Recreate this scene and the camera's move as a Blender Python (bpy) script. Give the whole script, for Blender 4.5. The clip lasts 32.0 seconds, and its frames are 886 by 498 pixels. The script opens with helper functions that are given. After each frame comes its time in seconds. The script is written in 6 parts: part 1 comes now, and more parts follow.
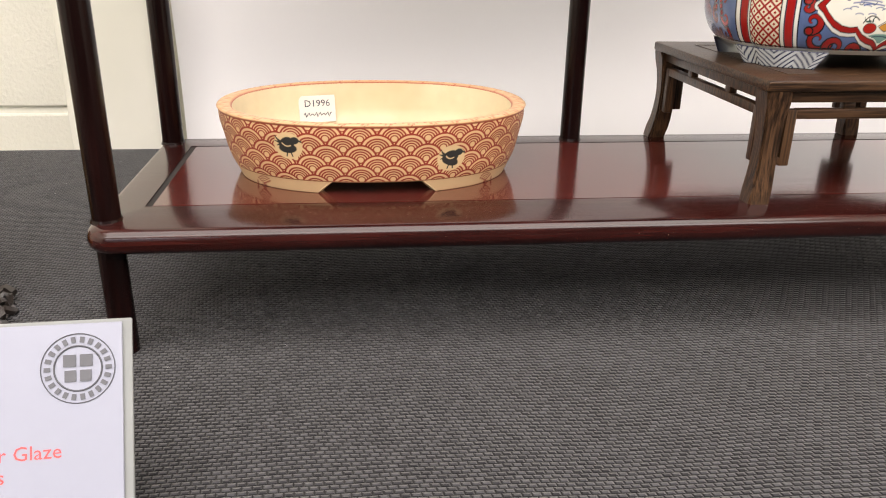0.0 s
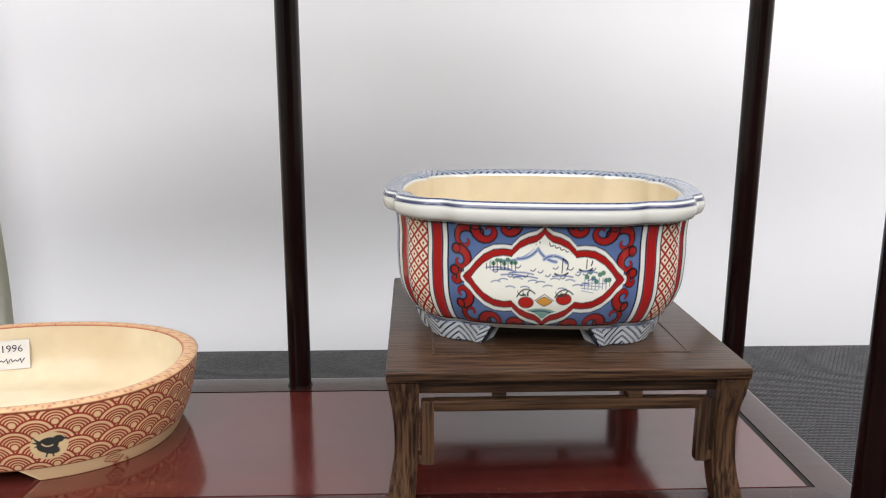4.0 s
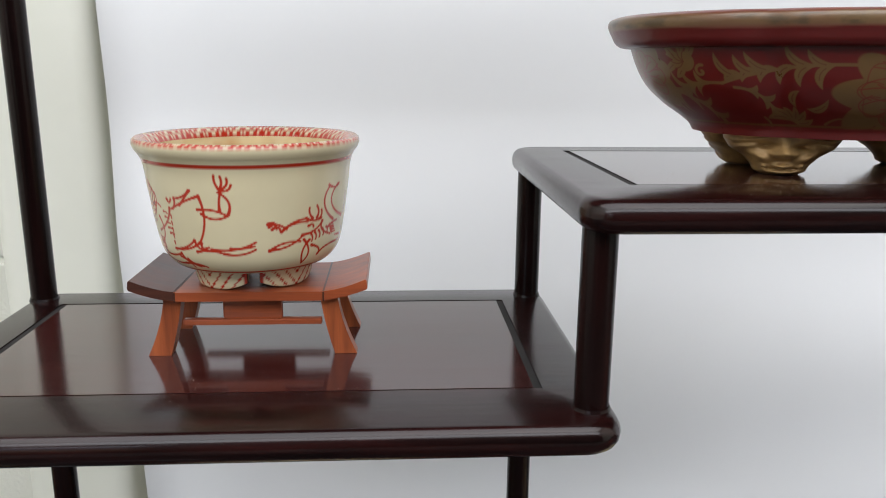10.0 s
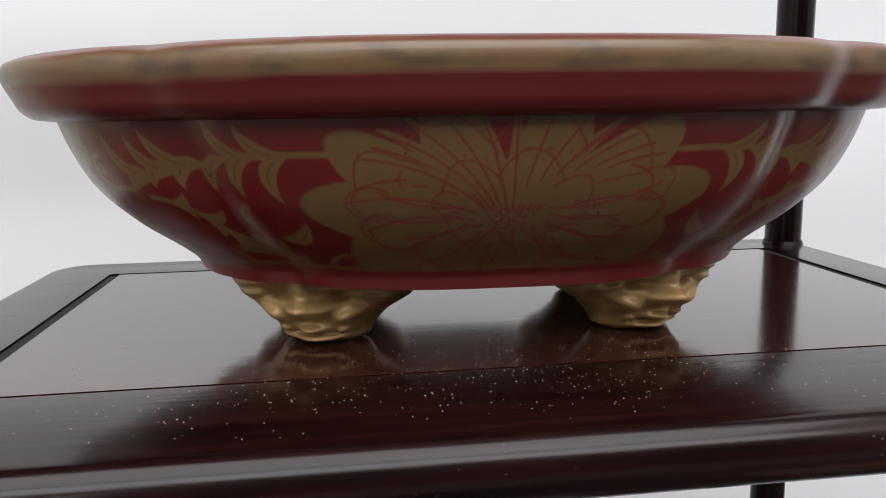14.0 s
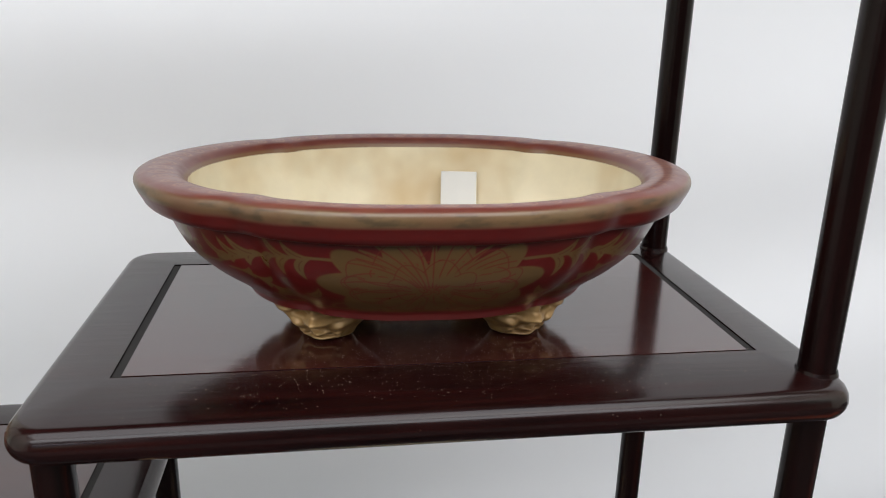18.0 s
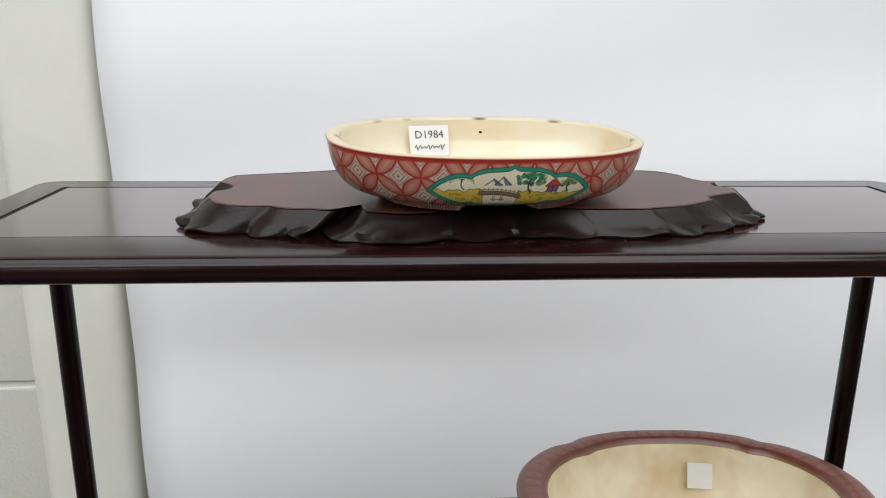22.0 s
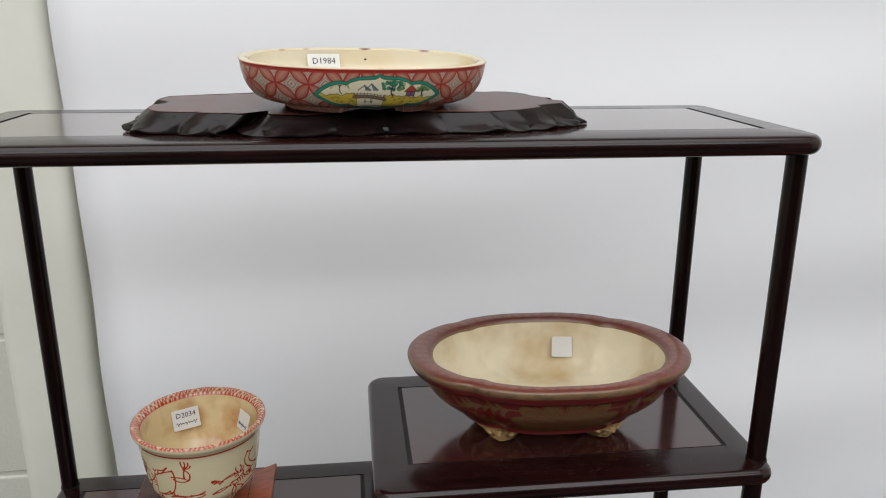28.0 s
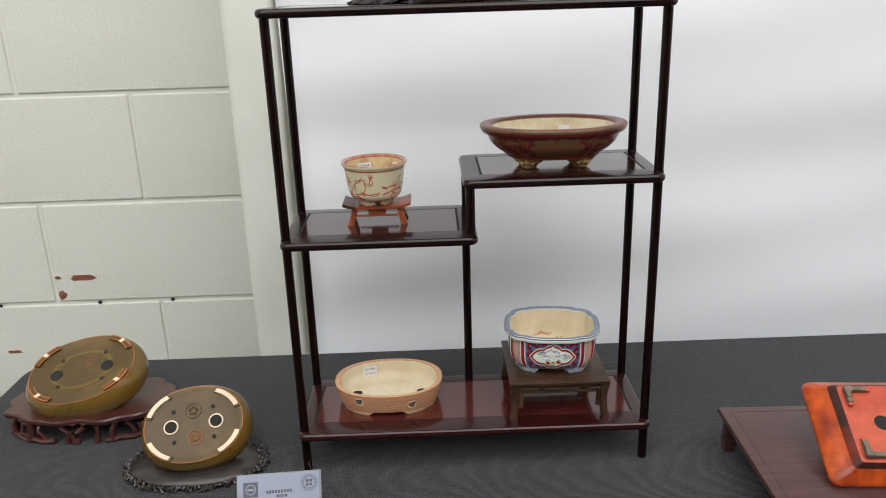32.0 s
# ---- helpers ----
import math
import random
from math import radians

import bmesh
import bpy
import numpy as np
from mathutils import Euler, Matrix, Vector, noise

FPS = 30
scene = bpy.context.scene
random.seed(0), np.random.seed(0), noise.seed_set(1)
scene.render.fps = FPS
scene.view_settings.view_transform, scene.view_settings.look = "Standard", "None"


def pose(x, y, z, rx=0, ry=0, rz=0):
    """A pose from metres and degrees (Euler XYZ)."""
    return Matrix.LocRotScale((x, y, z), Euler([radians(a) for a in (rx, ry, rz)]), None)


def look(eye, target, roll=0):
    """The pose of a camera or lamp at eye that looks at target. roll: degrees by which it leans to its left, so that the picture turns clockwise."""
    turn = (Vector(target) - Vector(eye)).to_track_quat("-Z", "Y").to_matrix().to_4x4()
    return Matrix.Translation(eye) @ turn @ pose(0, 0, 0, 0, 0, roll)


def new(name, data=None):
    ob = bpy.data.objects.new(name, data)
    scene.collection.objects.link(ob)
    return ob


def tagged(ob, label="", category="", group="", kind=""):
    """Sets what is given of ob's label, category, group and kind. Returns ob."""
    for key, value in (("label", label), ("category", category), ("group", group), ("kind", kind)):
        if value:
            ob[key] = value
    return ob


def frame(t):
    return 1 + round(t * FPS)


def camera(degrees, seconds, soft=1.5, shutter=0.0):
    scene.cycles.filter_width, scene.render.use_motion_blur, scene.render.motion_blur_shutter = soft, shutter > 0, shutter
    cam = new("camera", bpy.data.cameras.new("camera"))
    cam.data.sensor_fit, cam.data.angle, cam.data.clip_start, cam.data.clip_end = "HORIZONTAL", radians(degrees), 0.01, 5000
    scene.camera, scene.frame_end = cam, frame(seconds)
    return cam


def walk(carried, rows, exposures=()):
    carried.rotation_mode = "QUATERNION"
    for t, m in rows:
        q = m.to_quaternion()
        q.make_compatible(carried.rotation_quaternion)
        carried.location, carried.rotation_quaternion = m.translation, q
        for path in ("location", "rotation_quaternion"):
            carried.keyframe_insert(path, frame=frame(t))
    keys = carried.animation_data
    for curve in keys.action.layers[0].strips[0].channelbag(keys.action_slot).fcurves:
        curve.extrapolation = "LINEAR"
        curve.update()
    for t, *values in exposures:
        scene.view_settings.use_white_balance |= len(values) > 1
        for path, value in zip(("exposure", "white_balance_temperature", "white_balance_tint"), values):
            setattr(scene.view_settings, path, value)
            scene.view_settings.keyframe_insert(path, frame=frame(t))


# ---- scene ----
cam = camera(59.42, 32.0, soft=1.0)
PATH = [
    (0, (0.0841, -0.3017, 0.1559), (0.1372, 0.1595, -0.0297), 1.03),
    (0.5, (0.0987, -0.2873, 0.1280), (0.1437, 0.1875, -0.0220), 0.42),
    (1, (0.0943, -0.2741, 0.1153), (0.1285, 0.2092, -0.0081), 0.23),
    (1.5, (0.1018, -0.2684, 0.1099), (0.1298, 0.2158, -0.0117), -0.38),
    (2, (0.1532, -0.2676, 0.1133), (0.1821, 0.2172, -0.0054), -0.98),
    (2.5, (0.2199, -0.2618, 0.1343), (0.2618, 0.2231, 0.0195), -0.63),
    (3, (0.2487, -0.2522, 0.1582), (0.2834, 0.2347, 0.0501), -0.11),
    (3.5, (0.2544, -0.2481, 0.1734), (0.2783, 0.2416, 0.0751), 0.14),
    (5.5, (0.2490, -0.3006, 0.3429), (0.2495, 0.1467, 0.1196), -1.08),
    (6, (0.2106, -0.3213, 0.3929), (0.1934, 0.0963, 0.1185), -1.89),
    (6.5, (0.2035, -0.3510, 0.4243), (0.1893, 0.0628, 0.1441), -1.54),
    (7, (0.1763, -0.4008, 0.4787), (0.1741, 0.0369, 0.2370), 0.27),
    (7.5, (0.1388, -0.3974, 0.4917), (0.1343, 0.0598, 0.2894), 0.63),
    (8, (0.1117, -0.3379, 0.4349), (0.1111, 0.1370, 0.2785), 2.01),
    (8.5, (0.0979, -0.2910, 0.3947), (0.1104, 0.1902, 0.2595), 1.67),
    (9, (0.0950, -0.2590, 0.3916), (0.1227, 0.2249, 0.2687), 1.91),
    (9.5, (0.0980, -0.2454, 0.3983), (0.1306, 0.2398, 0.2822), 1.38),
    (10, (0.1413, -0.2284, 0.4019), (0.1721, 0.2572, 0.2868), 0.51),
    (10.5, (0.1944, -0.2113, 0.4107), (0.2234, 0.2756, 0.3009), 0.63),
    (11, (0.2484, -0.2002, 0.4190), (0.2800, 0.2889, 0.3201), 1.34),
    (11.5, (0.2836, -0.1838, 0.4051), (0.3149, 0.3068, 0.3140), -0.55),
    (12, (0.2868, -0.1966, 0.4027), (0.3129, 0.2953, 0.3169), -1.51),
    (12.5, (0.2880, -0.2122, 0.4078), (0.3102, 0.2810, 0.3289), -0.98),
    (13, (0.2841, -0.2212, 0.4073), (0.3097, 0.2733, 0.3378), -0.41),
    (13.5, (0.2838, -0.1667, 0.4108), (0.3189, 0.3250, 0.3271), -0.62),
    (15.5, (0.2219, -0.0840, 0.3944), (0.3881, 0.3815, 0.3190), 0.18),
    (16, (0.2320, -0.0839, 0.4006), (0.3963, 0.3867, 0.3612), 0.30),
    (16.5, (0.2466, -0.0938, 0.3988), (0.3749, 0.3877, 0.3582), 0.47),
    (17, (0.2459, -0.1104, 0.4199), (0.3917, 0.3608, 0.3377), 0.46),
    (17.5, (0.2470, -0.1549, 0.4511), (0.3703, 0.3118, 0.3205), 0.81),
    (18, (0.2722, -0.2004, 0.4661), (0.3434, 0.2710, 0.3153), 1.34),
    (18.5, (0.2928, -0.2220, 0.5152), (0.3256, 0.2345, 0.3141), 1.63),
    (19, (0.2808, -0.2527, 0.5711), (0.3078, 0.1805, 0.3228), 0.87),
    (19.5, (0.2702, -0.2794, 0.5761), (0.3010, 0.1528, 0.3266), 1.71),
    (20, (0.2650, -0.2898, 0.6064), (0.2881, 0.1406, 0.3530), 1.53),
    (20.5, (0.2215, -0.3099, 0.6229), (0.2429, 0.1172, 0.3639), 1.09),
    (21, (0.1683, -0.3190, 0.6172), (0.1721, 0.1256, 0.3884), -1.11),
    (21.5, (0.1458, -0.3130, 0.6337), (0.1586, 0.1532, 0.4533), -0.59),
    (22, (0.1570, -0.2803, 0.6256), (0.1892, 0.2007, 0.4928), 0.65),
    (22.5, (0.1755, -0.2766, 0.6211), (0.2112, 0.2090, 0.5075), 0.50),
    (23, (0.1904, -0.2220, 0.5893), (0.2083, 0.2690, 0.4964), 0.19),
    (23.5, (0.1995, -0.1795, 0.5765), (0.2058, 0.3166, 0.5147), -0.10),
    (24, (0.2093, -0.1601, 0.5710), (0.2047, 0.3383, 0.5314), -0.76),
    (24.5, (0.2151, -0.1595, 0.5689), (0.2003, 0.3395, 0.5404), -1.72),
    (26.5, (0.2206, -0.2840, 0.5999), (0.2077, 0.2060, 0.5012), -1.35),
    (27, (0.1935, -0.2963, 0.6085), (0.2024, 0.1875, 0.4825), -0.88),
    (27.5, (0.1704, -0.3158, 0.6087), (0.2145, 0.1670, 0.4863), 0.16),
    (28, (0.1846, -0.3821, 0.6078), (0.2423, 0.0936, 0.4651), 0.33),
    (28.5, (0.1736, -0.5233, 0.6241), (0.2154, -0.0491, 0.4712), -0.11),
    (29, (0.1491, -0.6715, 0.6267), (0.1641, -0.1928, 0.4831), -0.38),
    (29.5, (0.1174, -0.7639, 0.6132), (0.1244, -0.2877, 0.4611), -0.62),
    (30, (0.1116, -0.8194, 0.6137), (0.1116, -0.3460, 0.4526), -0.12),
    (30.5, (0.1106, -0.8523, 0.6187), (0.1079, -0.3806, 0.4528), -0.40),
    (31, (0.1268, -0.8620, 0.5977), (0.1242, -0.3920, 0.4272), -1.51),
    (31.5, (0.1607, -0.8518, 0.5672), (0.1588, -0.3824, 0.3951), -2.28),
    (32, (0.1586, -0.8556, 0.5701), (0.1637, -0.3821, 0.4098), -1.82),
]
walk(cam, [(t, look(eye, target, roll)) for t, eye, target, roll in PATH],
     exposures=[(0, 0.55, 7300, 17), (2, 0.55, 6900, 14), (3, 0.4, 6500, 13), (6, 0.2, 6500, 14), (7, 0.1, 6400, 13), (8, -0.18, 6250, 10), (9, -0.12, 6250, 10), (12, -0.05, 6350, 11), (13, -0.25, 6350, 12), (15.5, 0.1, 6350, 11), (17, -0.1, 6350, 10), (18, -0.18, 6350, 10), (19, -0.25, 6300, 10), (20, -0.18, 6350, 10), (20.5, -0.08, 6350, 11), (21.3, -0.05, 6350, 11), (22, -0.45, 6350, 10), (23, -0.68, 6400, 10), (24, -0.60, 6450, 10), (28, -0.55, 6400, 10), (29, -0.60, 6400, 10), (30.5, -0.45, 6400, 10), (32, -0.36, 6400, 10)])

# ---- light: the sky, an assumed overhead lamp and an added front fill, both unseen ----
world = bpy.data.worlds.new("daylight")
world.use_nodes = True
scene.world = world
wn = world.node_tree
sky = wn.nodes.new("ShaderNodeTexSky")
sky.sky_type = 'NISHITA'
sky.sun_disc = False
sky.sun_elevation = radians(48)
sky.sun_rotation = radians(160)
wn.links.new(sky.outputs[0], wn.nodes["Background"].inputs[0])
wn.nodes["Background"].inputs[1].default_value = 0.12


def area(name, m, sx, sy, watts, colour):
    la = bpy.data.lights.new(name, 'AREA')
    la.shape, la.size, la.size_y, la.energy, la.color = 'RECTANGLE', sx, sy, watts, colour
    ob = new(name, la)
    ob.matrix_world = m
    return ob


# assumed soft lamp overhead, out of view
area("overhead_fill", look((0.15, -1.55, 3.36), (0.15, -1.3, 0.0)), 5.0, 2.8, 166, (1.0, 0.985, 0.96))
# added front fill, high before the closed wall, to even out the backdrop
area("front_fill", look((0.1, -2.96, 1.95), (0.1, 0.0, 0.25)), 5.2, 1.7, 150, (0.96, 0.98, 1.0))

# ---- sizes: one stand unit is 8 cm; heights are counted from the table cloth ----
U = 0.08
Z1, Z2, Z3, Z4 = 0.696, 3.775, 4.592, 6.92
XL, XR, XM, YF, YB = -0.13, 5.13, 2.50, -0.18, 1.30


def lin(r, g, b):
    return tuple(((c / 255 + 0.055) / 1.055) ** 2.4 if c > 10 else c / 255 / 12.92 for c in (r, g, b))


# ---- materials ----
def material(name, rough=0.5, metal=0.0, coat=0.0, spec=0.5):
    m = bpy.data.materials.new(name)
    m.use_nodes = True
    b = m.node_tree.nodes["Principled BSDF"]
    b.inputs["Roughness"].default_value = rough
    b.inputs["Metallic"].default_value = metal
    b.inputs["Coat Weight"].default_value = coat
    b.inputs["Coat Roughness"].default_value = 0.12
    b.inputs["Specular IOR Level"].default_value = spec
    return m, m.node_tree, b


def node(nt, kind, **values):
    n = nt.nodes.new(kind)
    for key, v in values.items():
        n.inputs[key.replace("_", " ")].default_value = v
    return n


def coords(nt, scale=(1, 1, 1), which="Object"):
    tc = nt.nodes.new("ShaderNodeTexCoord")
    mp = nt.nodes.new("ShaderNodeMapping")
    mp.inputs["Scale"].default_value = scale
    nt.links.new(tc.outputs[which], mp.inputs["Vector"])
    return mp.outputs[0]


def noise_tex(nt, vec, scale, detail=4.0, rough=0.55):
    n = node(nt, "ShaderNodeTexNoise", Scale=scale, Detail=detail, Roughness=rough)
    nt.links.new(vec, n.inputs["Vector"])
    return n.outputs["Fac"]


def ramp(nt, fac, stops):
    r = nt.nodes.new("ShaderNodeValToRGB")
    while len(r.color_ramp.elements) < len(stops):
        r.color_ramp.elements.new(0.5)
    for e, (p, c) in zip(r.color_ramp.elements, stops):
        e.position, e.color = p, (*c, 1)
    nt.links.new(fac, r.inputs[0])
    return r.outputs[0]


def mix(nt, fac, a, b, mode='MIX'):
    n = nt.nodes.new("ShaderNodeMix")
    n.data_type, n.blend_type = 'RGBA', mode
    for sock, v in ((n.inputs[0], fac), (n.inputs[6], a), (n.inputs[7], b)):
        if isinstance(v, (int, float)):
            sock.default_value = v
        elif isinstance(v, tuple):
            sock.default_value = (*v, 1)
        else:
            nt.links.new(v, sock)
    return n.outputs[2]


def bump(nt, b, height, strength, dist=0.001):
    n = node(nt, "ShaderNodeBump", Strength=strength, Distance=dist)
    nt.links.new(height, n.inputs["Height"])
    nt.links.new(n.outputs[0], b.inputs["Normal"])


def vary_rough(nt, b, fac, lo, hi):
    m = node(nt, "ShaderNodeMapRange")
    m.inputs[3].default_value, m.inputs[4].default_value = lo, hi
    nt.links.new(fac, m.inputs[0])
    nt.links.new(m.outputs[0], b.inputs["Roughness"])


def wood(name, dark, light, rough=(0.2, 0.34), coat=0.3, along=(3, 40, 40), grain=6.0, strength=0.15, dust=0.0, spec=0.5, tight=0.22):
    m, nt, b = material(name, coat=coat, spec=spec)
    v = coords(nt, along)
    g = noise_tex(nt, v, grain, 6, 0.6)
    big = noise_tex(nt, coords(nt), 9, 2)
    c = ramp(nt, g, [(0.5 - tight, dark), (0.5 + tight, light)])
    c = mix(nt, big, c, mix(nt, 0.35, c, dark), 'MIX')
    if dust:
        specks = node(nt, "ShaderNodeTexVoronoi", Scale=420.0)
        nt.links.new(coords(nt), specks.inputs["Vector"])
        s = ramp(nt, specks.outputs["Distance"], [(0.0, (1, 1, 1)), (0.11, (0, 0, 0))])
        patch = ramp(nt, noise_tex(nt, coords(nt), 40, 2), [(0.5, (0, 0, 0)), (0.68, (dust, dust, dust))])
        c = mix(nt, mix(nt, 1.0, s, patch, 'MULTIPLY'), c, (0.35, 0.27, 0.22))
    nt.links.new(c, b.inputs["Base Color"])
    vary_rough(nt, b, g, *rough)
    bump(nt, b, g, strength, 0.0004)
    return m


ROSEWOOD = wood("dark_rosewood", (0.002, 0.0008, 0.0008), (0.024, 0.005, 0.0045), (0.15, 0.27), 0.18, (3, 60, 60), dust=0.22, spec=0.30)
ROSEWOOD_RED = wood("red_brown_rosewood", (0.006, 0.0016, 0.0016), (0.055, 0.0095, 0.0075), (0.12, 0.24), 0.32, (3, 60, 60), dust=0.3, spec=0.34)
PANEL = wood("red_rosewood_panel", (0.050, 0.008, 0.007), (0.12, 0.022, 0.016), (0.09, 0.18), 0.8, (2, 30, 30), dust=0.3)
PANEL_DARK = wood("brown_rosewood_panel", (0.020, 0.0044, 0.0042), (0.054, 0.0125, 0.0105), (0.08, 0.17), 0.65, (2, 30, 30), dust=0.35)
POSTWOOD = wood("black_rosewood", (0.002, 0.001, 0.001), (0.015, 0.0036, 0.0032), (0.18, 0.30), 0.03, (60, 60, 3), spec=0.21)
WENGE = wood("grey_brown_wenge", (0.012, 0.006, 0.0035), (0.095, 0.048, 0.024), (0.26, 0.42), 0.12, (12, 330, 330), 3.0, 0.35, tight=0.12, spec=0.35)
WENGE_LEG = wood("grey_brown_wenge_upright", (0.012, 0.006, 0.0035), (0.110, 0.056, 0.028), (0.26, 0.42), 0.12, (330, 330, 12), 3.0, 0.35, tight=0.12, spec=0.35)
CHERRY = wood("orange_cherry_wood", (0.13, 0.026, 0.010), (0.44, 0.10, 0.030), (0.28, 0.42), 0.15, (3, 45, 45), 5.0, 0.15)
CHERRY_LEG = wood("orange_cherry_wood_upright", (0.14, 0.030, 0.010), (0.48, 0.12, 0.034), (0.28, 0.42), 0.15, (45, 45, 3), 5.0, 0.15)
DARKCHERRY = wood("dark_cherry_heartwood", (0.030, 0.010, 0.007), (0.10, 0.030, 0.017), (0.28, 0.42), 0.15, (3, 45, 45), 5.0, 0.15)
SLABWOOD = wood("polished_burl_slab", (0.030, 0.009, 0.007), (0.115, 0.036, 0.025), (0.28, 0.42), 0.08, (12, 12, 12), 4.0, 0.1)
SLABEDGE = wood("black_carved_edge", (0.004, 0.0032, 0.0032), (0.020, 0.010, 0.009), (0.22, 0.38), 0.03, (20, 20, 20), 5.0, 0.35, spec=0.26)
ROOTWOOD = wood("carved_root_wood", (0.030, 0.008, 0.006), (0.11, 0.035, 0.025), (0.22, 0.38), 0.3, (10, 10, 10), 5.0, 0.25)
LACEWOOD = wood("dark_carved_lace_wood", (0.012, 0.010, 0.009), (0.055, 0.042, 0.036), (0.25, 0.42), 0.2, (10, 10, 10), 5.0, 0.25)
LOWTABLE = wood("worn_mahogany", (0.042, 0.016, 0.014), (0.115, 0.046, 0.038), (0.28, 0.42), 0.1, (3, 30, 30), 6.0, 0.15)


def plain(name, colour, rough=0.5, grain=30.0, amount=0.12, relief=0.1, dist=0.0004, coat=0.0, metal=0.0, spec=0.5, tint=None, tint_scale=8.0):
    m, nt, b = material(name, rough, metal, coat, spec)
    g = noise_tex(nt, coords(nt), grain, 5)
    big = noise_tex(nt, coords(nt), tint_scale, 3)
    dark = tuple(c * (1 - 2 * amount) for c in colour)
    c = mix(nt, g, dark, tuple(min(1, k * (1 + amount)) for k in colour))
    if tint:
        c = mix(nt, ramp(nt, big, [(0.48, (0, 0, 0)), (0.75, (1, 1, 1))]), c, tint)
    nt.links.new(c, b.inputs["Base Color"])
    if relief:
        bump(nt, b, g, relief, dist)
    return m


def painted(name, rough=0.28, coat=0.3, darkening=0.06, metal_paint=False):
    """A fired and hand painted surface, its colours laid on the mesh itself."""
    m, nt, b = material(name, rough, coat=coat)
    a = nt.nodes.new("ShaderNodeAttribute")
    a.attribute_name = "paint"
    g = noise_tex(nt, coords(nt), 240, 4)
    big = noise_tex(nt, coords(nt), 26, 3)
    # grains and blotches of wear darken the paint
    c = mix(nt, g, mix(nt, darkening * 2.2, a.outputs["Color"], (0.02, 0.012, 0.008)), a.outputs["Color"])
    c = mix(nt, big, mix(nt, darkening * 1.5, a.outputs["Color"], (0.10, 0.06, 0.03)), c)
    nt.links.new(c, b.inputs["Base Color"])
    if metal_paint:
        nt.links.new(a.outputs["Alpha"], b.inputs["Metallic"])
    vary_rough(nt, b, g, rough * 0.75, rough * 1.35)
    bump(nt, b, g, 0.08, 0.0003)
    return m


CREAM = plain("cream_unglazed_clay", lin(226, 211, 180), 0.45, 120, 0.07, 0.12, tint=lin(208, 188, 152), tint_scale=22)
CREAM_YELLOW = plain("yellowed_cream_glaze", lin(232, 220, 190), 0.5, 90, 0.08, 0.08, coat=0.03, tint=lin(200, 172, 124), tint_scale=26)
CREAM_GLAZE = plain("cream_glaze", lin(224, 202, 156), 0.24, 60, 0.10, 0.05, coat=0.4, tint=lin(184, 130, 78), tint_scale=44)
CREAM_PALE = plain("pale_cream_glaze", lin(226, 216, 192), 0.22, 60, 0.05, 0.05, coat=0.4, tint=lin(214, 196, 160), tint_scale=30)
# near-black that stands for the shade down in holes and grooves
RECESS_BLACK = plain("black_recess", (0.012, 0.010, 0.009), 0.8, 60, 0.1, 0.0)
STICKER = plain("white_paper_sticker", lin(222, 220, 216), 0.55, 200, 0.02, 0.05)
INK = plain("blue_black_ink", lin(58, 58, 78), 0.6, 90, 0.05, 0.0)
PAPER = plain("white_card", lin(156, 160, 176), 0.4, 200, 0.015, 0.03)
GREYINK = plain("grey_print", lin(96, 98, 104), 0.6, 90, 0.05, 0.0)
REDINK = plain("red_print", lin(226, 92, 92), 0.6, 90, 0.05, 0.0)
ACRYLIC = plain("clear_grey_acrylic", lin(150, 154, 154), 0.12, 60, 0.05, 0.0)
PAINT1, PAINT2, PAINT3, PAINT4 = painted("red_line_overglaze", 0.42, 0.1), painted("imari_overglaze", 0.2, 0.5, 0.04), painted("worn_red_and_gold_lacquer", 0.36, 0.25, 0.12), painted("kutani_overglaze", 0.3, 0.3, 0.07)
PAINTCUP = painted("cream_crackle_overglaze", 0.22, 0.45, 0.04)
GOLD = plain("worn_gilt_clay", lin(178, 142, 92), 0.36, 200, 0.3, 0.4, metal=0.25, tint=lin(96, 66, 36), tint_scale=90)
OLIVE = plain("olive_brown_glaze", lin(104, 82, 30), 0.24, 160, 0.2, 0.15, coat=0.4, tint=lin(128, 92, 32), tint_scale=14)
OLIVE_BASE = plain("olive_brown_base", lin(84, 64, 28), 0.5, 120, 0.12, 0.1, coat=0.0, tint=lin(112, 88, 46), tint_scale=16)
BISQUE = plain("pale_bisque_foot", lin(236, 212, 180), 0.6, 120, 0.06, 0.1)
RUSTLINE = plain("rust_coloured_edge", lin(170, 98, 44), 0.4, 90, 0.15, 0.1)
ORANGE = plain("orange_red_glaze", lin(204, 84, 26), 0.34, 110, 0.35, 0.2, coat=0.2, tint=lin(122, 36, 14), tint_scale=26)
ORANGE_BASE = plain("salmon_base_glaze", lin(200, 84, 54), 0.4, 80, 0.25, 0.15, tint=lin(168, 54, 34), tint_scale=30)
STAIN = plain("orange_brown_stain", lin(206, 140, 84), 0.5, 300, 0.3, 0.1, tint=lin(222, 196, 156), tint_scale=60)
SCRATCH = plain("bare_tan_wood", lin(178, 140, 112), 0.6, 120, 0.1, 0.0)
LINTMAT = plain("grey_lint", lin(150, 150, 152), 0.8, 120, 0.1, 0.0)
DUSTMAT = plain("tan_dust", lin(190, 168, 146), 0.8, 120, 0.1, 0.0)
SCORCH = plain("dark_scorched_glaze", lin(62, 26, 18), 0.45, 40, 0.35, 0.4, tint=lin(150, 48, 22), tint_scale=20)
BURNT = plain("grey_burnt_clay", lin(120, 104, 88), 0.6, 120, 0.3, 0.4)
GILTMARK = plain("gold_seal", lin(206, 160, 72), 0.4, 90, 0.1, 0.0)


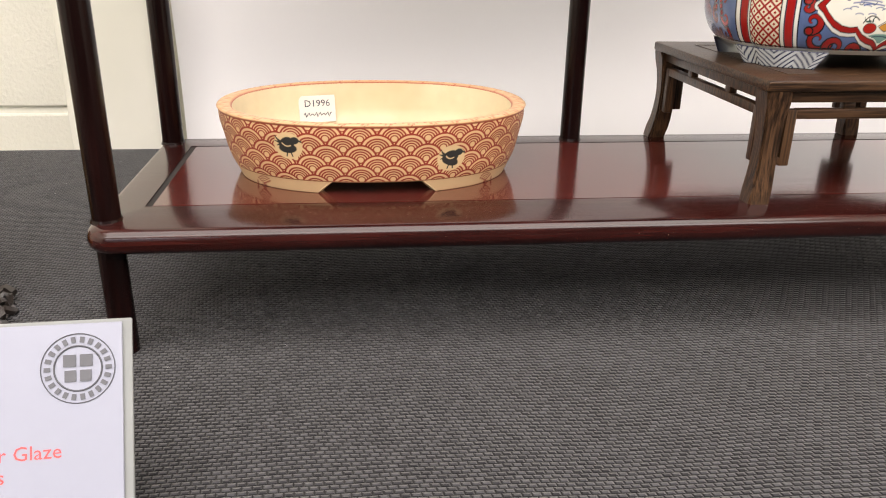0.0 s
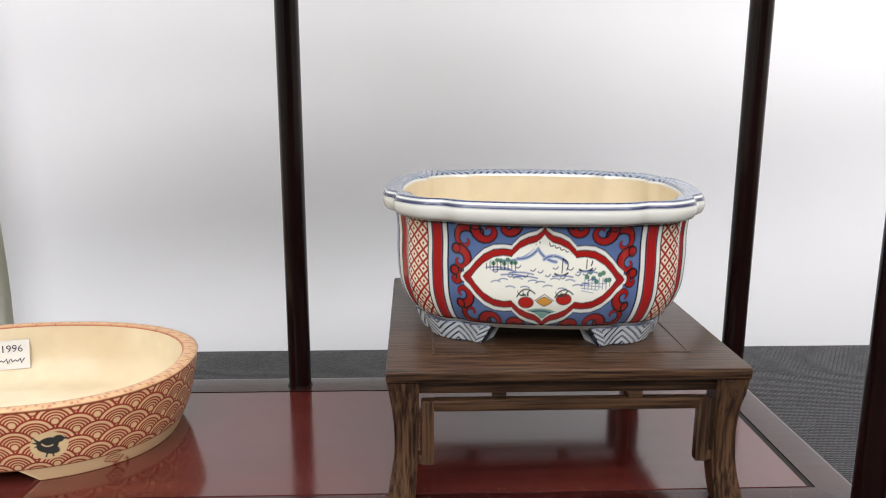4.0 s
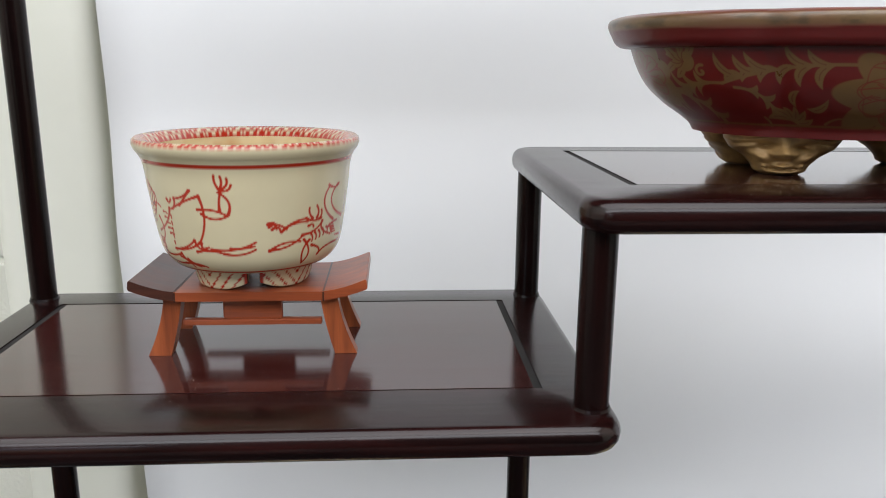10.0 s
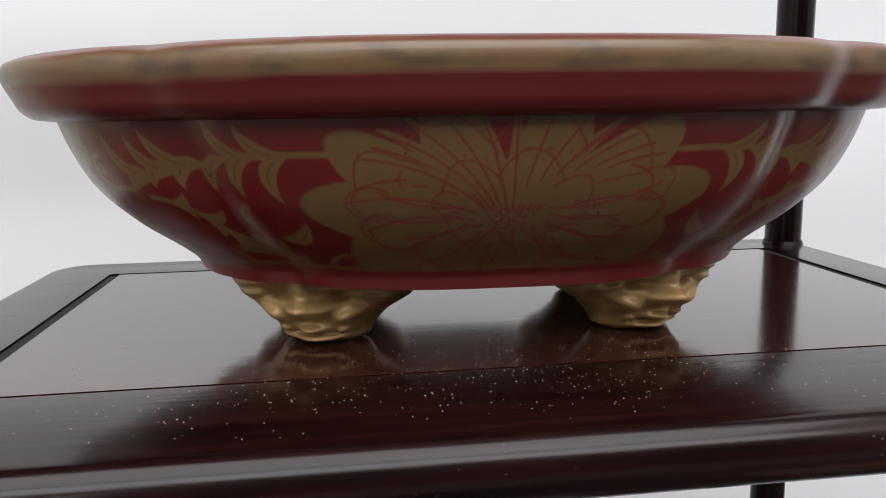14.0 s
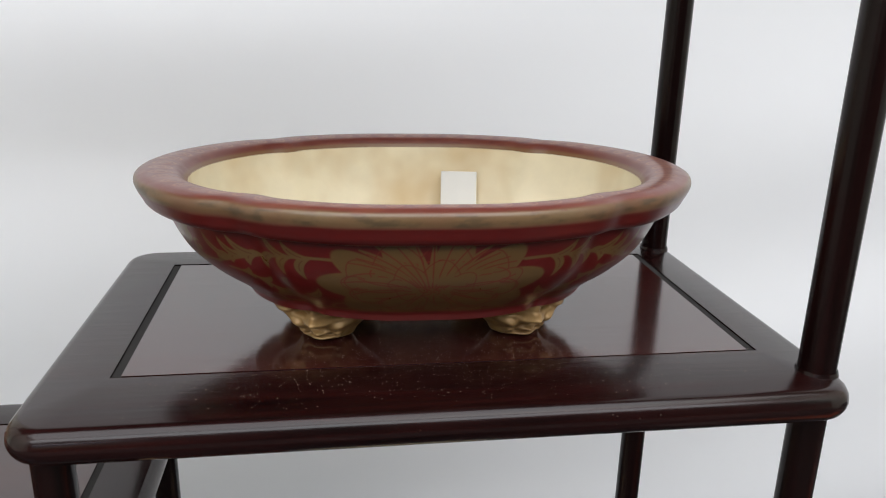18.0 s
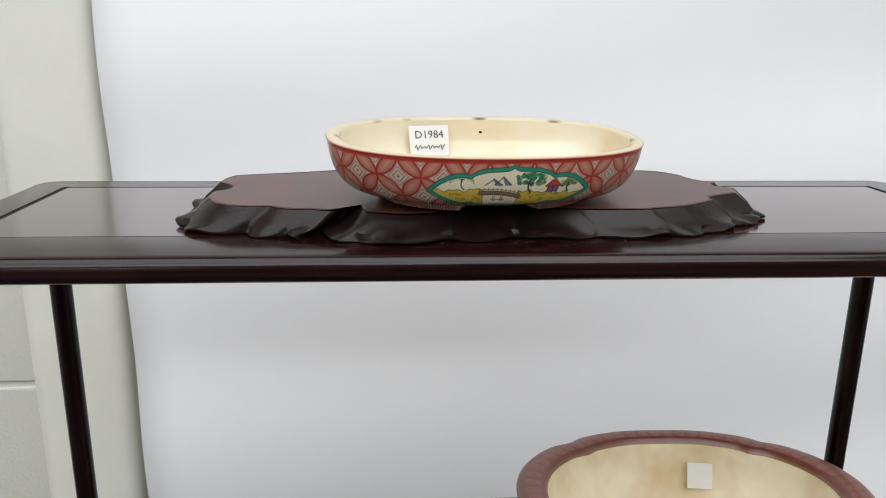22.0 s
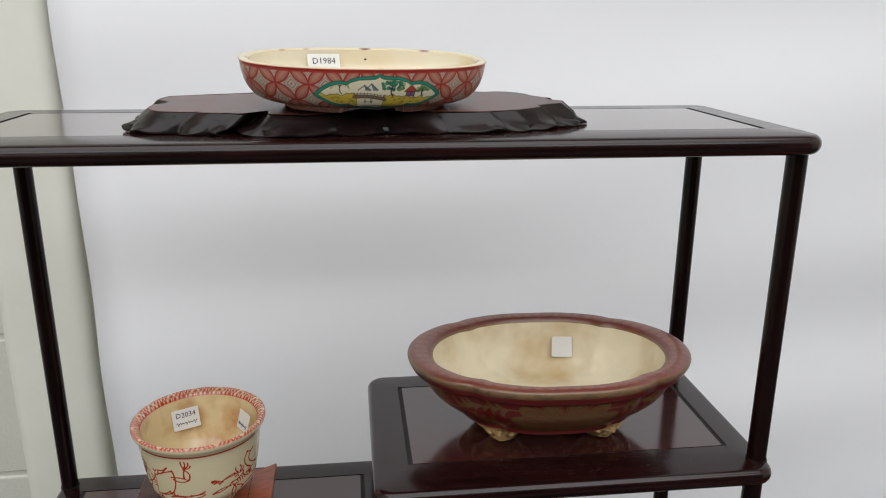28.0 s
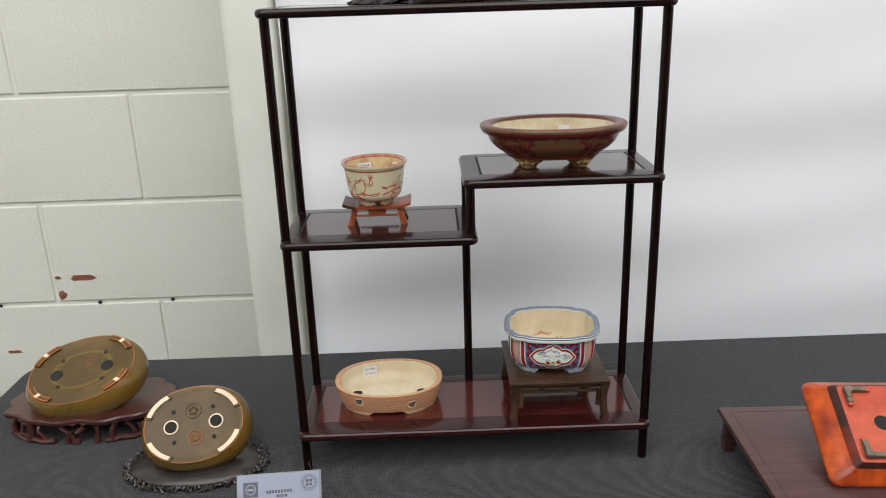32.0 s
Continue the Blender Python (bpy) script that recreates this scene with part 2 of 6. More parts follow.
def cloth_material():
    """Black and grey basket weave; the threads are about two millimetres wide."""
    m, nt, b = material("black_woven_cloth", 0.85, spec=0.12)
    tc = nt.nodes.new("ShaderNodeTexCoord")
    warp = node(nt, "ShaderNodeTexNoise", Scale=9.0, Detail=2.0)
    nt.links.new(tc.outputs["Object"], warp.inputs["Vector"])
    off = nt.nodes.new("ShaderNodeVectorMath")
    off.operation = 'MULTIPLY_ADD'
    off.inputs[1].default_value = (0.008, 0.008, 0)
    nt.links.new(warp.outputs["Color"], off.inputs[0])
    nt.links.new(tc.outputs["Object"], off.inputs[2])
    shear = nt.nodes.new("ShaderNodeSeparateXYZ")
    nt.links.new(off.outputs[0], shear.inputs[0])
    lean = nt.nodes.new("ShaderNodeMath")
    lean.operation = 'MULTIPLY_ADD'
    lean.inputs[1].default_value = 0.12
    nt.links.new(shear.outputs[1], lean.inputs[0])
    nt.links.new(shear.outputs[0], lean.inputs[2])
    twill = nt.nodes.new("ShaderNodeCombineXYZ")
    nt.links.new(lean.outputs[0], twill.inputs[0])
    nt.links.new(shear.outputs[1], twill.inputs[1])
    br = nt.nodes.new("ShaderNodeTexBrick")
    br.offset, br.squash = 0.5, 1.0
    for key, v in (("Scale", 1.0), ("Mortar Size", 0.00075), ("Mortar Smooth", 1.0), ("Bias", 0.0), ("Brick Width", 0.0031), ("Row Height", 0.0021)):
        br.inputs[key].default_value = v
    br.inputs["Color1"].default_value = (0.074, 0.075, 0.083, 1)
    br.inputs["Color2"].default_value = (0.017, 0.017, 0.020, 1)
    br.inputs["Mortar"].default_value = (0.002, 0.002, 0.002, 1)
    nt.links.new(twill.outputs[0], br.inputs["Vector"])
    fuzz = noise_tex(nt, coords(nt), 1500, 2)
    c = mix(nt, fuzz, br.outputs["Color"], mix(nt, 0.3, br.outputs["Color"], (0.06, 0.06, 0.068)))
    lint = node(nt, "ShaderNodeTexVoronoi", Scale=60.0)
    nt.links.new(coords(nt), lint.inputs["Vector"])
    c = mix(nt, ramp(nt, lint.outputs["Distance"], [(0.0, (1, 1, 1)), (0.022, (0, 0, 0))]), c, (0.30, 0.30, 0.31))
    nt.links.new(c, b.inputs["Base Color"])
    inv = nt.nodes.new("ShaderNodeMath")
    inv.operation = 'SUBTRACT'
    inv.inputs[0].default_value = 1.0
    nt.links.new(br.outputs["Fac"], inv.inputs[1])
    bump(nt, b, inv.outputs[0], 1.0, 0.0010)
    b.inputs["Sheen Weight"].default_value = 0.17
    b.inputs["Sheen Roughness"].default_value = 0.45
    return m


CLOTH = cloth_material()
BLOCK = plain("painted_block", lin(226, 225, 213), 0.5, 200, 0.03, 0.7, 0.002, tint=lin(216, 215, 202), tint_scale=3)
JOINT = plain("painted_mortar", lin(226, 225, 213), 0.55, 200, 0.03, 0.3, 0.001)
STEEL = plain("cream_painted_column", lin(228, 227, 216), 0.45, 60, 0.02, 0.06, tint=lin(214, 214, 200), tint_scale=4)
BACKDROP = plain("white_backdrop_paper", lin(243, 243, 245), 0.6, 6, 0.015, 0.05, 0.002)
# kept dark so that polished wood mirrors little from behind the viewer
UNSEENWALL = plain("dim_grey_unseen_wall", (0.055, 0.055, 0.055), 0.8, 8, 0.15, 0.1, 0.002)
FLOORMAT = plain("grey_concrete_floor", (0.12, 0.12, 0.115), 0.7, 14, 0.15, 0.2, 0.002)
CEILMAT = plain("white_ceiling_board", (0.30, 0.30, 0.29), 0.7, 10, 0.04, 0.1, 0.001)
RUST = plain("red_brown_wall_mark", lin(208, 128, 98), 0.7, 60, 0.2, 0.0)
HOLEMARK = plain("black_screw_hole", (0.02, 0.018, 0.016), 0.8, 60, 0.1, 0.0)


# ---- building helpers: lengths in stand units ----
def obj(name, verts, faces, mat, parent=None, label="", smooth=True, paint=None):
    me = bpy.data.meshes.new(name)
    me.from_pydata((np.asarray(verts, float) * U).tolist() if not isinstance(verts, np.ndarray) else (verts * U).tolist(), [], faces)
    me.materials.append(mat)
    if paint is not None:
        a = me.color_attributes.new("paint", 'FLOAT_COLOR', 'POINT')
        a.data.foreach_set("color", np.ascontiguousarray(paint, dtype=np.float32).ravel())
    if smooth:
        me.polygons.foreach_set("use_smooth", np.ones(len(me.polygons), dtype=bool))
    me.update()
    ob = new(name, me)
    if parent:
        ob.parent = parent
    if label:
        tagged(ob, label)
    return ob


def part(name, bm, mat, parent=None, label="", smooth=40):
    """Links a bmesh as one mesh object under a thing or under a part."""
    bmesh.ops.recalc_face_normals(bm, faces=bm.faces[:])
    me = bpy.data.meshes.new(name)
    bmesh.ops.scale(bm, vec=(U, U, U), verts=bm.verts)
    for e in bm.edges:
        if len(e.link_faces) == 2 and e.calc_face_angle(0) > radians(smooth):
            e.smooth = False
    for f in bm.faces:
        f.smooth = True
    bm.to_mesh(me)
    bm.free()
    me.materials.append(mat)
    ob = new(name, me)
    if parent:
        ob.parent = parent
    if label:
        tagged(ob, label)
    return ob


def thing(name, label, category, at=(0, 0, 0), turn=(0, 0, 0), group=""):
    """An Empty at a thing's base; its parts are modelled round it."""
    ob = new(name)
    ob.empty_display_size = 0.02
    ob.matrix_world = pose(at[0] * U, at[1] * U, at[2] * U, *turn)
    return tagged(ob, label, category, group)


def box(x0, x1, y0, y1, z0, z1, bevel=0.0, seg=2, bm=None):
    own = bm or bmesh.new()
    g = bmesh.ops.create_cube(own, size=1.0)
    vs = g["verts"]
    bmesh.ops.scale(own, vec=(x1 - x0, y1 - y0, z1 - z0), verts=vs)
    bmesh.ops.translate(own, vec=((x0 + x1) / 2, (y0 + y1) / 2, (z0 + z1) / 2), verts=vs)
    if bevel:
        es = list({e for v in vs for e in v.link_edges})
        bmesh.ops.bevel(own, geom=es, offset=bevel, segments=seg, affect='EDGES', profile=0.5)
    return own


def rod(x, y, z0, z1, r, seg=20, r2=None, bm=None):
    own = bm or bmesh.new()
    g = bmesh.ops.create_cone(own, cap_ends=True, segments=seg, radius1=r, radius2=r2 or r, depth=z1 - z0)
    bmesh.ops.translate(own, vec=(x, y, (z0 + z1) / 2), verts=g["verts"])
    return own


def tube(points, radii, seg=8, bm=None):
    """A round bar that follows a line of points."""
    own = bm or bmesh.new()
    pts = [Vector(p) for p in points]
    rings = []
    up = Vector((0, 0, 1))
    for i, p in enumerate(pts):
        d = (pts[min(i + 1, len(pts) - 1)] - pts[max(i - 1, 0)]).normalized()
        a = d.cross(up if abs(d.z) < 0.9 else Vector((1, 0, 0))).normalized()
        c = d.cross(a)
        r = radii[i] if isinstance(radii, (list, tuple)) else radii
        rings.append([own.verts.new(p + r * (math.cos(k * math.tau / seg) * a + math.sin(k * math.tau / seg) * c)) for k in range(seg)])
    for a, b in zip(rings, rings[1:]):
        for k in range(seg):
            own.faces.new((a[k], a[(k + 1) % seg], b[(k + 1) % seg], b[k]))
    own.faces.new(rings[0][::-1])
    own.faces.new(rings[-1])
    return own


def strip_faces(n, m, closed=True):
    """Quads of a grid of m rings with n points each."""
    i = np.arange(n if closed else n - 1)
    k = (i + 1) % n
    rows = np.arange(m - 1)[:, None] * n
    return np.stack([rows + i, rows + k, rows + n + k, rows + n + i], -1).reshape(-1, 4).tolist()


def front_angles(front, back):
    """Angles round a pot that starts and ends at its back, denser on the side that faces forward (-y)."""
    a = np.linspace(-radians(105), radians(105), front, endpoint=False)
    b = np.linspace(radians(105), radians(255), back, endpoint=False)
    return np.concatenate([a, b]) - math.pi / 2


def plan_oval(a, power=2.0):
    c, s = np.cos(a), np.sin(a)
    r = (np.abs(c) ** power + np.abs(s) ** power) ** (-1 / power)
    return r * c, r * s


def rings(angles, plan, rx, ry, profile):
    """Points of a pot's wall; profile: rows of (fraction of the plan's size, height)."""
    px, py = plan(angles)
    out = [np.stack([rx * f * px, ry * f * py, np.full_like(px, z)], 1) for f, z in profile]
    return np.concatenate(out)


def loft(name, angles, plan, rx, ry, profile, mat, parent, label="", cap=None, paint=None):
    v = rings(angles, plan, rx, ry, profile)
    n, m = len(angles), len(profile)
    f = strip_faces(n, m)
    if cap == "end":
        f.append(list(range((m - 1) * n, m * n)))
    if cap == "start":
        f.append(list(range(n))[::-1])
    return obj(name, v, f, mat, parent, label, paint=paint)


def smooth_profile(points, n):
    """A curve through (fraction, height) points, in n even steps."""
    p = np.array(points, float)
    d = np.r_[0, np.cumsum(np.hypot(*np.diff(p, axis=0).T))]
    t = np.linspace(0, d[-1], n)
    k = len(p)
    tang = np.gradient(p, d, axis=0)
    i = np.clip(np.searchsorted(d, t, side='right') - 1, 0, k - 2)
    h = (d[i + 1] - d[i])[:, None]
    s = ((t - d[i])[:, None]) / h
    return ((2 * s**3 - 3 * s**2 + 1) * p[i] + (s**3 - 2 * s**2 + s) * h * tang[i] + (-2 * s**3 + 3 * s**2) * p[i + 1] + (s**3 - s**2) * h * tang[i + 1])


class Paint:
    """Colours of the points of a wall, laid out flat: s along the wall from its front, h upwards."""

    def __init__(self, s, h, ground):
        self.s, self.h = s.ravel(), h.ravel()
        self.c = np.tile(np.array([*ground, 0.0]), (self.s.size, 1))
        self.w = 0.004

    def lay(self, cover, colour, metal=0.0):
        k = np.clip(cover, 0, 1)[:, None]
        self.c = self.c * (1 - k) + np.array([*colour, metal]) * k

    def inside(self, dist, colour, metal=0.0):
        self.lay(0.5 - dist / self.w, colour, metal)

    def line(self, pts, width, colour, metal=0.0, taper=False):
        pts = np.asarray(pts, float)
        lo, hi = pts.min(0) - width * 2, pts.max(0) + width * 2
        sel = np.nonzero((self.s > lo[0]) & (self.s < hi[0]) & (self.h > lo[1]) & (self.h < hi[1]))[0]
        if not len(sel):
            return
        q = np.stack([self.s[sel], self.h[sel]], 1)
        best = np.full(len(sel), 9.0)
        n = len(pts) - 1
        for i in range(n):
            a, b = pts[i], pts[i + 1]
            d = b - a
            t = np.clip(((q - a) @ d) / (d @ d + 1e-12), 0, 1)
            half = width / 2 * (np.sin(math.pi * np.clip((i + t) / n, 0.02, 1)) ** 0.8 if taper == 'leaf' else (1 - 0.85 * (i + t) / n) if taper else 1)
            best = np.minimum(best, np.hypot(*(q - a - t[:, None] * d).T) - half)
        k = np.clip(0.5 - best / self.w, 0, 1)[:, None]
        self.c[sel] = self.c[sel] * (1 - k) + np.array([*colour, metal]) * k

    def blob(self, s, h, rs, rh, colour, turn=0.0, metal=0.0, power=2.0):
        c, d = math.cos(turn), math.sin(turn)
        sel = np.nonzero((np.abs(self.s - s) < 1.6 * max(rs, rh)) & (np.abs(self.h - h) < 1.6 * max(rs, rh)))[0]
        if not len(sel):
            return
        x, y = self.s[sel] - s, self.h[sel] - h
        u, v = (x * c + y * d) / rs, (-x * d + y * c) / rh
        dist = ((np.abs(u) ** power + np.abs(v) ** power) ** (1 / power) - 1) * min(rs, rh)
        k = np.clip(0.5 - dist / self.w, 0, 1)[:, None]
        self.c[sel] = self.c[sel] * (1 - k) + np.array([*colour, metal]) * k


def curl(s, h, size, turn, flip=1, turns=1.4, n=14):
    """A spiral scroll."""
    t = np.linspace(0, 1, n)
    r = size * (1 - 0.85 * t)
    a = turn + flip * turns * math.tau * t
    return np.stack([s + r * np.cos(a), h + r * np.sin(a)], 1)


def arc_line(p, q, bend, n=9):
    p, q = np.array(p, float), np.array(q, float)
    t = np.linspace(0, 1, n)[:, None]
    nrm = np.array([-(q - p)[1], (q - p)[0]])
    return p + (q - p) * t + nrm * bend * 4 * t * (1 - t)


def wall_coords(angles, plan, rx, ry, profile):
    """Length along the wall (0 at the front) and height of every point of a wall."""
    px, py = plan(angles)
    x, y = rx * px * 0.97, ry * py * 0.97
    d = np.hypot(np.diff(x), np.diff(y))
    s = np.r_[0, np.cumsum(d)]
    i0 = int(np.argmin(np.abs(angles + math.pi / 2)))
    s = s - s[i0]
    h = np.array([z for _, z in profile])
    return np.tile(s, (len(h), 1)), np.tile(h[:, None], (1, len(s)))


def writing(name, text, size, mat, parent, m):
    """Flat lettering in the built-in font, as a mesh."""
    cu = bpy.data.curves.new(name, 'FONT')
    cu.body, cu.size, cu.align_x, cu.align_y, cu.resolution_u, cu.extrude = text, size * U, 'CENTER', 'CENTER', 2, 0.00002
    tmp = bpy.data.objects.new(name, cu)
    me = bpy.data.meshes.new_from_object(tmp)
    bpy.data.objects.remove(tmp)
    me.name = name
    me.materials.clear()
    me.materials.append(mat)
    ob = new(name, me)
    ob.parent = parent
    ob.matrix_local = m
    return ob


def local(x, y, z, rx=0, ry=0, rz=0):
    return pose(x * U, y * U, z * U, rx, ry, rz)


# ---- setting ----
def slab(name, x0, x1, y0, y1, z0, z1, mat, label, kind="structure"):
    ob = part(name, box(x0, x1, y0, y1, z0, z1), mat)
    return tagged(ob, label, name.split("_")[0], kind=kind)


WY = 8.78          # face of the block wall
FZ = -9.4          # floor
CZ = 43.0          # ceiling
slab("floor", -34, 38, -38, WY + 1, FZ - 1, FZ, FLOORMAT, "grey concrete floor of the hall")
# unseen ceiling, added, with a long opening for the overhead lamp
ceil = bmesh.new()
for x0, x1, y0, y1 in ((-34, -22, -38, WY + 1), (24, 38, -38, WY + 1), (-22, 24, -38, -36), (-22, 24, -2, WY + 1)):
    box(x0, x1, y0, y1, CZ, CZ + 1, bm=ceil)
tagged(part("ceiling", ceil, CEILMAT), "unseen ceiling, added, left open round the overhead lamp", "ceiling", kind="structure")
# unseen side walls, added pale to bounce light onto the backdrop
slab("wall_west", -35, -34, -38, WY + 1, FZ, CZ, STEEL, "plain cream unseen side wall, added to bounce light")
slab("wall_east", 38, 39, -38, WY + 1, FZ, CZ, STEEL, "plain cream unseen side wall, added to bounce light")
# unseen wall added behind the viewer; its dimness holds reflections down
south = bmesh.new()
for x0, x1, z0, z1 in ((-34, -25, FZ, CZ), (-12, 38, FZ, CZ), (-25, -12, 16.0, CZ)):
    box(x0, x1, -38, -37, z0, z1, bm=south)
tagged(part("wall_south", south, UNSEENWALL), "dim unseen wall with an opening, added to keep reflections dark", "wall", kind="structure")

# block wall: mortar bed behind, each block proud of it
wall = tagged(part("wall_north", box(-34, 38, WY + 0.045, WY + 1, FZ, CZ), JOINT), "white painted concrete block wall", "wall", kind="structure")
COURSE, BLOCKW, WZ0 = 2.75, 5.50, -0.55

# steel column with rounded corners
col = bmesh.new()
box(-1.81, -0.80, 4.14, 5.15, FZ, CZ, bm=col)
bmesh.ops.bevel(col, geom=[e for e in col.edges if abs(e.verts[0].co.z - e.verts[1].co.z) > 1], offset=0.17, segments=6, affect='EDGES', profile=0.5)
tagged(part("column", col, STEEL), "cream painted steel column with rounded corners", "column", kind="structure")

# backdrop paper, slightly wavy
nx, nz = 60, 90
gx, gz = np.meshgrid(np.linspace(0, 1, nx), np.linspace(-6, 17, nz))
edge_x = -0.70 - 0.014 * (np.clip(gz, -2, 10) - 4.2)
gx = edge_x + gx * (24 - edge_x)
gy = 4.09 + 0.035 * np.sin(gz * 1.55 + 0.25 * gx) + 0.02 * np.sin(gz * 3.1 - gx * 0.4) + 0.015 * np.sin(gx * 0.8)
front = np.stack([gx, gy, gz], -1).reshape(-1, 3)
back = front + [0, 0.025, 0]
ff = strip_faces(nx, nz, closed=False)
fb = [[v + nx * nz for v in reversed(f)] for f in ff]
rim_ids = [r * nx for r in range(nz)]
fe = [[a, a + nx * nz, b + nx * nz, b] for a, b in zip(rim_ids, rim_ids[1:])]
tagged(obj("backdrop", np.concatenate([front, back]), ff + fb + fe, BACKDROP), "white paper backdrop hanging behind the table", "backdrop", kind="structure")

# table with its cloth
TX0, TX1, TY0, TY1 = -6.38, 26.0, -5.4, 3.92
table = thing("display_table", "folding table under a black woven cloth", "table", (TX0, TY0, FZ))
H = -FZ


def cloth():
    """The cloth's top and its hanging sides, with rounded corners and soft folds."""
    pts = []
    r = 0.55
    for cx, cy, a0 in ((TX1 - r, TY0 + r, -90), (TX1 - r, TY1 - r, 0), (TX0 + r, TY1 - r, 90), (TX0 + r, TY0 + r, 180)):
        for k in range(9):
            a = radians(a0 + k * 11.25)
            pts.append((cx + r * math.cos(a), cy + r * math.sin(a), a))
    dense = []
    for (x, y, a), (x2, y2, a2) in zip(pts, pts[1:] + pts[:1]):
        d = math.hypot(x2 - x, y2 - y)
        n = max(1, int(d / 0.35))
        for i in range(n):
            dense.append((x + (x2 - x) * i / n, y + (y2 - y) * i / n, a if n == 1 else a2))
    n = len(dense)
    verts, faces = [], []
    levels = ((-0.10, 0.0), (-0.03, -0.006), (0.0, -0.03), (0.03, -0.12), (0.05, -0.5), (0.10, -2.0), (0.22, -4.5), (0.32, -8.9))
    for out, z in levels:
        for i, (x, y, a) in enumerate(dense):
            w = out + (0.10 * math.sin(i * 0.55) * min(1, max(0, -z - 0.4) / 5))
            verts.append((x - TX0 + w * math.cos(a), y - TY0 + w * math.sin(a), z + H))
    for k in range(len(levels) - 1):
        for i in range(n):
            j = (i + 1) % n
            faces.append((k * n + i, k * n + j, (k + 1) * n + j, (k + 1) * n + i))
    bm = bmesh.new()
    vs = [bm.verts.new(v) for v in verts]
    for f in faces:
        bm.faces.new([vs[i] for i in f])
    bm.faces.new(vs[:n])
    return part("tablecloth", bm, CLOTH, table, "black woven cloth hanging over the edges", 25)


cloth()
part("tabletop", box(0.12, TX1 - TX0 - 0.12, 0.12, TY1 - TY0 - 0.12, H - 0.4, H - 0.06, 0.05), CEILMAT, table)
for lx in (1.0, TX1 - TX0 - 1.0):
    for ly in (1.0, TY1 - TY0 - 1.0):
        part("leg", rod(lx, ly, 0, H - 0.4, 0.17), STEEL, table)


# ---- the display stand ----
stand = thing("display_stand", "dark rosewood display stand with four stepped shelves and round posts", "stand", (0, 0, 0))
TH = 0.124


def shelf(x0, x1, z, gx0, gx1, panel_mat, frame_mat):
    """A framed shelf: bullnose frame with a sunk panel set in a fine groove, darkened by a black sheet."""
    y0, y1, gy0, gy1, r = -0.36, 1.44, 0.0, 1.2, 0.13
    zt = z

    def ring(inset, zz, rr):
        out = []
        for cx, cy, a0 in ((x1 - rr - inset, y0 + rr + inset, -90), (x1 - rr - inset, y1 - rr - inset, 0), (x0 + rr + inset, y1 - rr - inset, 90), (x0 + rr + inset, y0 + rr + inset, 180)):
            out += [(cx + rr * math.cos(radians(a0 + k * 15)), cy + rr * math.sin(radians(a0 + k * 15)), zz) for k in range(7)]
        return out

    h = TH / 2
    loops = []
    for k in range(9):
        a = radians(90 - k * 22.5)
        ins = h * 0.75 * (1 - math.cos(a))
        loops.append(ring(ins, zt - h + h * math.sin(a), max(0.03, r - ins * 0.5)))
    bm = bmesh.new()
    vv = [[bm.verts.new(p) for p in lp] for lp in loops]
    n = len(vv[0])
    for a, b in zip(vv, vv[1:]):
        for i in range(n):
            bm.faces.new((a[i], b[i], b[(i + 1) % n], a[(i + 1) % n]))
    bm.faces.new(vv[-1][::-1])
    # top face round the panel's opening
    inner = [bm.verts.new((x, y, zt)) for x, y in ((gx1, gy0), (gx1, gy1), (gx0, gy1), (gx0, gy0))]
    deep = [bm.verts.new((v.co.x, v.co.y, zt - 0.05)) for v in inner]
    for q in range(4):
        seg = vv[0][q * 7:(q + 1) * 7]
        nxt = vv[0][((q + 1) * 7) % n]
        for a, b in zip(seg, seg[1:]):
            bm.faces.new((inner[q], a, b))
        bm.faces.new((inner[q], seg[-1], nxt, inner[(q + 1) % 4]))
        bm.faces.new((inner[q], inner[(q + 1) % 4], deep[(q + 1) % 4], deep[q]))
    bm.faces.new(deep)
    sh = part("shelf", bm, frame_mat, stand, smooth=30)
    g = 0.018
    # black sheet under the panel paints the groove's shade
    part("groove_shade", box(gx0 + 0.001, gx1 - 0.001, gy0 + 0.001, gy1 - 0.001, zt - 0.048, zt - 0.006), RECESS_BLACK, sh, "black sheet for the shade in the groove round the panel")
    part("panel", box(gx0 + 1.9 * g, gx1 - 1.9 * g, gy0 + 0.7 * g, gy1 - 0.7 * g, zt - 0.012, zt - 0.001), panel_mat, sh, "reddish polished wooden panel in the shelf")
    return sh


shelf(-0.21, 5.21, Z1, 0.0, 5.0, PANEL, ROSEWOOD_RED)
shelf(-0.21, 2.60, Z2, 0.0, 2.35, PANEL_DARK, ROSEWOOD)
shelf(2.40, 5.21, Z3, 2.65, 5.0, PANEL_DARK, ROSEWOOD)
shelf(-0.23, 5.23, Z4, 0.0, 5.0, PANEL_DARK, ROSEWOOD)
PR = 0.066


front_leg = None


def post(x, y, z0, z1, foot=False):
    bm = rod(x, y, z0 - (0 if foot else 0.02), z1 + 0.02, PR, 24)
    ob = part("leg" if foot else "post", bm, POSTWOOD, stand)
    if not foot:
        part("collar", rod(x, y, z0 - 0.005, z0 + 0.012, PR + 0.010, 24, PR + 0.004), POSTWOOD, ob)
    return ob


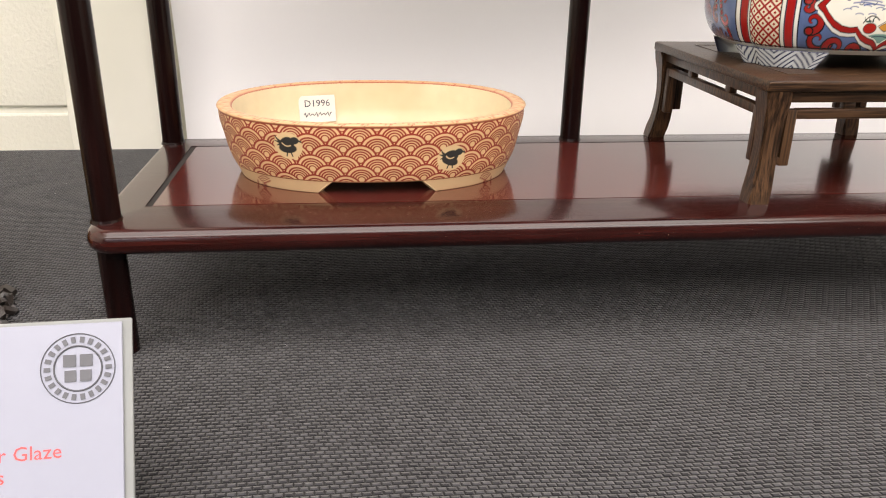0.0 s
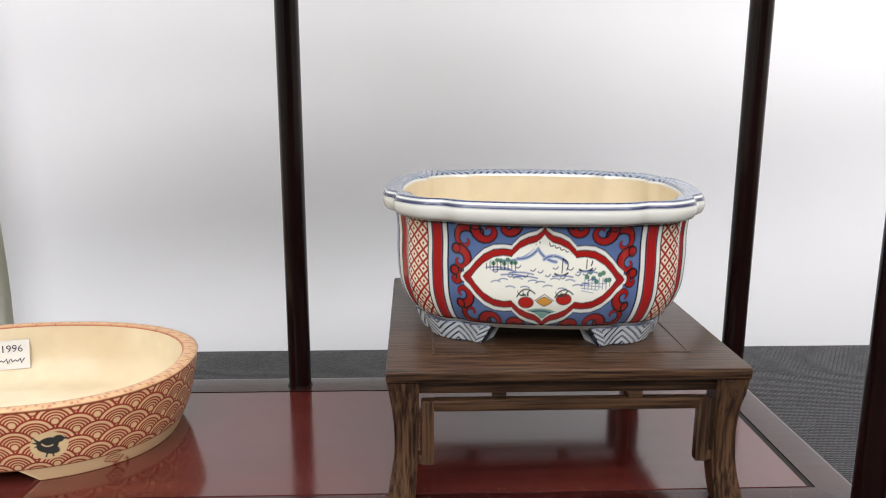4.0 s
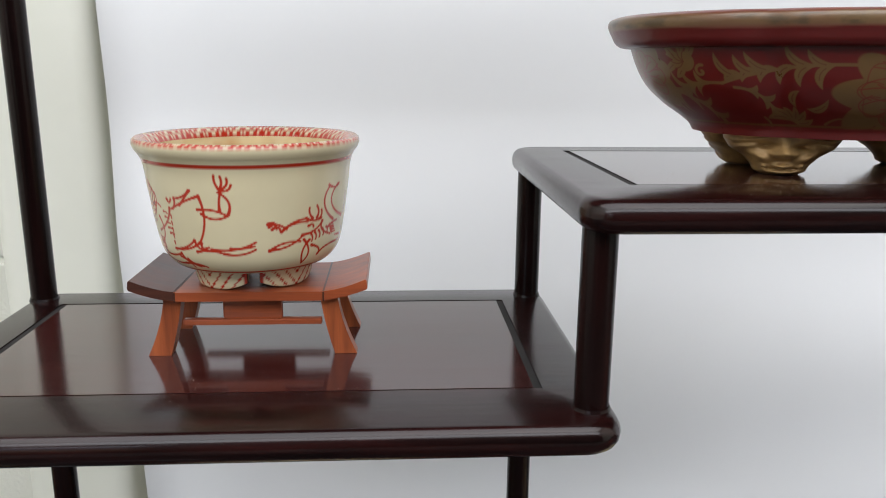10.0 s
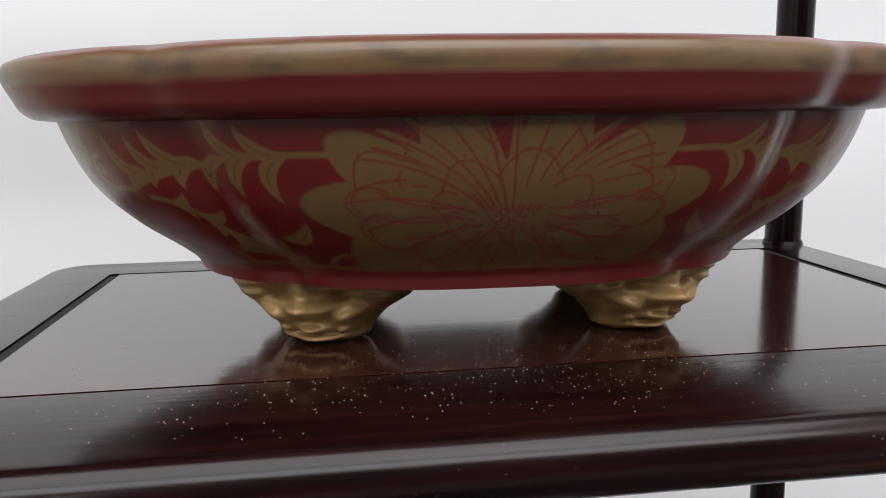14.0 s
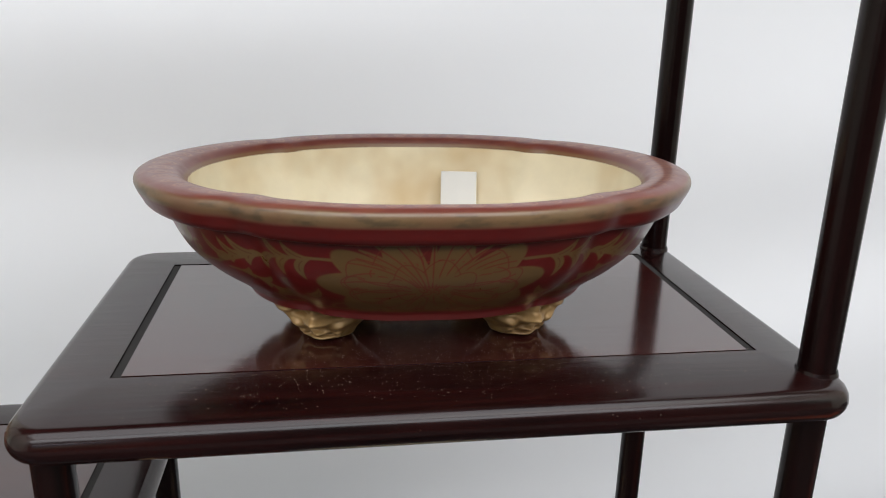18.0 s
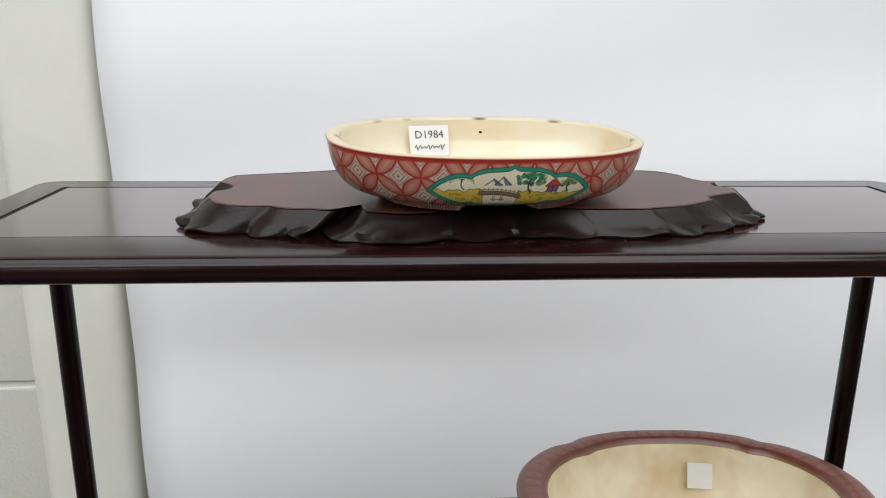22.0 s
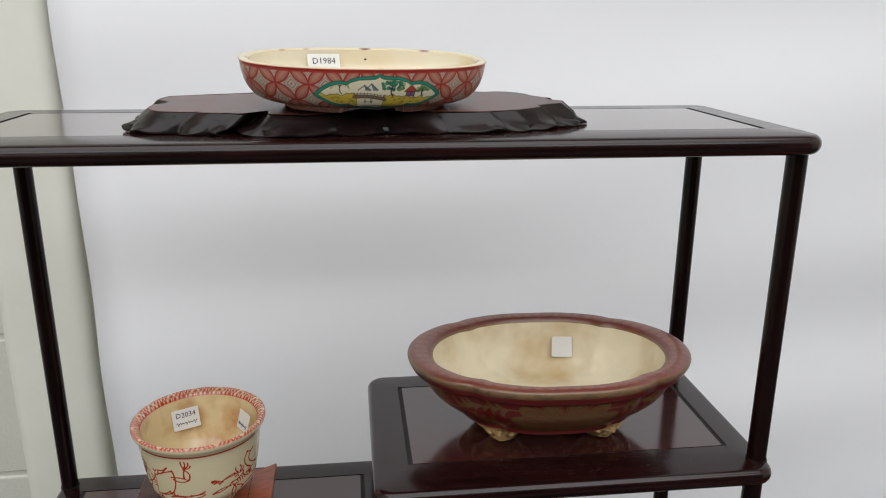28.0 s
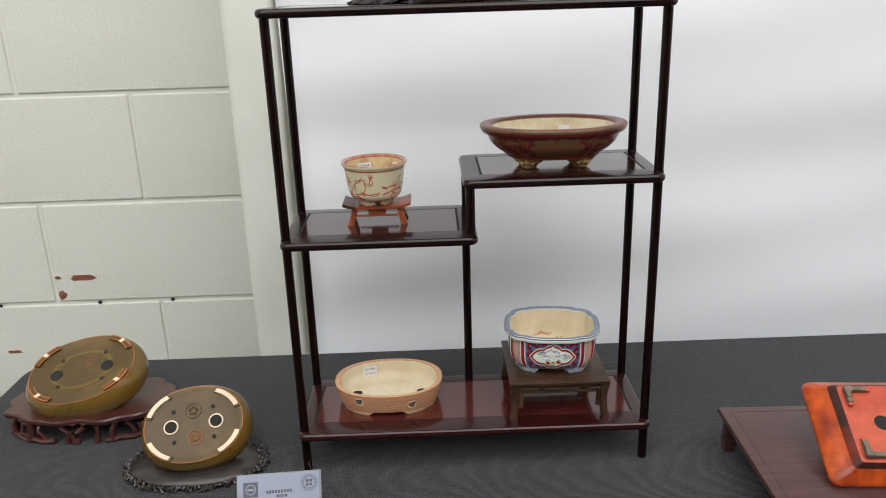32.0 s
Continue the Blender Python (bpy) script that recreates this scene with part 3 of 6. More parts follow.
for x in (XL, XR):
    for y in (YF, YB):
        ob = post(x, y, 0.0, Z1 - TH, True)
        front_leg = ob if (x, y) == (XL, YF) else front_leg
for y in (YF, YB):
    post(XL, y, Z1, Z2 - TH)
    post(XL, y, Z2, Z4 - TH)
    post(XR, y, Z1, Z3 - TH)
    post(XR, y, Z3, Z4 - TH)
    post(XM, y, Z2, Z3 - TH)
scar = [(XL + 0.035 + 0.012 * math.sin(k * 1.1), YF - math.sqrt(max(0, PR ** 2 - (0.035 + 0.012 * math.sin(k * 1.1)) ** 2)) - 0.0005, 0.03 + 0.022 * k) for k in range(8)]
part("scratch", tube(scar, [0.002, 0.003, 0.003, 0.003, 0.006, 0.004, 0.002, 0.001], 4), SCRATCH, front_leg, "pale scratch in the dark stain")
post(XM - 0.01, YB, Z1, Z2 - TH)


# ---- pots: shared pieces ----
def drop_box(name, mat, parent, w, h, t=0.004):
    return part(name, box(-w / 2, w / 2, -h / 2, h / 2, 0, t), mat, parent)


def sticker(parent, m, w, h, lines, scrawl=True):
    """A paper label: its number written by hand and a line that cannot be read."""
    st = part("sticker", box(-w / 2, w / 2, -h / 2, h / 2, 0, 0.006, 0.002, 1), STICKER, parent, "white paper sticker with handwriting")
    st.matrix_local = m
    if lines:
        writing("handwriting", lines, h * 0.36, INK, st, local(0, h * 0.2, 0.0075))
    if scrawl:
        pts = [(-w * 0.38 + w * 0.76 * k / 22, -h * 0.2 + h * 0.07 * math.sin(k * 2.1) * (1 + 0.6 * math.sin(k * 0.7)), 0.007) for k in range(23)]
        part("scrawl", tube(pts, 0.0028, 4), INK, st)
    return st


def foot_segment(name, plan, rx, ry, a0, a1, z0, z1, f0, f1, fin, mat, parent, n=24, slant=0.0):
    """A low foot that follows a pot's wall between two angles; f0 and f1: its size below and above."""
    def row(angles, f, z):
        px, py = plan(angles)
        return np.stack([rx * f * px, ry * f * py, np.full_like(px, z)], 1)
    lo, hi = np.linspace(a0 + slant, a1 - slant, n), np.linspace(a0, a1, n)
    v = np.concatenate([row(lo, f0, z0), row(hi, f1, z1), row(hi, fin, z1), row(lo, fin, z0)])
    f = []
    for k in range(4):
        q = ((k + 1) % 4)
        f += [[k * n + i, k * n + i + 1, q * n + i + 1, q * n + i] for i in range(n - 1)]
    f += [[0, n, 2 * n, 3 * n], [n - 1, 4 * n - 1, 3 * n - 1, 2 * n - 1]]
    bm = bmesh.new()
    vs = [bm.verts.new(p) for p in v]
    for q in f:
        bm.faces.new([vs[i] for i in q])
    return part(name, bm, mat, parent)


def painted_foot(plan, rx, ry, a0, a1, z0, z1, f0, f1, fin, mat, parent, ground, painter, n=90, m=16, slant=0.0):
    """A foot like foot_segment's whose outer face carries paint; its painter sees s along it and h upwards."""
    def row(angles, f, z):
        px, py = plan(angles)
        return np.stack([rx * f * px, ry * f * py, np.full_like(px, z)], 1)
    out = []
    for k in range(m):
        t = k / (m - 1)
        out.append(row(np.linspace(a0 + slant * (1 - t), a1 - slant * (1 - t), n), f0 + (f1 - f0) * t, z0 + (z1 - z0) * t))
    base = out[m // 2]
    along = np.r_[0, np.cumsum(np.hypot(*np.diff(base[:, :2], axis=0).T))]
    along -= along[-1] / 2
    pt = Paint(np.tile(along, (m, 1)), np.tile(np.linspace(0, z1 - z0, m)[:, None], (1, n)), ground)
    pt.w = 0.004
    painter(pt, z1 - z0, along[-1])
    pt.c[:, 3] = 1
    out += [row(np.linspace(a0, a1, n), fin, z1), row(np.linspace(a0 + slant, a1 - slant, n), fin, z0)]
    v = np.concatenate(out)
    g = np.array([*ground, 1.0])
    c = np.concatenate([pt.c, np.tile(g, (2 * n, 1))])
    f = strip_faces(n, m + 2, closed=False)
    f += [[(m + 1) * n + i, (m + 1) * n + i + 1, i + 1, i] for i in range(n - 1)]
    f += [[k * n for k in range(m + 2)][::-1], [k * n + n - 1 for k in range(m + 2)]]
    return obj("foot", v, f, mat, parent, paint=c)


def hole_disc(name, x, y, z, rx, ry, parent, mat=RECESS_BLACK):
    bm = bmesh.new()
    bmesh.ops.create_cone(bm, cap_ends=True, segments=28, radius1=1, radius2=1, depth=0.01)
    bmesh.ops.scale(bm, vec=(rx, ry, 1), verts=bm.verts)
    bmesh.ops.translate(bm, vec=(x, y, z), verts=bm.verts)
    return part(name, bm, mat, parent, "dark round drain hole")


def rim_band(name, angles, plan, rx, ry, profile, mat, parent, painter, ground, label=""):
    """A rim whose painter sees s along it and h across it."""
    v = rings(angles, plan, rx, ry, profile)
    p = np.array(profile)
    across = np.r_[0, np.cumsum(np.hypot(np.diff(p[:, 0]) * ry, np.diff(p[:, 1])))]
    s, _ = wall_coords(angles, plan, rx, ry, profile)
    h = np.tile(across[:, None], (1, len(angles)))
    pt = Paint(s, h, ground)
    painter(pt, across[-1])
    pt.c[:, 3] = np.where(pt.c[:, 3] > 0, pt.c[:, 3], 0)
    return obj(name, v, strip_faces(len(angles), len(profile)), mat, parent, label, paint=pt.c)


even = np.linspace(-math.pi, math.pi, 160, endpoint=False)
RED1, BUFF = lin(150, 40, 22), lin(230, 194, 148)

# ---- oval pot with wave scales (bottom shelf) ----
wave_pot = thing("oval_pot", "shallow oval pot with red wave scales and cream inside", "pot", (1.15, 0.725, Z1))
RX1, RY1, HT1 = 0.882, 0.672, 0.385


def oval(a):
    return plan_oval(a, 2.25)


ang = front_angles(1500, 260)
prof = smooth_profile([(0.905, 0.07), (0.925, 0.11), (0.962, 0.24), (0.982, 0.32), (0.985, 0.372)], 110)
ss, hh = wall_coords(ang, oval, RX1, RY1, prof)
p = Paint(ss, hh, BUFF)
W, DH = 0.172, 0.056


def scales(pt, rows, lift, dim=0.0):
    """Rows of overlapping wave scales, each a broad pale band over finer arcs."""
    for j in range(rows, -3, -1):
        yc = lift + j * DH
        q = pt.s / W + 0.5 * (j % 2)
        x = q % 1 - 0.5
        wob = 0.02 * np.sin(np.floor(q) * 2.7 + j * 1.9)
        r = np.hypot(x * W, (pt.h - yc) * (1.10 + wob))
        R = W * 0.515
        pt.c[(r < R) & (pt.h > yc - 0.03)] = [*BUFF, 0]
        for k, half in ((0.965, 0.0054), (0.70, 0.0047), (0.54, 0.0042), (0.38, 0.0040), (0.22, 0.0035)):
            cover = np.where(pt.h > yc - 0.03, np.clip(0.5 - (np.abs(r - R * (k + 0.3 * wob)) - half) / 0.0035, 0, 1), 0) * (r < R * 1.02)
            pt.lay(cover, RED1)


scales(p, 7, -0.025)
p.lay(np.clip((0.078 - p.h) / 0.004, 0, 1), lin(150, 92, 58))
p.lay(np.clip((p.h - 0.364) / 0.003, 0, 1), lin(150, 62, 42))
for s0, h0, tw in ((-0.46, 0.262, 0.35), (0.40, 0.190, -0.1)):
    ink, pale = lin(44, 47, 46), lin(226, 196, 150)
    p.blob(s0, h0, 0.080, 0.072, pale, tw)
    p.blob(s0 - 0.006, h0 + 0.006, 0.048, 0.036, ink, tw + 0.4)
    p.blob(s0 + 0.040, h0 + 0.030, 0.024, 0.019, ink, tw)
    p.line([(s0 + 0.058, h0 + 0.032), (s0 + 0.074, h0 + 0.026)], 0.010, ink)
    for k, (dx, dy) in enumerate(((-0.064, 0.050), (-0.070, 0.024), (-0.062, -0.002))):
        p.line(arc_line((s0 - 0.008, h0 + 0.006), (s0 + dx, h0 + dy), 0.12 - 0.1 * k), 0.026, ink, taper=True)
    p.blob(s0 - 0.004, h0 - 0.014, 0.050, 0.026, ink, tw - 0.3)
    for dx in (-0.016, 0.016):
        p.line([(s0 + dx * 0.6, h0 - 0.034), (s0 + dx, h0 - 0.056)], 0.007, ink)
    p.line(arc_line((s0 - 0.030, h0 + 0.012), (s0 + 0.014, h0 + 0.002), -0.2, 7), 0.006, pale)
p.c[:, 3] = 1
loft("body", ang, oval, RX1, RY1, prof, PAINT1, wave_pot, "red wave scales painted on buff clay", paint=p.c)


def zigzag(pt, width):
    ph = (pt.s / 0.115) % 1
    tri = np.abs(ph * 2 - 1) * width * 0.6 + width * 0.18
    pt.lay(np.clip(0.5 - (np.abs(pt.h - tri) - 0.005) / 0.004, 0, 1) * 0.95, lin(172, 92, 62))
    pt.lay(np.clip((pt.h - width * 0.86) / 0.004, 0, 1), lin(164, 50, 34))
    pt.lay(np.clip((width * 0.1 - pt.h) / 0.004, 0, 1), lin(170, 92, 62))


fine = front_angles(420, 200)
rim_band("rim", fine, oval, RX1, RY1, [(0.985, 0.370), (0.994, 0.380), (0.975, HT1), (0.945, HT1 + 0.002), (0.915, HT1), (0.900, 0.374)], PAINT1, wave_pot, zigzag, lin(214, 172, 128), "buff rim with a red zigzag line")
loft("lining", even, oval, RX1, RY1, smooth_profile([(0.901, 0.375), (0.892, 0.30), (0.87, 0.17), (0.80, 0.11), (0.4, 0.095), (0.02, 0.095)], 22), CREAM, wave_pot, "smooth cream clay inside", cap="end")
loft("underside", even, oval, RX1, RY1, [(0.905, 0.072), (0.5, 0.07), (0.02, 0.07)], CREAM, wave_pot, cap="end")


def footwave(pt, high, reach):
    for c0 in (-reach * 0.56, reach * 0.56):
        r = np.hypot(pt.s - c0, pt.h - 0.012)
        for k in (0.050, 0.036, 0.022, 0.009):
            pt.lay(np.clip(0.5 - (np.abs(r - k) - 0.0028) / 0.0035, 0, 1), RED1)
    pt.lay(np.clip((pt.h - high + 0.010) / 0.004, 0, 1), lin(150, 92, 58))


for mid in (0, 180):
    painted_foot(oval, RX1, RY1, radians(mid - 74), radians(mid + 74), 0.0, 0.080, 0.868, 0.908, 0.79, PAINT1, wave_pot, lin(222, 190, 146), footwave, 150, 18, 0.13)
for x in (-0.53, 0.53):
    hole_disc("drain_hole", x, 0.01, 0.099, 0.080, 0.070, wave_pot)
sticker(wave_pot, local(-0.35, 0.530, 0.222, 78, 0, 14), 0.235, 0.17, "D1996")

# ---- wenge stand with the lobed porcelain pot ----
low = thing("pot_stand", "low grey-brown wenge stand with fretwork aprons and curved feet", "stand", (3.828, 0.64, Z1))
SW, SD, SH = 0.768, 0.785, 0.634
top = part("top", box(-SW, SW, -SD, SD, SH - 0.055, SH, 0.012), WENGE, low)
for x0, x1, y0, y1 in ((-SW + 0.20, SW - 0.20, -SD + 0.20, -SD + 0.209), (-SW + 0.20, SW - 0.20, SD - 0.209, SD - 0.20), (-SW + 0.20, -SW + 0.209, -SD + 0.209, SD - 0.209), (SW - 0.209, SW - 0.20, -SD + 0.209, SD - 0.209)):
    part("inlay_line", box(x0, x1, y0, y1, SH - 0.002, SH + 0.003), WENGE_LEG, top)
for sx in (-1, 1):
    for sy in (-1, 1):
        bm = bmesh.new()
        n = 10
        ringsl = []
        for k in range(n):
            t = k / (n - 1)
            z = (SH - 0.055) * (1 - t)
            w = 0.135 - 0.035 * math.sin(math.pi * min(1, t * 1.1)) * 0.7 - 0.02 * t
            ox = -0.035 * math.sin(math.pi * t) + 0.012 * t
            cx, cy = sx * (SW - w / 2 - 0.005 + ox), sy * (SD - w / 2 - 0.005 + ox)
            ringsl.append([bm.verts.new((cx + a * w / 2, cy + b * w / 2, z)) for a, b in ((-1, -1), (1, -1), (1, 1), (-1, 1))])
        for a, b in zip(ringsl, ringsl[1:]):
            for i in range(4):
                bm.faces.new((a[i], a[(i + 1) % 4], b[(i + 1) % 4], b[i]))
        bm.faces.new(ringsl[0])
        bm.faces.new(ringsl[-1][::-1])
        bmesh.ops.bevel(bm, geom=[e for e in bm.edges if abs(e.verts[0].co.z - e.verts[1].co.z) > 0.02], offset=0.012, segments=2, affect='EDGES')
        part("leg", bm, WENGE_LEG, low)
for sy in (-1, 1):
    y = sy * (SD - 0.07)
    part("apron", box(-SW + 0.12, SW - 0.12, y - 0.03, y + 0.03, SH - 0.115, SH - 0.05, 0.006), WENGE, low)
    fr = part("fret_rail", box(-SW + 0.20, SW - 0.20, y - 0.025, y + 0.025, SH - 0.20, SH - 0.15, 0.006), WENGE, low)
    for x in (-0.29, 0.29):
        part("fret_block", box(x - 0.03, x + 0.03, y - 0.022, y + 0.022, SH - 0.152, SH - 0.112, 0.004), WENGE, fr)
    for sx in (-1, 1):
        x = sx * (SW - 0.175)
        part("fret_drop", box(x - 0.027, x + 0.027, y - 0.025, y + 0.025, 0.19, SH - 0.152, 0.006), WENGE_LEG, fr)
        x2 = sx * (SW - 0.135)
        part("fret_hook", box(x2 - 0.032, x2 + 0.032, y - 0.022, y + 0.022, 0.195, 0.235, 0.006), WENGE_LEG, fr)
for sx in (-1, 1):
    x = sx * (SW - 0.07)
    part("apron", box(x - 0.03, x + 0.03, -SD + 0.12, SD - 0.12, SH - 0.115, SH - 0.05, 0.006), WENGE_LEG, low)
    fr = part("fret_rail", box(x - 0.025, x + 0.025, -SD + 0.20, SD - 0.20, SH - 0.20, SH - 0.15, 0.006), WENGE_LEG, low)
    for y in (-0.26, 0.26):
        part("fret_block", box(x - 0.022, x + 0.022, y - 0.03, y + 0.03, SH - 0.152, SH - 0.112, 0.004), WENGE_LEG, fr)
    for sy in (-1, 1):
        y = sy * (SD - 0.175)
        part("fret_drop", box(x - 0.025, x + 0.025, y - 0.027, y + 0.027, 0.19, SH - 0.152, 0.006), WENGE_LEG, fr)

imari = thing("porcelain_pot", "lobed porcelain pot painted red and blue with a landscape", "pot", (3.80, 0.635, Z1 + SH), (0, 0, -6.5))
RX2, RY2, HT2 = 0.785, 0.672, 0.672


def lobed(a):
    x, y = plan_oval(a, 3.3)
    c = np.arctan2(np.abs(np.sin(a)), np.abs(np.cos(a)))
    f = 1 - 0.036 * np.exp(-((c - 0.99) / 0.075) ** 2) - 0.034 * np.exp(-((c - 0.56) / 0.075) ** 2)
    bulge = 1 + 0.03 * (np.cos(2 * a) ** 2) - 0.03
    return x * f * bulge, y * f * bulge


ang = front_angles(1200, 320)
prof = smooth_profile([(0.74, 0.085), (0.80, 0.12), (0.865, 0.22), (0.885, 0.36), (0.885, 0.50), (0.895, 0.575)], 140)
ss, hh = wall_coords(ang, lobed, RX2 * 0.9, RY2 * 0.9, prof)
WHITE, BLUE, DBLUE, RED2, BLACK = lin(224, 224, 216), lin(86, 108, 152), lin(22, 34, 78), lin(158, 24, 22), lin(16, 15, 22)
p = Paint(ss, hh, BLUE)
p.w = 0.004
q = (ss.max() - ss.min()) / 4
d = np.minimum(np.abs(p.s), 2 * q - np.abs(p.s))
e = q - 0.27


def band(a, b, col):
    p.lay(np.clip(0.5 - (np.abs(d - (a + b) / 2) - (b - a) / 2) / p.w, 0, 1), col)


# scrolls on the blue ground
def scroll(x, y, size, turn, flip, thick=0.034):
    sc = curl(x, y, size, turn, flip, 0.95, 16)
    p.line(sc, thick + 0.018, BLACK, taper=True)
    p.line(sc, thick, RED2, taper=True)
    p.blob(sc[0][0], sc[0][1], thick * 0.70, thick * 0.70, BLACK)
    p.blob(sc[0][0], sc[0][1], thick * 0.5, thick * 0.5, RED2)


for sx in (-1, 1):
    for x, y, size, turn, flip in ((0.345, 0.500, 0.062, 2.6, -1), (0.245, 0.545, 0.052, 0.4, -1), (0.375, 0.405, 0.050, 1.2, 1), (0.155, 0.565, 0.036, 2.8, 1), (0.330, 0.165, 0.060, 3.6, 1), (0.235, 0.125, 0.050, 5.8, 1), (0.365, 0.255, 0.048, 5.0, -1), (0.140, 0.108, 0.036, 3.4, -1), (0.400, 0.325, 0.030, 1.5, 1)):
        scroll(sx * x * 0.97, y, size * 1.08, turn if sx > 0 else math.pi - turn, flip * sx)
        scroll(sx * (2 * q - x), y, size, turn if sx < 0 else math.pi - turn, -flip * sx)
    for k in range(5):
        y = 0.14 + 0.095 * k
        for w in (-0.13, 0.02, 0.15):
            scroll(sx * q + w + 0.02 * (k % 2), y, 0.050, k * 1.3 + w * 9, 1 if (k % 2) else -1, 0.030)
# bands and lattice beside the panels
for a, b, col in ((0.420, 0.427, BLACK), (0.427, 0.445, WHITE), (0.445, 0.451, BLACK), (0.451, 0.490, RED2), (0.490, 0.496, BLACK), (0.496, 0.514, WHITE), (0.514, e - 0.095, lin(232, 218, 196)), (e - 0.095, e - 0.075, WHITE), (e - 0.081, e - 0.075, BLACK), (e - 0.075, e - 0.036, RED2), (e - 0.036, e - 0.030, BLACK), (e - 0.030, e - 0.008, WHITE), (e - 0.008, e, BLACK)):
    band(a, b, col)
sel = (d > 0.514) & (d < e - 0.095)
u, v = (d - 0.514) / 0.058, p.h / 0.058
k1, k2 = np.abs((u + v) % 1 - 0.5), np.abs((u - v) % 1 - 0.5)
p.lay(np.where(sel, np.clip((np.maximum(k1, k2) - 0.34) * 16, 0, 1), 0), RED2)
p.lay(np.where(sel & (np.maximum(k1, k2) < 0.14), 1.0, 0), RED2)
band(0.512, 0.518, BLACK)
band(e - 0.098, e - 0.092, BLACK)


whole_s = p.s
p.s = p.s / 0.85


# cartouche: a wide and a tall pointed lobe laid over each other
def cartouche(grow):
    u, v = np.abs(p.s), np.abs(p.h - 0.335)
    side = np.interp(u, [0, 0.16, 0.20, 0.25, 0.30, 0.34, 0.37, 0.40], [0.118, 0.122, 0.126, 0.120, 0.096, 0.060, 0.024, 0.0])
    crest = np.interp(u, [0, 0.015, 0.04, 0.08, 0.12, 0.155, 0.175], [0.222, 0.205, 0.188, 0.178, 0.160, 0.128, 0.09])
    edge = np.where(u < 0.165, np.maximum(side, crest), side)
    slope = np.interp(u, [0, 0.1, 0.2, 0.28, 0.40], [0.9, 0.85, 0.9, 0.75, 0.6])
    return np.where(u < 0.40, (v - edge) * slope, np.hypot(u - 0.40, v)) - grow


for grow, col in ((0.026, BLACK), (0.022, WHITE), (0.008, BLACK), (0.004, RED2), (-0.018, BLACK), (-0.022, lin(236, 234, 222))):
    p.inside(cartouche(grow), col)
inner = cartouche(-0.028) < 0
keep = p.c.copy()
for x, y in ((-0.235, 0.382), (-0.205, 0.372), (-0.16, 0.352), (-0.12, 0.362), (-0.10, 0.345)):
    p.line(arc_line((x - 0.05, y), (x + 0.07, y - 0.004), 0.05), 0.006, lin(92, 108, 160))
p.line(arc_line((-0.20, 0.415), (-0.05, 0.470), -0.10), 0.012, lin(104, 128, 176), taper=True)
for a, b, bend in (((-0.13, 0.425), (-0.03, 0.470), -0.12), ((-0.03, 0.470), (0.06, 0.415), -0.12), ((0.0, 0.425), (0.05, 0.440), 0.1), ((0.05, 0.440), (0.11, 0.412), 0.1)):
    p.line(arc_line(a, b, bend), 0.016, lin(150, 168, 202))
    p.line(arc_line(a, b, bend), 0.004, lin(40, 46, 70))
for k in range(9):
    p.blob(-0.285 + 0.018 * k, 0.412 + 0.010 * math.sin(k * 2.3), 0.012, 0.010, lin(86, 124, 104))
    p.line([(-0.285 + 0.018 * k, 0.412), (-0.283 + 0.018 * k, 0.375)], 0.004, BLACK)
for k in range(8):
    p.blob(0.215 + 0.016 * k, 0.350 + 0.022 * math.sin(k * 1.7), 0.012, 0.011, lin(86, 128, 106))
    p.line([(0.205 + 0.018 * k, 0.345), (0.205 + 0.018 * k, 0.295)], 0.003, lin(70, 84, 120))
for k in range(4):
    p.line([(0.19, 0.325 - 0.012 * k), (0.31 - 0.02 * k, 0.320 - 0.014 * k)], 0.003, lin(96, 112, 160))
for x, y in ((0.085, 0.385), (0.205, 0.405)):
    p.line(arc_line((x - 0.030, y - 0.022), (x + 0.034, y - 0.018), -0.15), 0.008, BLACK)
    p.line([(x + 0.005, y - 0.018), (x + 0.008, y + 0.046)], 0.005, BLACK)
    p.line(arc_line((x + 0.008, y + 0.044), (x + 0.028, y - 0.004), 0.3), 0.006, BLACK)
    p.line(arc_line((x - 0.040, y - 0.034), (x + 0.060, y - 0.036), 0.05), 0.006, lin(90, 110, 160))
for k in range(5):
    p.line(arc_line((0.025 + 0.026 * k, 0.498 - 0.008 * k), (0.045 + 0.026 * k, 0.486 - 0.008 * k), -0.4, 5), 0.005, BLACK)
p.line(curl(-0.035, 0.495, 0.014, 0, 1, 1.0, 14)[:9], 0.005, BLACK)
for x in (-0.085, 0.105):
    p.blob(x, 0.238 + 0.10 * x, 0.040, 0.028, BLACK)
    p.blob(x, 0.238 + 0.10 * x, 0.036, 0.024, lin(176, 36, 28))
    p.line(arc_line((x - 0.045, 0.256), (x + 0.045, 0.272), 0.3), 0.006, BLACK)
    for w in (-0.042, -0.012, 0.030):
        p.line(arc_line((x + 0.3 * w, 0.264), (x + w, 0.286), 0.3, 6), 0.010, lin(30, 70, 66), taper=True)
p.blob(0.008, 0.236, 0.042, 0.024, BLACK, 0, power=1.2)
p.blob(0.008, 0.236, 0.038, 0.020, lin(206, 146, 62), 0, power=1.2)
p.line([(-0.04, 0.24), (0.008, 0.27), (0.056, 0.24)], 0.004, lin(90, 60, 30))
for k in range(14):
    x, y = -0.26 + 0.037 * k, 0.318 + 0.022 * math.sin(k * 2.6)
    p.line(arc_line((x, y), (x + 0.045, y + 0.004 * math.cos(k)), 0.12, 6), 0.0045, lin(70, 92, 142))
    p.line(arc_line((x + 0.01, y + 0.05), (x + 0.035, y + 0.056), -0.3, 5), 0.0045, lin(36, 60, 96))
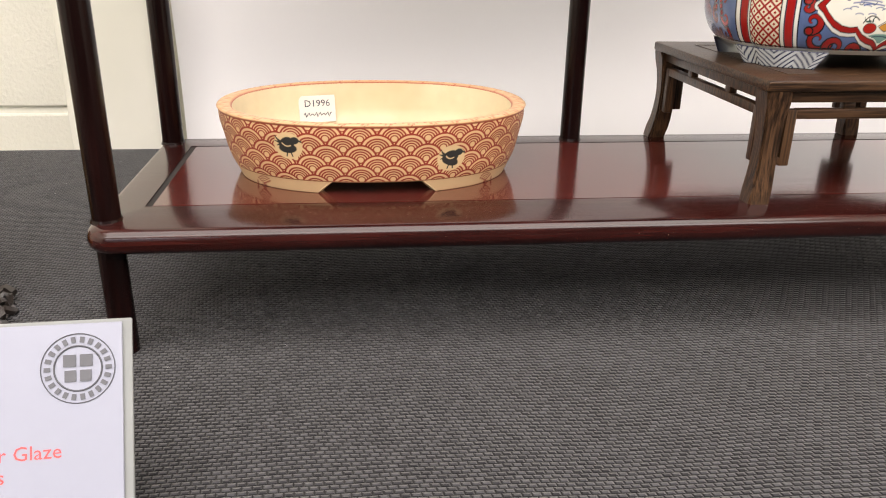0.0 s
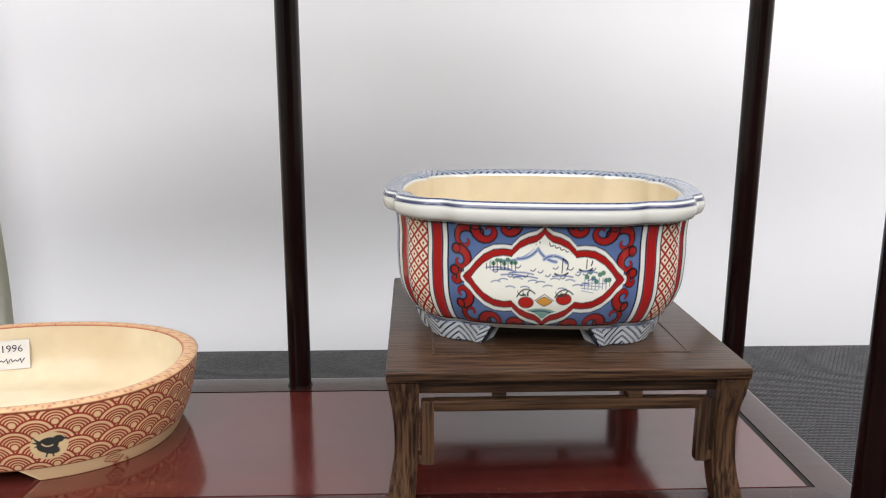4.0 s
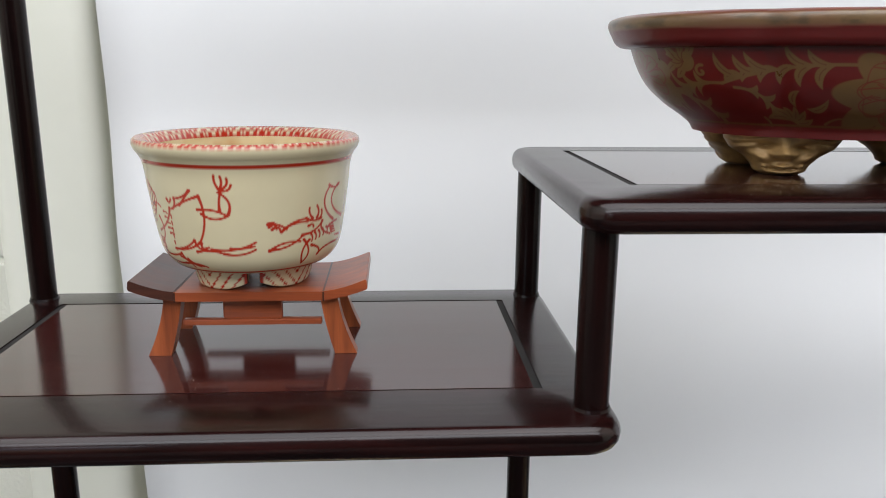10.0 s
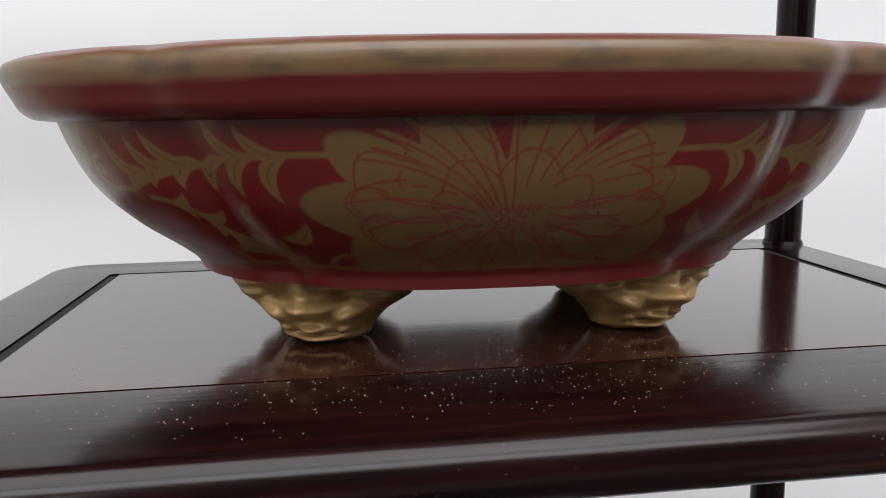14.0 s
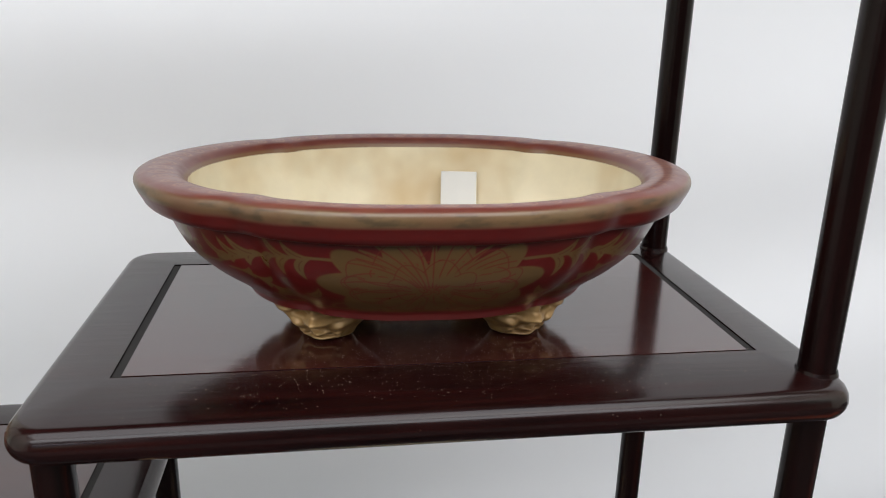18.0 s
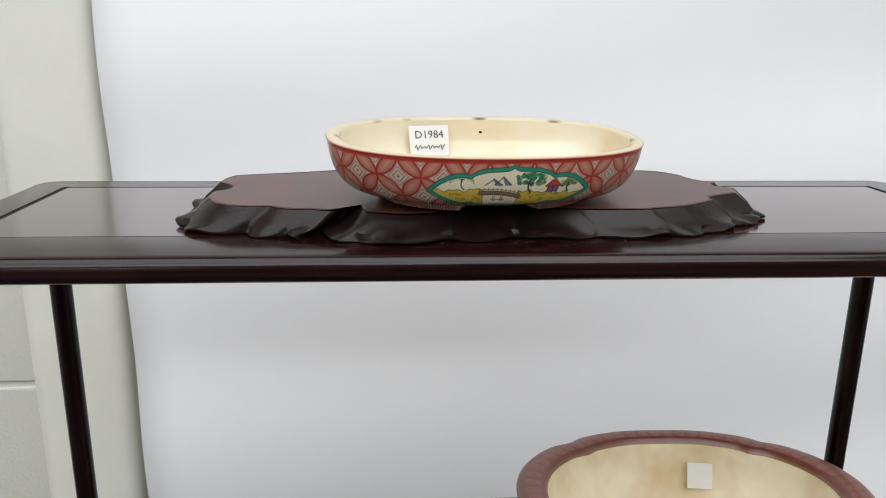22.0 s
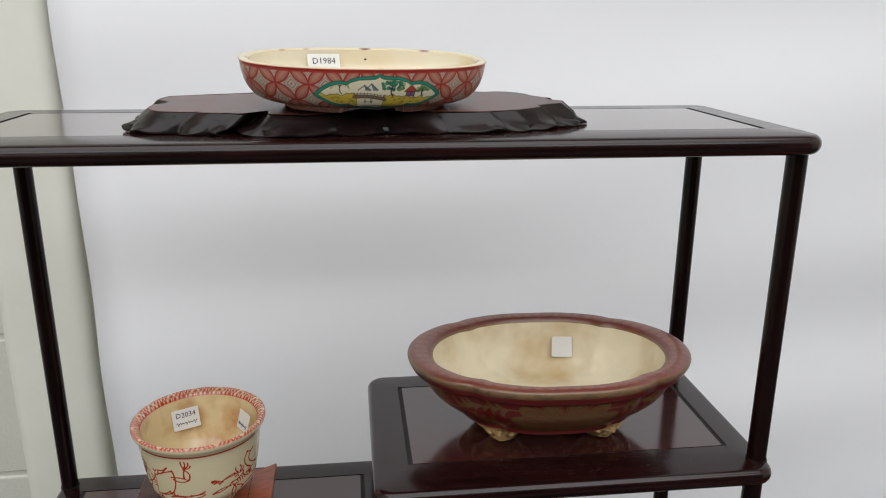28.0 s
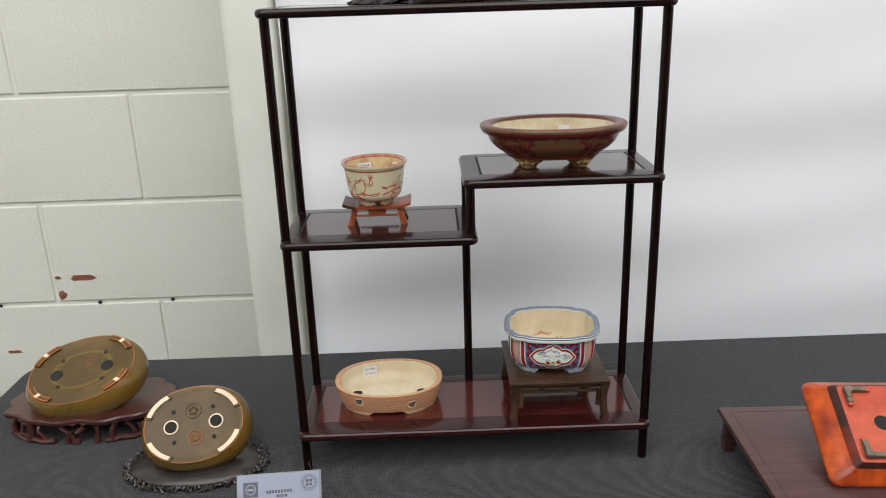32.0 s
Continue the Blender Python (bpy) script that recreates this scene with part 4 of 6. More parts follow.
p.blob(-0.010, 0.178, 0.085, 0.024, lin(118, 158, 148))
p.line(arc_line((-0.08, 0.178), (0.07, 0.172), 0.1), 0.005, DBLUE)
p.c = np.where(inner[:, None], p.c, keep)
p.s = whole_s
p.lay(np.clip((0.112 - p.h) / 0.004, 0, 1), WHITE)
p.lay(np.clip(0.5 - (np.abs(p.h - 0.116) - 0.003) / 0.004, 0, 1), BLACK)
p.lay(np.clip((p.h - 0.568) / 0.004, 0, 1), WHITE)
p.lay(np.clip(0.5 - (np.abs(p.h - 0.564) - 0.003) / 0.004, 0, 1), BLACK)
p.c[:, 3] = 1
loft("body", ang, lobed, RX2, RY2, prof, PAINT2, imari, "painted porcelain wall, red scrolls on blue round a landscape", paint=p.c)


def bluerim(pt, width):
    """White lip with a dark line; the flat top carries slanting dark blue strokes in alternating fans."""
    seg = np.floor((pt.s + 9) / 0.176).astype(int) % 2
    for sg in (0, 1):
        t = ((pt.s + 9 + (pt.h if sg else -pt.h) * 1.3) / 0.044) % 1
        pt.lay(np.where((seg == sg) & (pt.h > width * 0.60), np.clip((0.24 - np.abs(t - 0.5)) * 8, 0, 1), 0), lin(24, 38, 64))
    pt.lay(np.clip((width * 0.60 - pt.h) / 0.006, 0, 1), WHITE)
    pt.lay(np.clip(0.5 - (np.abs(pt.h - width * 0.505) - 0.0085) / 0.004, 0, 1), DBLUE)
    pt.lay(np.clip(0.5 - (np.abs(pt.h - width * 0.62) - 0.004) / 0.004, 0, 1), DBLUE)
    pt.lay(np.clip((pt.h - width * 0.93) / 0.004, 0, 1), WHITE)


rim_band("rim", front_angles(700, 600), lobed, RX2, RY2, smooth_profile([(0.893, 0.572), (0.93, 0.578), (0.955, 0.588), (0.966, 0.605), (0.970, 0.63), (0.964, 0.65), (0.945, HT2), (0.90, HT2 - 0.003), (0.855, HT2 - 0.011), (0.842, HT2 - 0.03)], 48), PAINT2, imari, bluerim, lin(138, 152, 172), "wide rim with a blue wave border")
loft("lining", even, lobed, RX2, RY2, smooth_profile([(0.843, HT2 - 0.028), (0.838, 0.50), (0.82, 0.28), (0.745, 0.16), (0.5, 0.125), (0.02, 0.125)], 24), CREAM, imari, "cream biscuit inside with faint brown stains", cap="end")
loft("underside", even, lobed, RX2, RY2, [(0.742, 0.087), (0.4, 0.08), (0.02, 0.08)], CREAM, imari, cap="end")


def bluefoot(pt, high, reach):
    seg = np.floor((pt.s + 3) / 0.10).astype(int) % 2
    for sg in (0, 1):
        t = ((pt.s + (pt.h if sg else -pt.h) * 1.1) / 0.034) % 1
        pt.lay(np.where(seg == sg, np.clip((0.22 - np.abs(t - 0.5)) * 9, 0, 1), 0), lin(22, 36, 78))
    edge = np.minimum(np.minimum(pt.h, high - pt.h), reach - np.abs(pt.s))
    pt.lay(np.clip((0.006 - edge) / 0.004, 0, 1), lin(26, 34, 70))


for mid in (-135, -45, 45, 135):
    painted_foot(lobed, RX2, RY2, radians(mid - 25), radians(mid + 25), 0.0, 0.095, 0.735, 0.785, 0.58, PAINT2, imari, lin(206, 212, 216), bluefoot, 90, 18, 0.10)
for x0, x1, z0 in ((-0.30, -0.16, 0.215), (-0.20, -0.05, 0.245), (-0.14, 0.02, 0.235), (0.10, 0.22, 0.180)):
    xs = np.linspace(x0, x1, 12)
    part("stain", tube([(x, 0.505 + 0.30 * (z0 - 0.215), z0 + 0.018 * math.sin(31 * x) + 0.010 * math.sin(73 * x)) for x in xs], 0.0085, 5), STAIN, imari, "orange brown stain inside the pot")


# ---- little scroll stand and the cup pot (left middle shelf) ----
bench = thing("pot_stand", "small orange cherry wood stand with an upturned scroll top", "stand", (1.142, 0.63, Z2))
BD = 0.255


def scroll_top():
    """The board: flat in the middle, its ends curving up."""
    n, out = 22, []
    for k in range(n):
        t = -1 + 2 * k / (n - 1)
        x = t * 0.50
        a = abs(t)
        z = 0.298 + (0.054 * max(0, (a - 0.60) / 0.40) ** 1.6)
        out.append((x, z))
    bm = bmesh.new()
    th = 0.040
    rows = []
    for x, z in out:
        tx = th * (1.0 + 0.4 * max(0, abs(x) / 0.5 - 0.7))
        rows.append([bm.verts.new((x, -BD, z)), bm.verts.new((x, BD, z)), bm.verts.new((x * 1.01, BD, z - tx)), bm.verts.new((x * 1.01, -BD, z - tx))])
    for a, b in zip(rows, rows[1:]):
        for i in range(4):
            bm.faces.new((a[i], a[(i + 1) % 4], b[(i + 1) % 4], b[i]))
    bm.faces.new(rows[0])
    bm.faces.new(rows[-1][::-1])
    bmesh.ops.bevel(bm, geom=[e for e in bm.edges if e.calc_length() > 0.3 or abs(e.verts[0].co.y) == BD and abs(e.verts[1].co.y) == BD and abs(e.verts[0].co.x - e.verts[1].co.x) > 0.01], offset=0.006, segments=1, affect='EDGES')
    return bm


top_board = part("top", scroll_top(), CHERRY, bench)
for x, mt in ((-0.315, CHERRY_LEG), (0.315, CHERRY_LEG)):
    part("joint_line", box(x - 0.004, x + 0.004, -BD + 0.004, BD - 0.004, 0.295, 0.3005), DARKCHERRY, top_board)
    part("joint_line", box(x - 0.004, x + 0.004, -BD - 0.0015, -BD + 0.004, 0.256, 0.297), DARKCHERRY, top_board)
end = scroll_top()
bmesh.ops.bisect_plane(end, geom=end.verts[:] + end.edges[:] + end.faces[:], plane_co=(-0.315, 0, 0), plane_no=(1, 0, 0), clear_outer=True)
bmesh.ops.holes_fill(end, edges=end.edges)
bmesh.ops.translate(end, vec=(-0.001, -0.001, 0.003), verts=end.verts)
bmesh.ops.scale(end, vec=(1.004, 1.008, 1.0), verts=end.verts)
part("end_board", end, DARKCHERRY, top_board, "dark brown heartwood at one end")
for sx in (-1, 1):
    for sy in (-1, 1):
        bm = bmesh.new()
        rr = []
        for k in range(6):
            t = k / 5
            cx = sx * (0.335 + 0.035 * t + 0.035 * t * t)
            wx, wy = 0.075 + 0.022 * t * t, 0.07
            rr.append([bm.verts.new((cx + a * wx / 2, sy * (BD - 0.075) + b * wy / 2, 0.260 * (1 - t))) for a, b in ((-1, -1), (1, -1), (1, 1), (-1, 1))])
        for a, b in zip(rr, rr[1:]):
            for i in range(4):
                bm.faces.new((a[i], a[(i + 1) % 4], b[(i + 1) % 4], b[i]))
        bm.faces.new(rr[0])
        bm.faces.new(rr[-1][::-1])
        part("leg", bm, CHERRY_LEG, bench)
for sy in (-1, 1):
    y = sy * (BD - 0.075)
    rail = part("rail", box(-0.30, 0.30, y - 0.02, y + 0.02, 0.132, 0.158, 0.004), CHERRY, bench)
    part("cloud_panel", box(-0.13, 0.13, y - 0.012, y + 0.012, 0.156, 0.260, 0.012), CHERRY, rail)
    for sx in (-1, 1):
        part("cloud_corner", box(sx * 0.215 - 0.085, sx * 0.215 + 0.085, y - 0.012, y + 0.012, 0.236, 0.260, 0.006), CHERRY, rail)

cup = thing("cup_pot", "round cream cup pot with loose red brush drawing", "pot", (1.122, 0.645, Z2 + 0.300))
RXC, HTC = 0.488, 0.645
circle = lambda a: (np.cos(a), np.sin(a))
RED3, IVORY = lin(176, 40, 20), lin(216, 203, 168)
ang = front_angles(1000, 240)
prof = smooth_profile([(0.55, 0.088), (0.70, 0.104), (0.785, 0.155), (0.845, 0.28), (0.89, 0.43), (0.935, 0.560), (0.965, 0.586)], 120)
ss, hh = wall_coords(ang, circle, RXC * 0.86, RXC * 0.86, prof)
p = Paint(ss, hh, IVORY)
p.w = 0.004


def brush(strokes, width=0.0100, dx=0.0):
    """Brush strokes: start, end and bend, laid on the front of the cup in sixths of its width."""
    for x0, y0, x1, y1, bend in strokes:
        q = arc_line((x0 + dx, y0), (x1 + dx, y1), bend, 11)
        half = 2.15 + 0.28 * q[:, 1]
        q = np.stack([0.42 * np.arcsin(np.clip(q[:, 0] / half, -0.98, 0.98)), 0.10 + 0.142 * q[:, 1]], 1)
        p.line(q, width, RED3)
        p.line(q[:6], width * 1.5, RED3, taper=True)


# leaping frog: head and back, belly, raised arm, hind legs
brush(((-0.83, 2.37, -0.83, 1.0, 0.10), (-0.83, 1.0, -1.53, 0.70, 0.12), (-0.83, 2.37, -1.60, 1.92, -0.05), (-1.08, 2.52, -1.52, 2.25, 0.12), (-1.08, 2.52, -1.36, 2.05, 0.0),
       (-1.52, 2.25, -1.55, 1.94, 0.1), (-1.74, 2.20, -1.62, 2.22, -0.8), (-1.66, 1.94, -2.02, 1.15, 0.12), (-2.02, 1.60, -1.95, 0.75, 0.15)))
brush(((-0.86, 1.98, -0.12, 1.82, 0.10), (-0.10, 1.85, -0.32, 2.50, -0.22), (-0.76, 1.86, -0.14, 1.80, -0.18), (-0.30, 1.98, -0.24, 2.55, 0.05), (-0.28, 2.58, -0.40, 2.98, 0.1),
       (-0.26, 2.60, -0.24, 2.95, -0.1), (-0.24, 2.55, 0.02, 2.72, -0.25), (-0.22, 2.60, -0.08, 2.90, -0.2)))
brush(((-1.50, 0.70, -0.98, 1.05, -0.12), (-0.98, 1.05, -0.55, 0.78, -0.25), (-0.55, 0.80, 0.48, 1.02, -0.10), (-0.92, 0.70, -0.26, 0.68, 0.10), (-0.26, 0.68, 0.46, 0.80, -0.12),
       (-0.10, 0.84, 0.44, 0.90, -0.05), (-0.80, 0.98, -0.62, 0.86, -0.5)))
brush(((-2.02, 0.90, -1.92, 0.52, 0.25), (-1.95, 0.52, -1.36, 0.58, -0.15), (-1.36, 0.58, -0.92, 0.20, -0.12), (-1.88, 0.40, -1.30, 0.26, -0.15), (-1.30, 0.26, -0.74, 0.20, 0.1),
       (-1.40, 0.48, -1.10, 0.16, 0.1), (-1.20, 0.42, -0.84, 0.22, -0.1)))
for k in range(5):
    brush(((-2.06 + 0.02 * k, 0.98 - 0.10 * k, -1.90 + 0.02 * k, 0.94 - 0.10 * k, -0.15), (-1.86 + 0.05 * k, 1.80 - 0.16 * k, -1.74 + 0.05 * k, 1.76 - 0.15 * k, 0.1), (-1.62 + 0.02 * k, 1.72 - 0.2 * k, -1.60 + 0.02 * k, 1.64 - 0.2 * k, 0)), 0.008)
# striped wing behind the frog
for k in range(7):
    brush(((-2.74 + 0.09 * k, 2.86 - 0.09 * k, -2.62 + 0.07 * k, 2.46 - 0.12 * k, 0.15), (-2.66 + 0.05 * k, 2.20 - 0.13 * k, -2.44 + 0.05 * k, 2.30 - 0.14 * k, -0.2)), 0.008)
brush(((-2.74, 2.84, -2.20, 1.92, -0.22), (-2.60, 1.70, -2.20, 1.30, 0.18), (-2.30, 1.90, -1.96, 1.92, 0.3), (-2.46, 1.40, -2.32, 0.86, 0.2), (-2.20, 2.0, -2.30, 1.50, 0.2)))
# tumbling rabbit: ears, head, paw, hind legs
brush(((0.76, 0.74, 1.54, 1.10, -0.12), (0.76, 0.72, 1.46, 0.92, 0.14), (1.54, 0.96, 1.44, 0.20, 0.14), (1.66, 0.92, 1.44, 0.20, -0.12), (1.52, 1.10, 2.02, 1.44, -0.14), (1.70, 1.36, 1.80, 1.30, 0.6),
       (2.02, 1.44, 2.12, 0.96, -0.2)))
brush(((0.80, 1.54, 1.20, 1.34, 0.15), (1.16, 1.36, 1.68, 1.60, 0.10), (1.68, 1.60, 2.02, 1.54, -0.2), (1.08, 1.28, 1.70, 1.50, 0.14), (0.80, 1.54, 0.96, 1.46, 0.5), (0.82, 1.46, 0.98, 1.38, 0.5),
       (0.88, 1.38, 1.06, 1.30, 0.5), (1.82, 1.58, 1.80, 1.90, 0.1), (1.92, 1.58, 1.98, 1.94, -0.1), (1.96, 1.52, 2.06, 1.80, -0.1)))
brush(((1.68, 0.74, 1.78, 0.40, 0.25), (1.78, 0.40, 2.30, 0.62, 0.18), (2.30, 0.62, 2.22, 0.86, -0.3), (2.12, 1.20, 2.34, 1.34, 0.1), (2.26, 1.40, 2.38, 2.48, 0.15), (2.46, 1.42, 2.58, 2.50, 0.18),
       (2.36, 2.50, 2.60, 2.50, -0.4), (2.50, 1.0, 2.36, 0.60, -0.2), (2.62, 1.50, 2.86, 2.10, 0.2)))
for k in range(5):
    brush(((1.72 + 0.09 * k, 1.10 + 0.03 * k, 1.70 + 0.09 * k, 0.86 + 0.04 * k, 0.1), (2.16, 0.98 + 0.07 * k, 2.24, 0.99 + 0.07 * k, 0.0)), 0.009)
p.lay(np.clip(0.5 - (np.abs(p.h - 0.556) - 0.008) / 0.004, 0, 1), RED3)
p.lay(np.clip(0.5 - (np.abs(p.h - 0.106) - 0.004) / 0.004, 0, 1), RED3)
p.c[:, 3] = 1
loft("body", ang, circle, RXC, RXC, prof, PAINTCUP, cup, "cream wall with loose red brush strokes", paint=p.c)


def hatch(pt, width):
    k = (pt.s / 0.10) % 1
    seg = np.floor(pt.s / 0.10).astype(int) % 2
    for off in (0.1, 0.4, 0.7):
        t = np.where(seg == 0, k, 1 - k)
        d = np.abs((t + off - pt.h / width) % 1 - 0.5)
        pt.lay(np.where(pt.h > width * 0.36, np.clip((0.13 - d) * 18, 0, 1), 0), RED3)
    pt.lay(np.clip(0.5 - (np.abs(pt.h - width * 0.36) - 0.004) / 0.004, 0, 1), RED3)
    pt.lay(np.clip(0.5 - (np.abs(pt.h - width * 0.98) - 0.006) / 0.004, 0, 1), RED3)


rim_band("rim", front_angles(520, 260), circle, RXC, RXC, [(0.965, 0.584), (0.985, 0.597), (1.0, 0.618), (0.995, 0.635), (0.97, HTC), (0.93, 0.635), (0.89, 0.618), (0.865, 0.598)], PAINTCUP, cup, hatch, IVORY, "cream lip with red hatching")
loft("lining", even, circle, RXC, RXC, smooth_profile([(0.866, 0.600), (0.83, 0.48), (0.75, 0.29), (0.64, 0.20), (0.3, 0.175), (0.02, 0.175)], 24), CREAM_GLAZE, cup, "honey cream glazed inside", cap="end")
loft("underside", even, circle, RXC, RXC, [(0.552, 0.090), (0.3, 0.085), (0.02, 0.085)], CREAM_GLAZE, cup, cap="end")
for k in range(4):
    a0 = math.radians(-75 + k * 90)
    n1 = 40
    fa = np.linspace(a0, a0 + math.radians(78), n1)
    v, f, cc = [], [], []
    for j in range(14):
        t = j / 13
        zz = 0.095 * t
        for i in range(n1):
            u = i / (n1 - 1)
            low_edge = 0.035 * (1 - math.sin(math.pi * u)) ** 1.5
            z = max(zz, min(0.095, low_edge))
            r = RXC * (0.52 + 0.03 * t)
            v.append((r * math.cos(fa[i]), r * math.sin(fa[i]), z))
            hat = abs(((u * 7 + (1 if u < 0.5 else -1) * t * 1.6) % 1) - 0.5)
            edge = min(u, 1 - u) * 0.6 < 0.03 or t > 0.93
            cc.append((*(RED3 if hat < 0.11 or edge else IVORY), 1))
    f = strip_faces(n1, 14, closed=False)
    m0 = len(v)
    v += [(x * 0.8, y * 0.8, z) for x, y, z in v]
    cc += [(*IVORY, 1)] * m0
    f += [[q + m0 for q in reversed(face)] for face in f]
    f += [[i, i + m0, i + 1 + m0, i + 1] for i in range(n1 - 1)]
    for e in (0, n1 - 1):
        f += [[j * n1 + e, (j + 1) * n1 + e, (j + 1) * n1 + e + m0, j * n1 + e + m0] for j in range(13)]
    obj("foot", np.array(v), f, PAINTCUP, cup, "cloud shaped foot with red hatching", paint=np.array(cc))
sticker(cup, local(-0.17, 0.315, 0.455, 72, 0, 26), 0.21, 0.16, "D2034")
sticker(cup, local(0.30, 0.165, 0.485, 74, 0, -58), 0.17, 0.15, "")

fractal = noise.fractal

# ---- red and gold lobed pot (right middle shelf) ----
lac = thing("lobed_pot", "oval lobed pot in worn red and gold lacquer on mask feet", "pot", (3.75, 0.475, Z3), (0, 0, -2.0))
RX3, RY3, HT3 = 1.062, 0.735, 0.640


def mokko(a, fold=0.034):
    x, y = plan_oval(a, 2.1)
    c = np.arctan2(np.abs(y) * RY3, np.abs(x) * RX3)
    f = 1 - fold * np.exp(-((c - 0.72) / 0.085) ** 2) + 0.012 * np.exp(-((c - 1.2) / 0.25) ** 2)
    return x * f, y * f


def mokko_rim(a):
    return mokko(a, 0.027)


ang = front_angles(1700, 300)
prof = smooth_profile([(0.625, 0.165), (0.64, 0.192), (0.66, 0.210), (0.76, 0.285), (0.835, 0.362), (0.88, 0.447), (0.905, 0.518)], 170)
ss, hh = wall_coords(ang, mokko, RX3 * 0.83, RY3 * 0.83, prof)
RED4, DARK4, GOLD4 = lin(100, 4, 11), lin(48, 6, 11), lin(112, 84, 48)
p = Paint(ss, hh, RED4)
p.w = 0.004
rng = random.Random(11)


def frond(x0, y0, x1, y1, bend, leaves, size, side=1):
    """A curved stem with tapering leaves on both sides."""
    stem = arc_line((x0, y0), (x1, y1), bend, 24)
    p.line(stem, 0.011, GOLD4, 0.06)
    for k in range(1, leaves):
        i = int(k * 23 / leaves)
        q, d = stem[i], stem[min(23, i + 1)] - stem[i - 1]
        a = math.atan2(d[1], d[0])
        for sg in (-1, 1):
            ln = size * (0.65 + 0.5 * math.sin(math.pi * k / leaves)) * rng.uniform(0.85, 1.15)
            b = a + sg * rng.uniform(0.55, 0.85)
            tip = (q[0] + ln * math.cos(b), q[1] + ln * math.sin(b))
            p.line(arc_line(q, tip, -sg * 0.30, 10), 0.021, GOLD4, 0.06, taper='leaf')


def peony(cx, cy, rs, rh, metal=0.06):
    """A large open flower in gold with fine red lines."""
    for k in range(11):
        a = math.tau * k / 11 + 0.2
        p.blob(cx + rs * 0.62 * math.cos(a), cy + rh * 0.60 * math.sin(a), rs * 0.42, rh * 0.42, GOLD4, a, metal)
    p.blob(cx, cy, rs * 0.72, rh * 0.72, GOLD4, 0, metal)
    line = lin(120, 36, 26)
    for k in range(26):
        a = math.tau * k / 26
        r0, r1 = 0.20 + 0.06 * (k % 2), 0.62 + 0.25 * ((k * 7) % 5) / 5
        p.line(arc_line((cx + rs * r0 * math.cos(a), cy + rh * r0 * math.sin(a)), (cx + rs * r1 * math.cos(a), cy + rh * r1 * math.sin(a)), 0.08 * (1 if k % 2 else -1), 6), 0.0045, line)
    for k in range(9):
        a = math.tau * k / 9
        q = np.stack([cx + rs * (0.55 * math.cos(a) + 0.26 * np.cos(np.linspace(a - 1.3, a + 1.3, 10))), cy + rh * (0.55 * math.sin(a) + 0.30 * np.sin(np.linspace(a - 1.3, a + 1.3, 10)))], 1)
        p.line(q, 0.0045, line)
    for k in range(6):
        a = math.tau * k / 6
        p.line(curl(cx + rs * 0.07 * math.cos(a), cy + rh * 0.09 * math.sin(a), 0.016, a, 1, 1.0, 10), 0.004, line)


qq = (ss.max() - ss.min()) / 4


def leaf(x, y, a, size, width, bend, sx):
    """One comma shaped leaf with a thin red vein."""
    a = a if sx > 0 else math.pi - a
    q = arc_line((x, y), (x + size * math.cos(a), y + size * math.sin(a)), bend * sx, 12)
    p.line(q, width, GOLD4, 0.06, taper='leaf')
    p.line(q[3:9], 0.0028, lin(96, 40, 24))


def blossom(cx, cy, size, sx):
    """A half open flower of pointed petals seen from the side."""
    for k in range(9):
        a = -0.9 + 0.42 * k
        leaf(cx, cy, a, size * (0.75 + 0.3 * math.sin(k * 2.1)), size * 0.30, 0.10 if k % 2 else -0.10, sx)
    p.blob(cx, cy, size * 0.42, size * 0.36, GOLD4, 0, 0.06)
    p.line(curl(cx - sx * size * 0.6, cy - size * 0.35, size * 0.24, 1.2, -sx, 0.9), 0.011, GOLD4, 0.06)
    for k in range(5):
        p.line(arc_line((cx, cy), (cx + sx * size * 0.5 * math.cos(-0.6 + 0.6 * k), cy + size * 0.45 * math.sin(-0.6 + 0.6 * k)), 0.15, 6), 0.0035, lin(96, 36, 24))


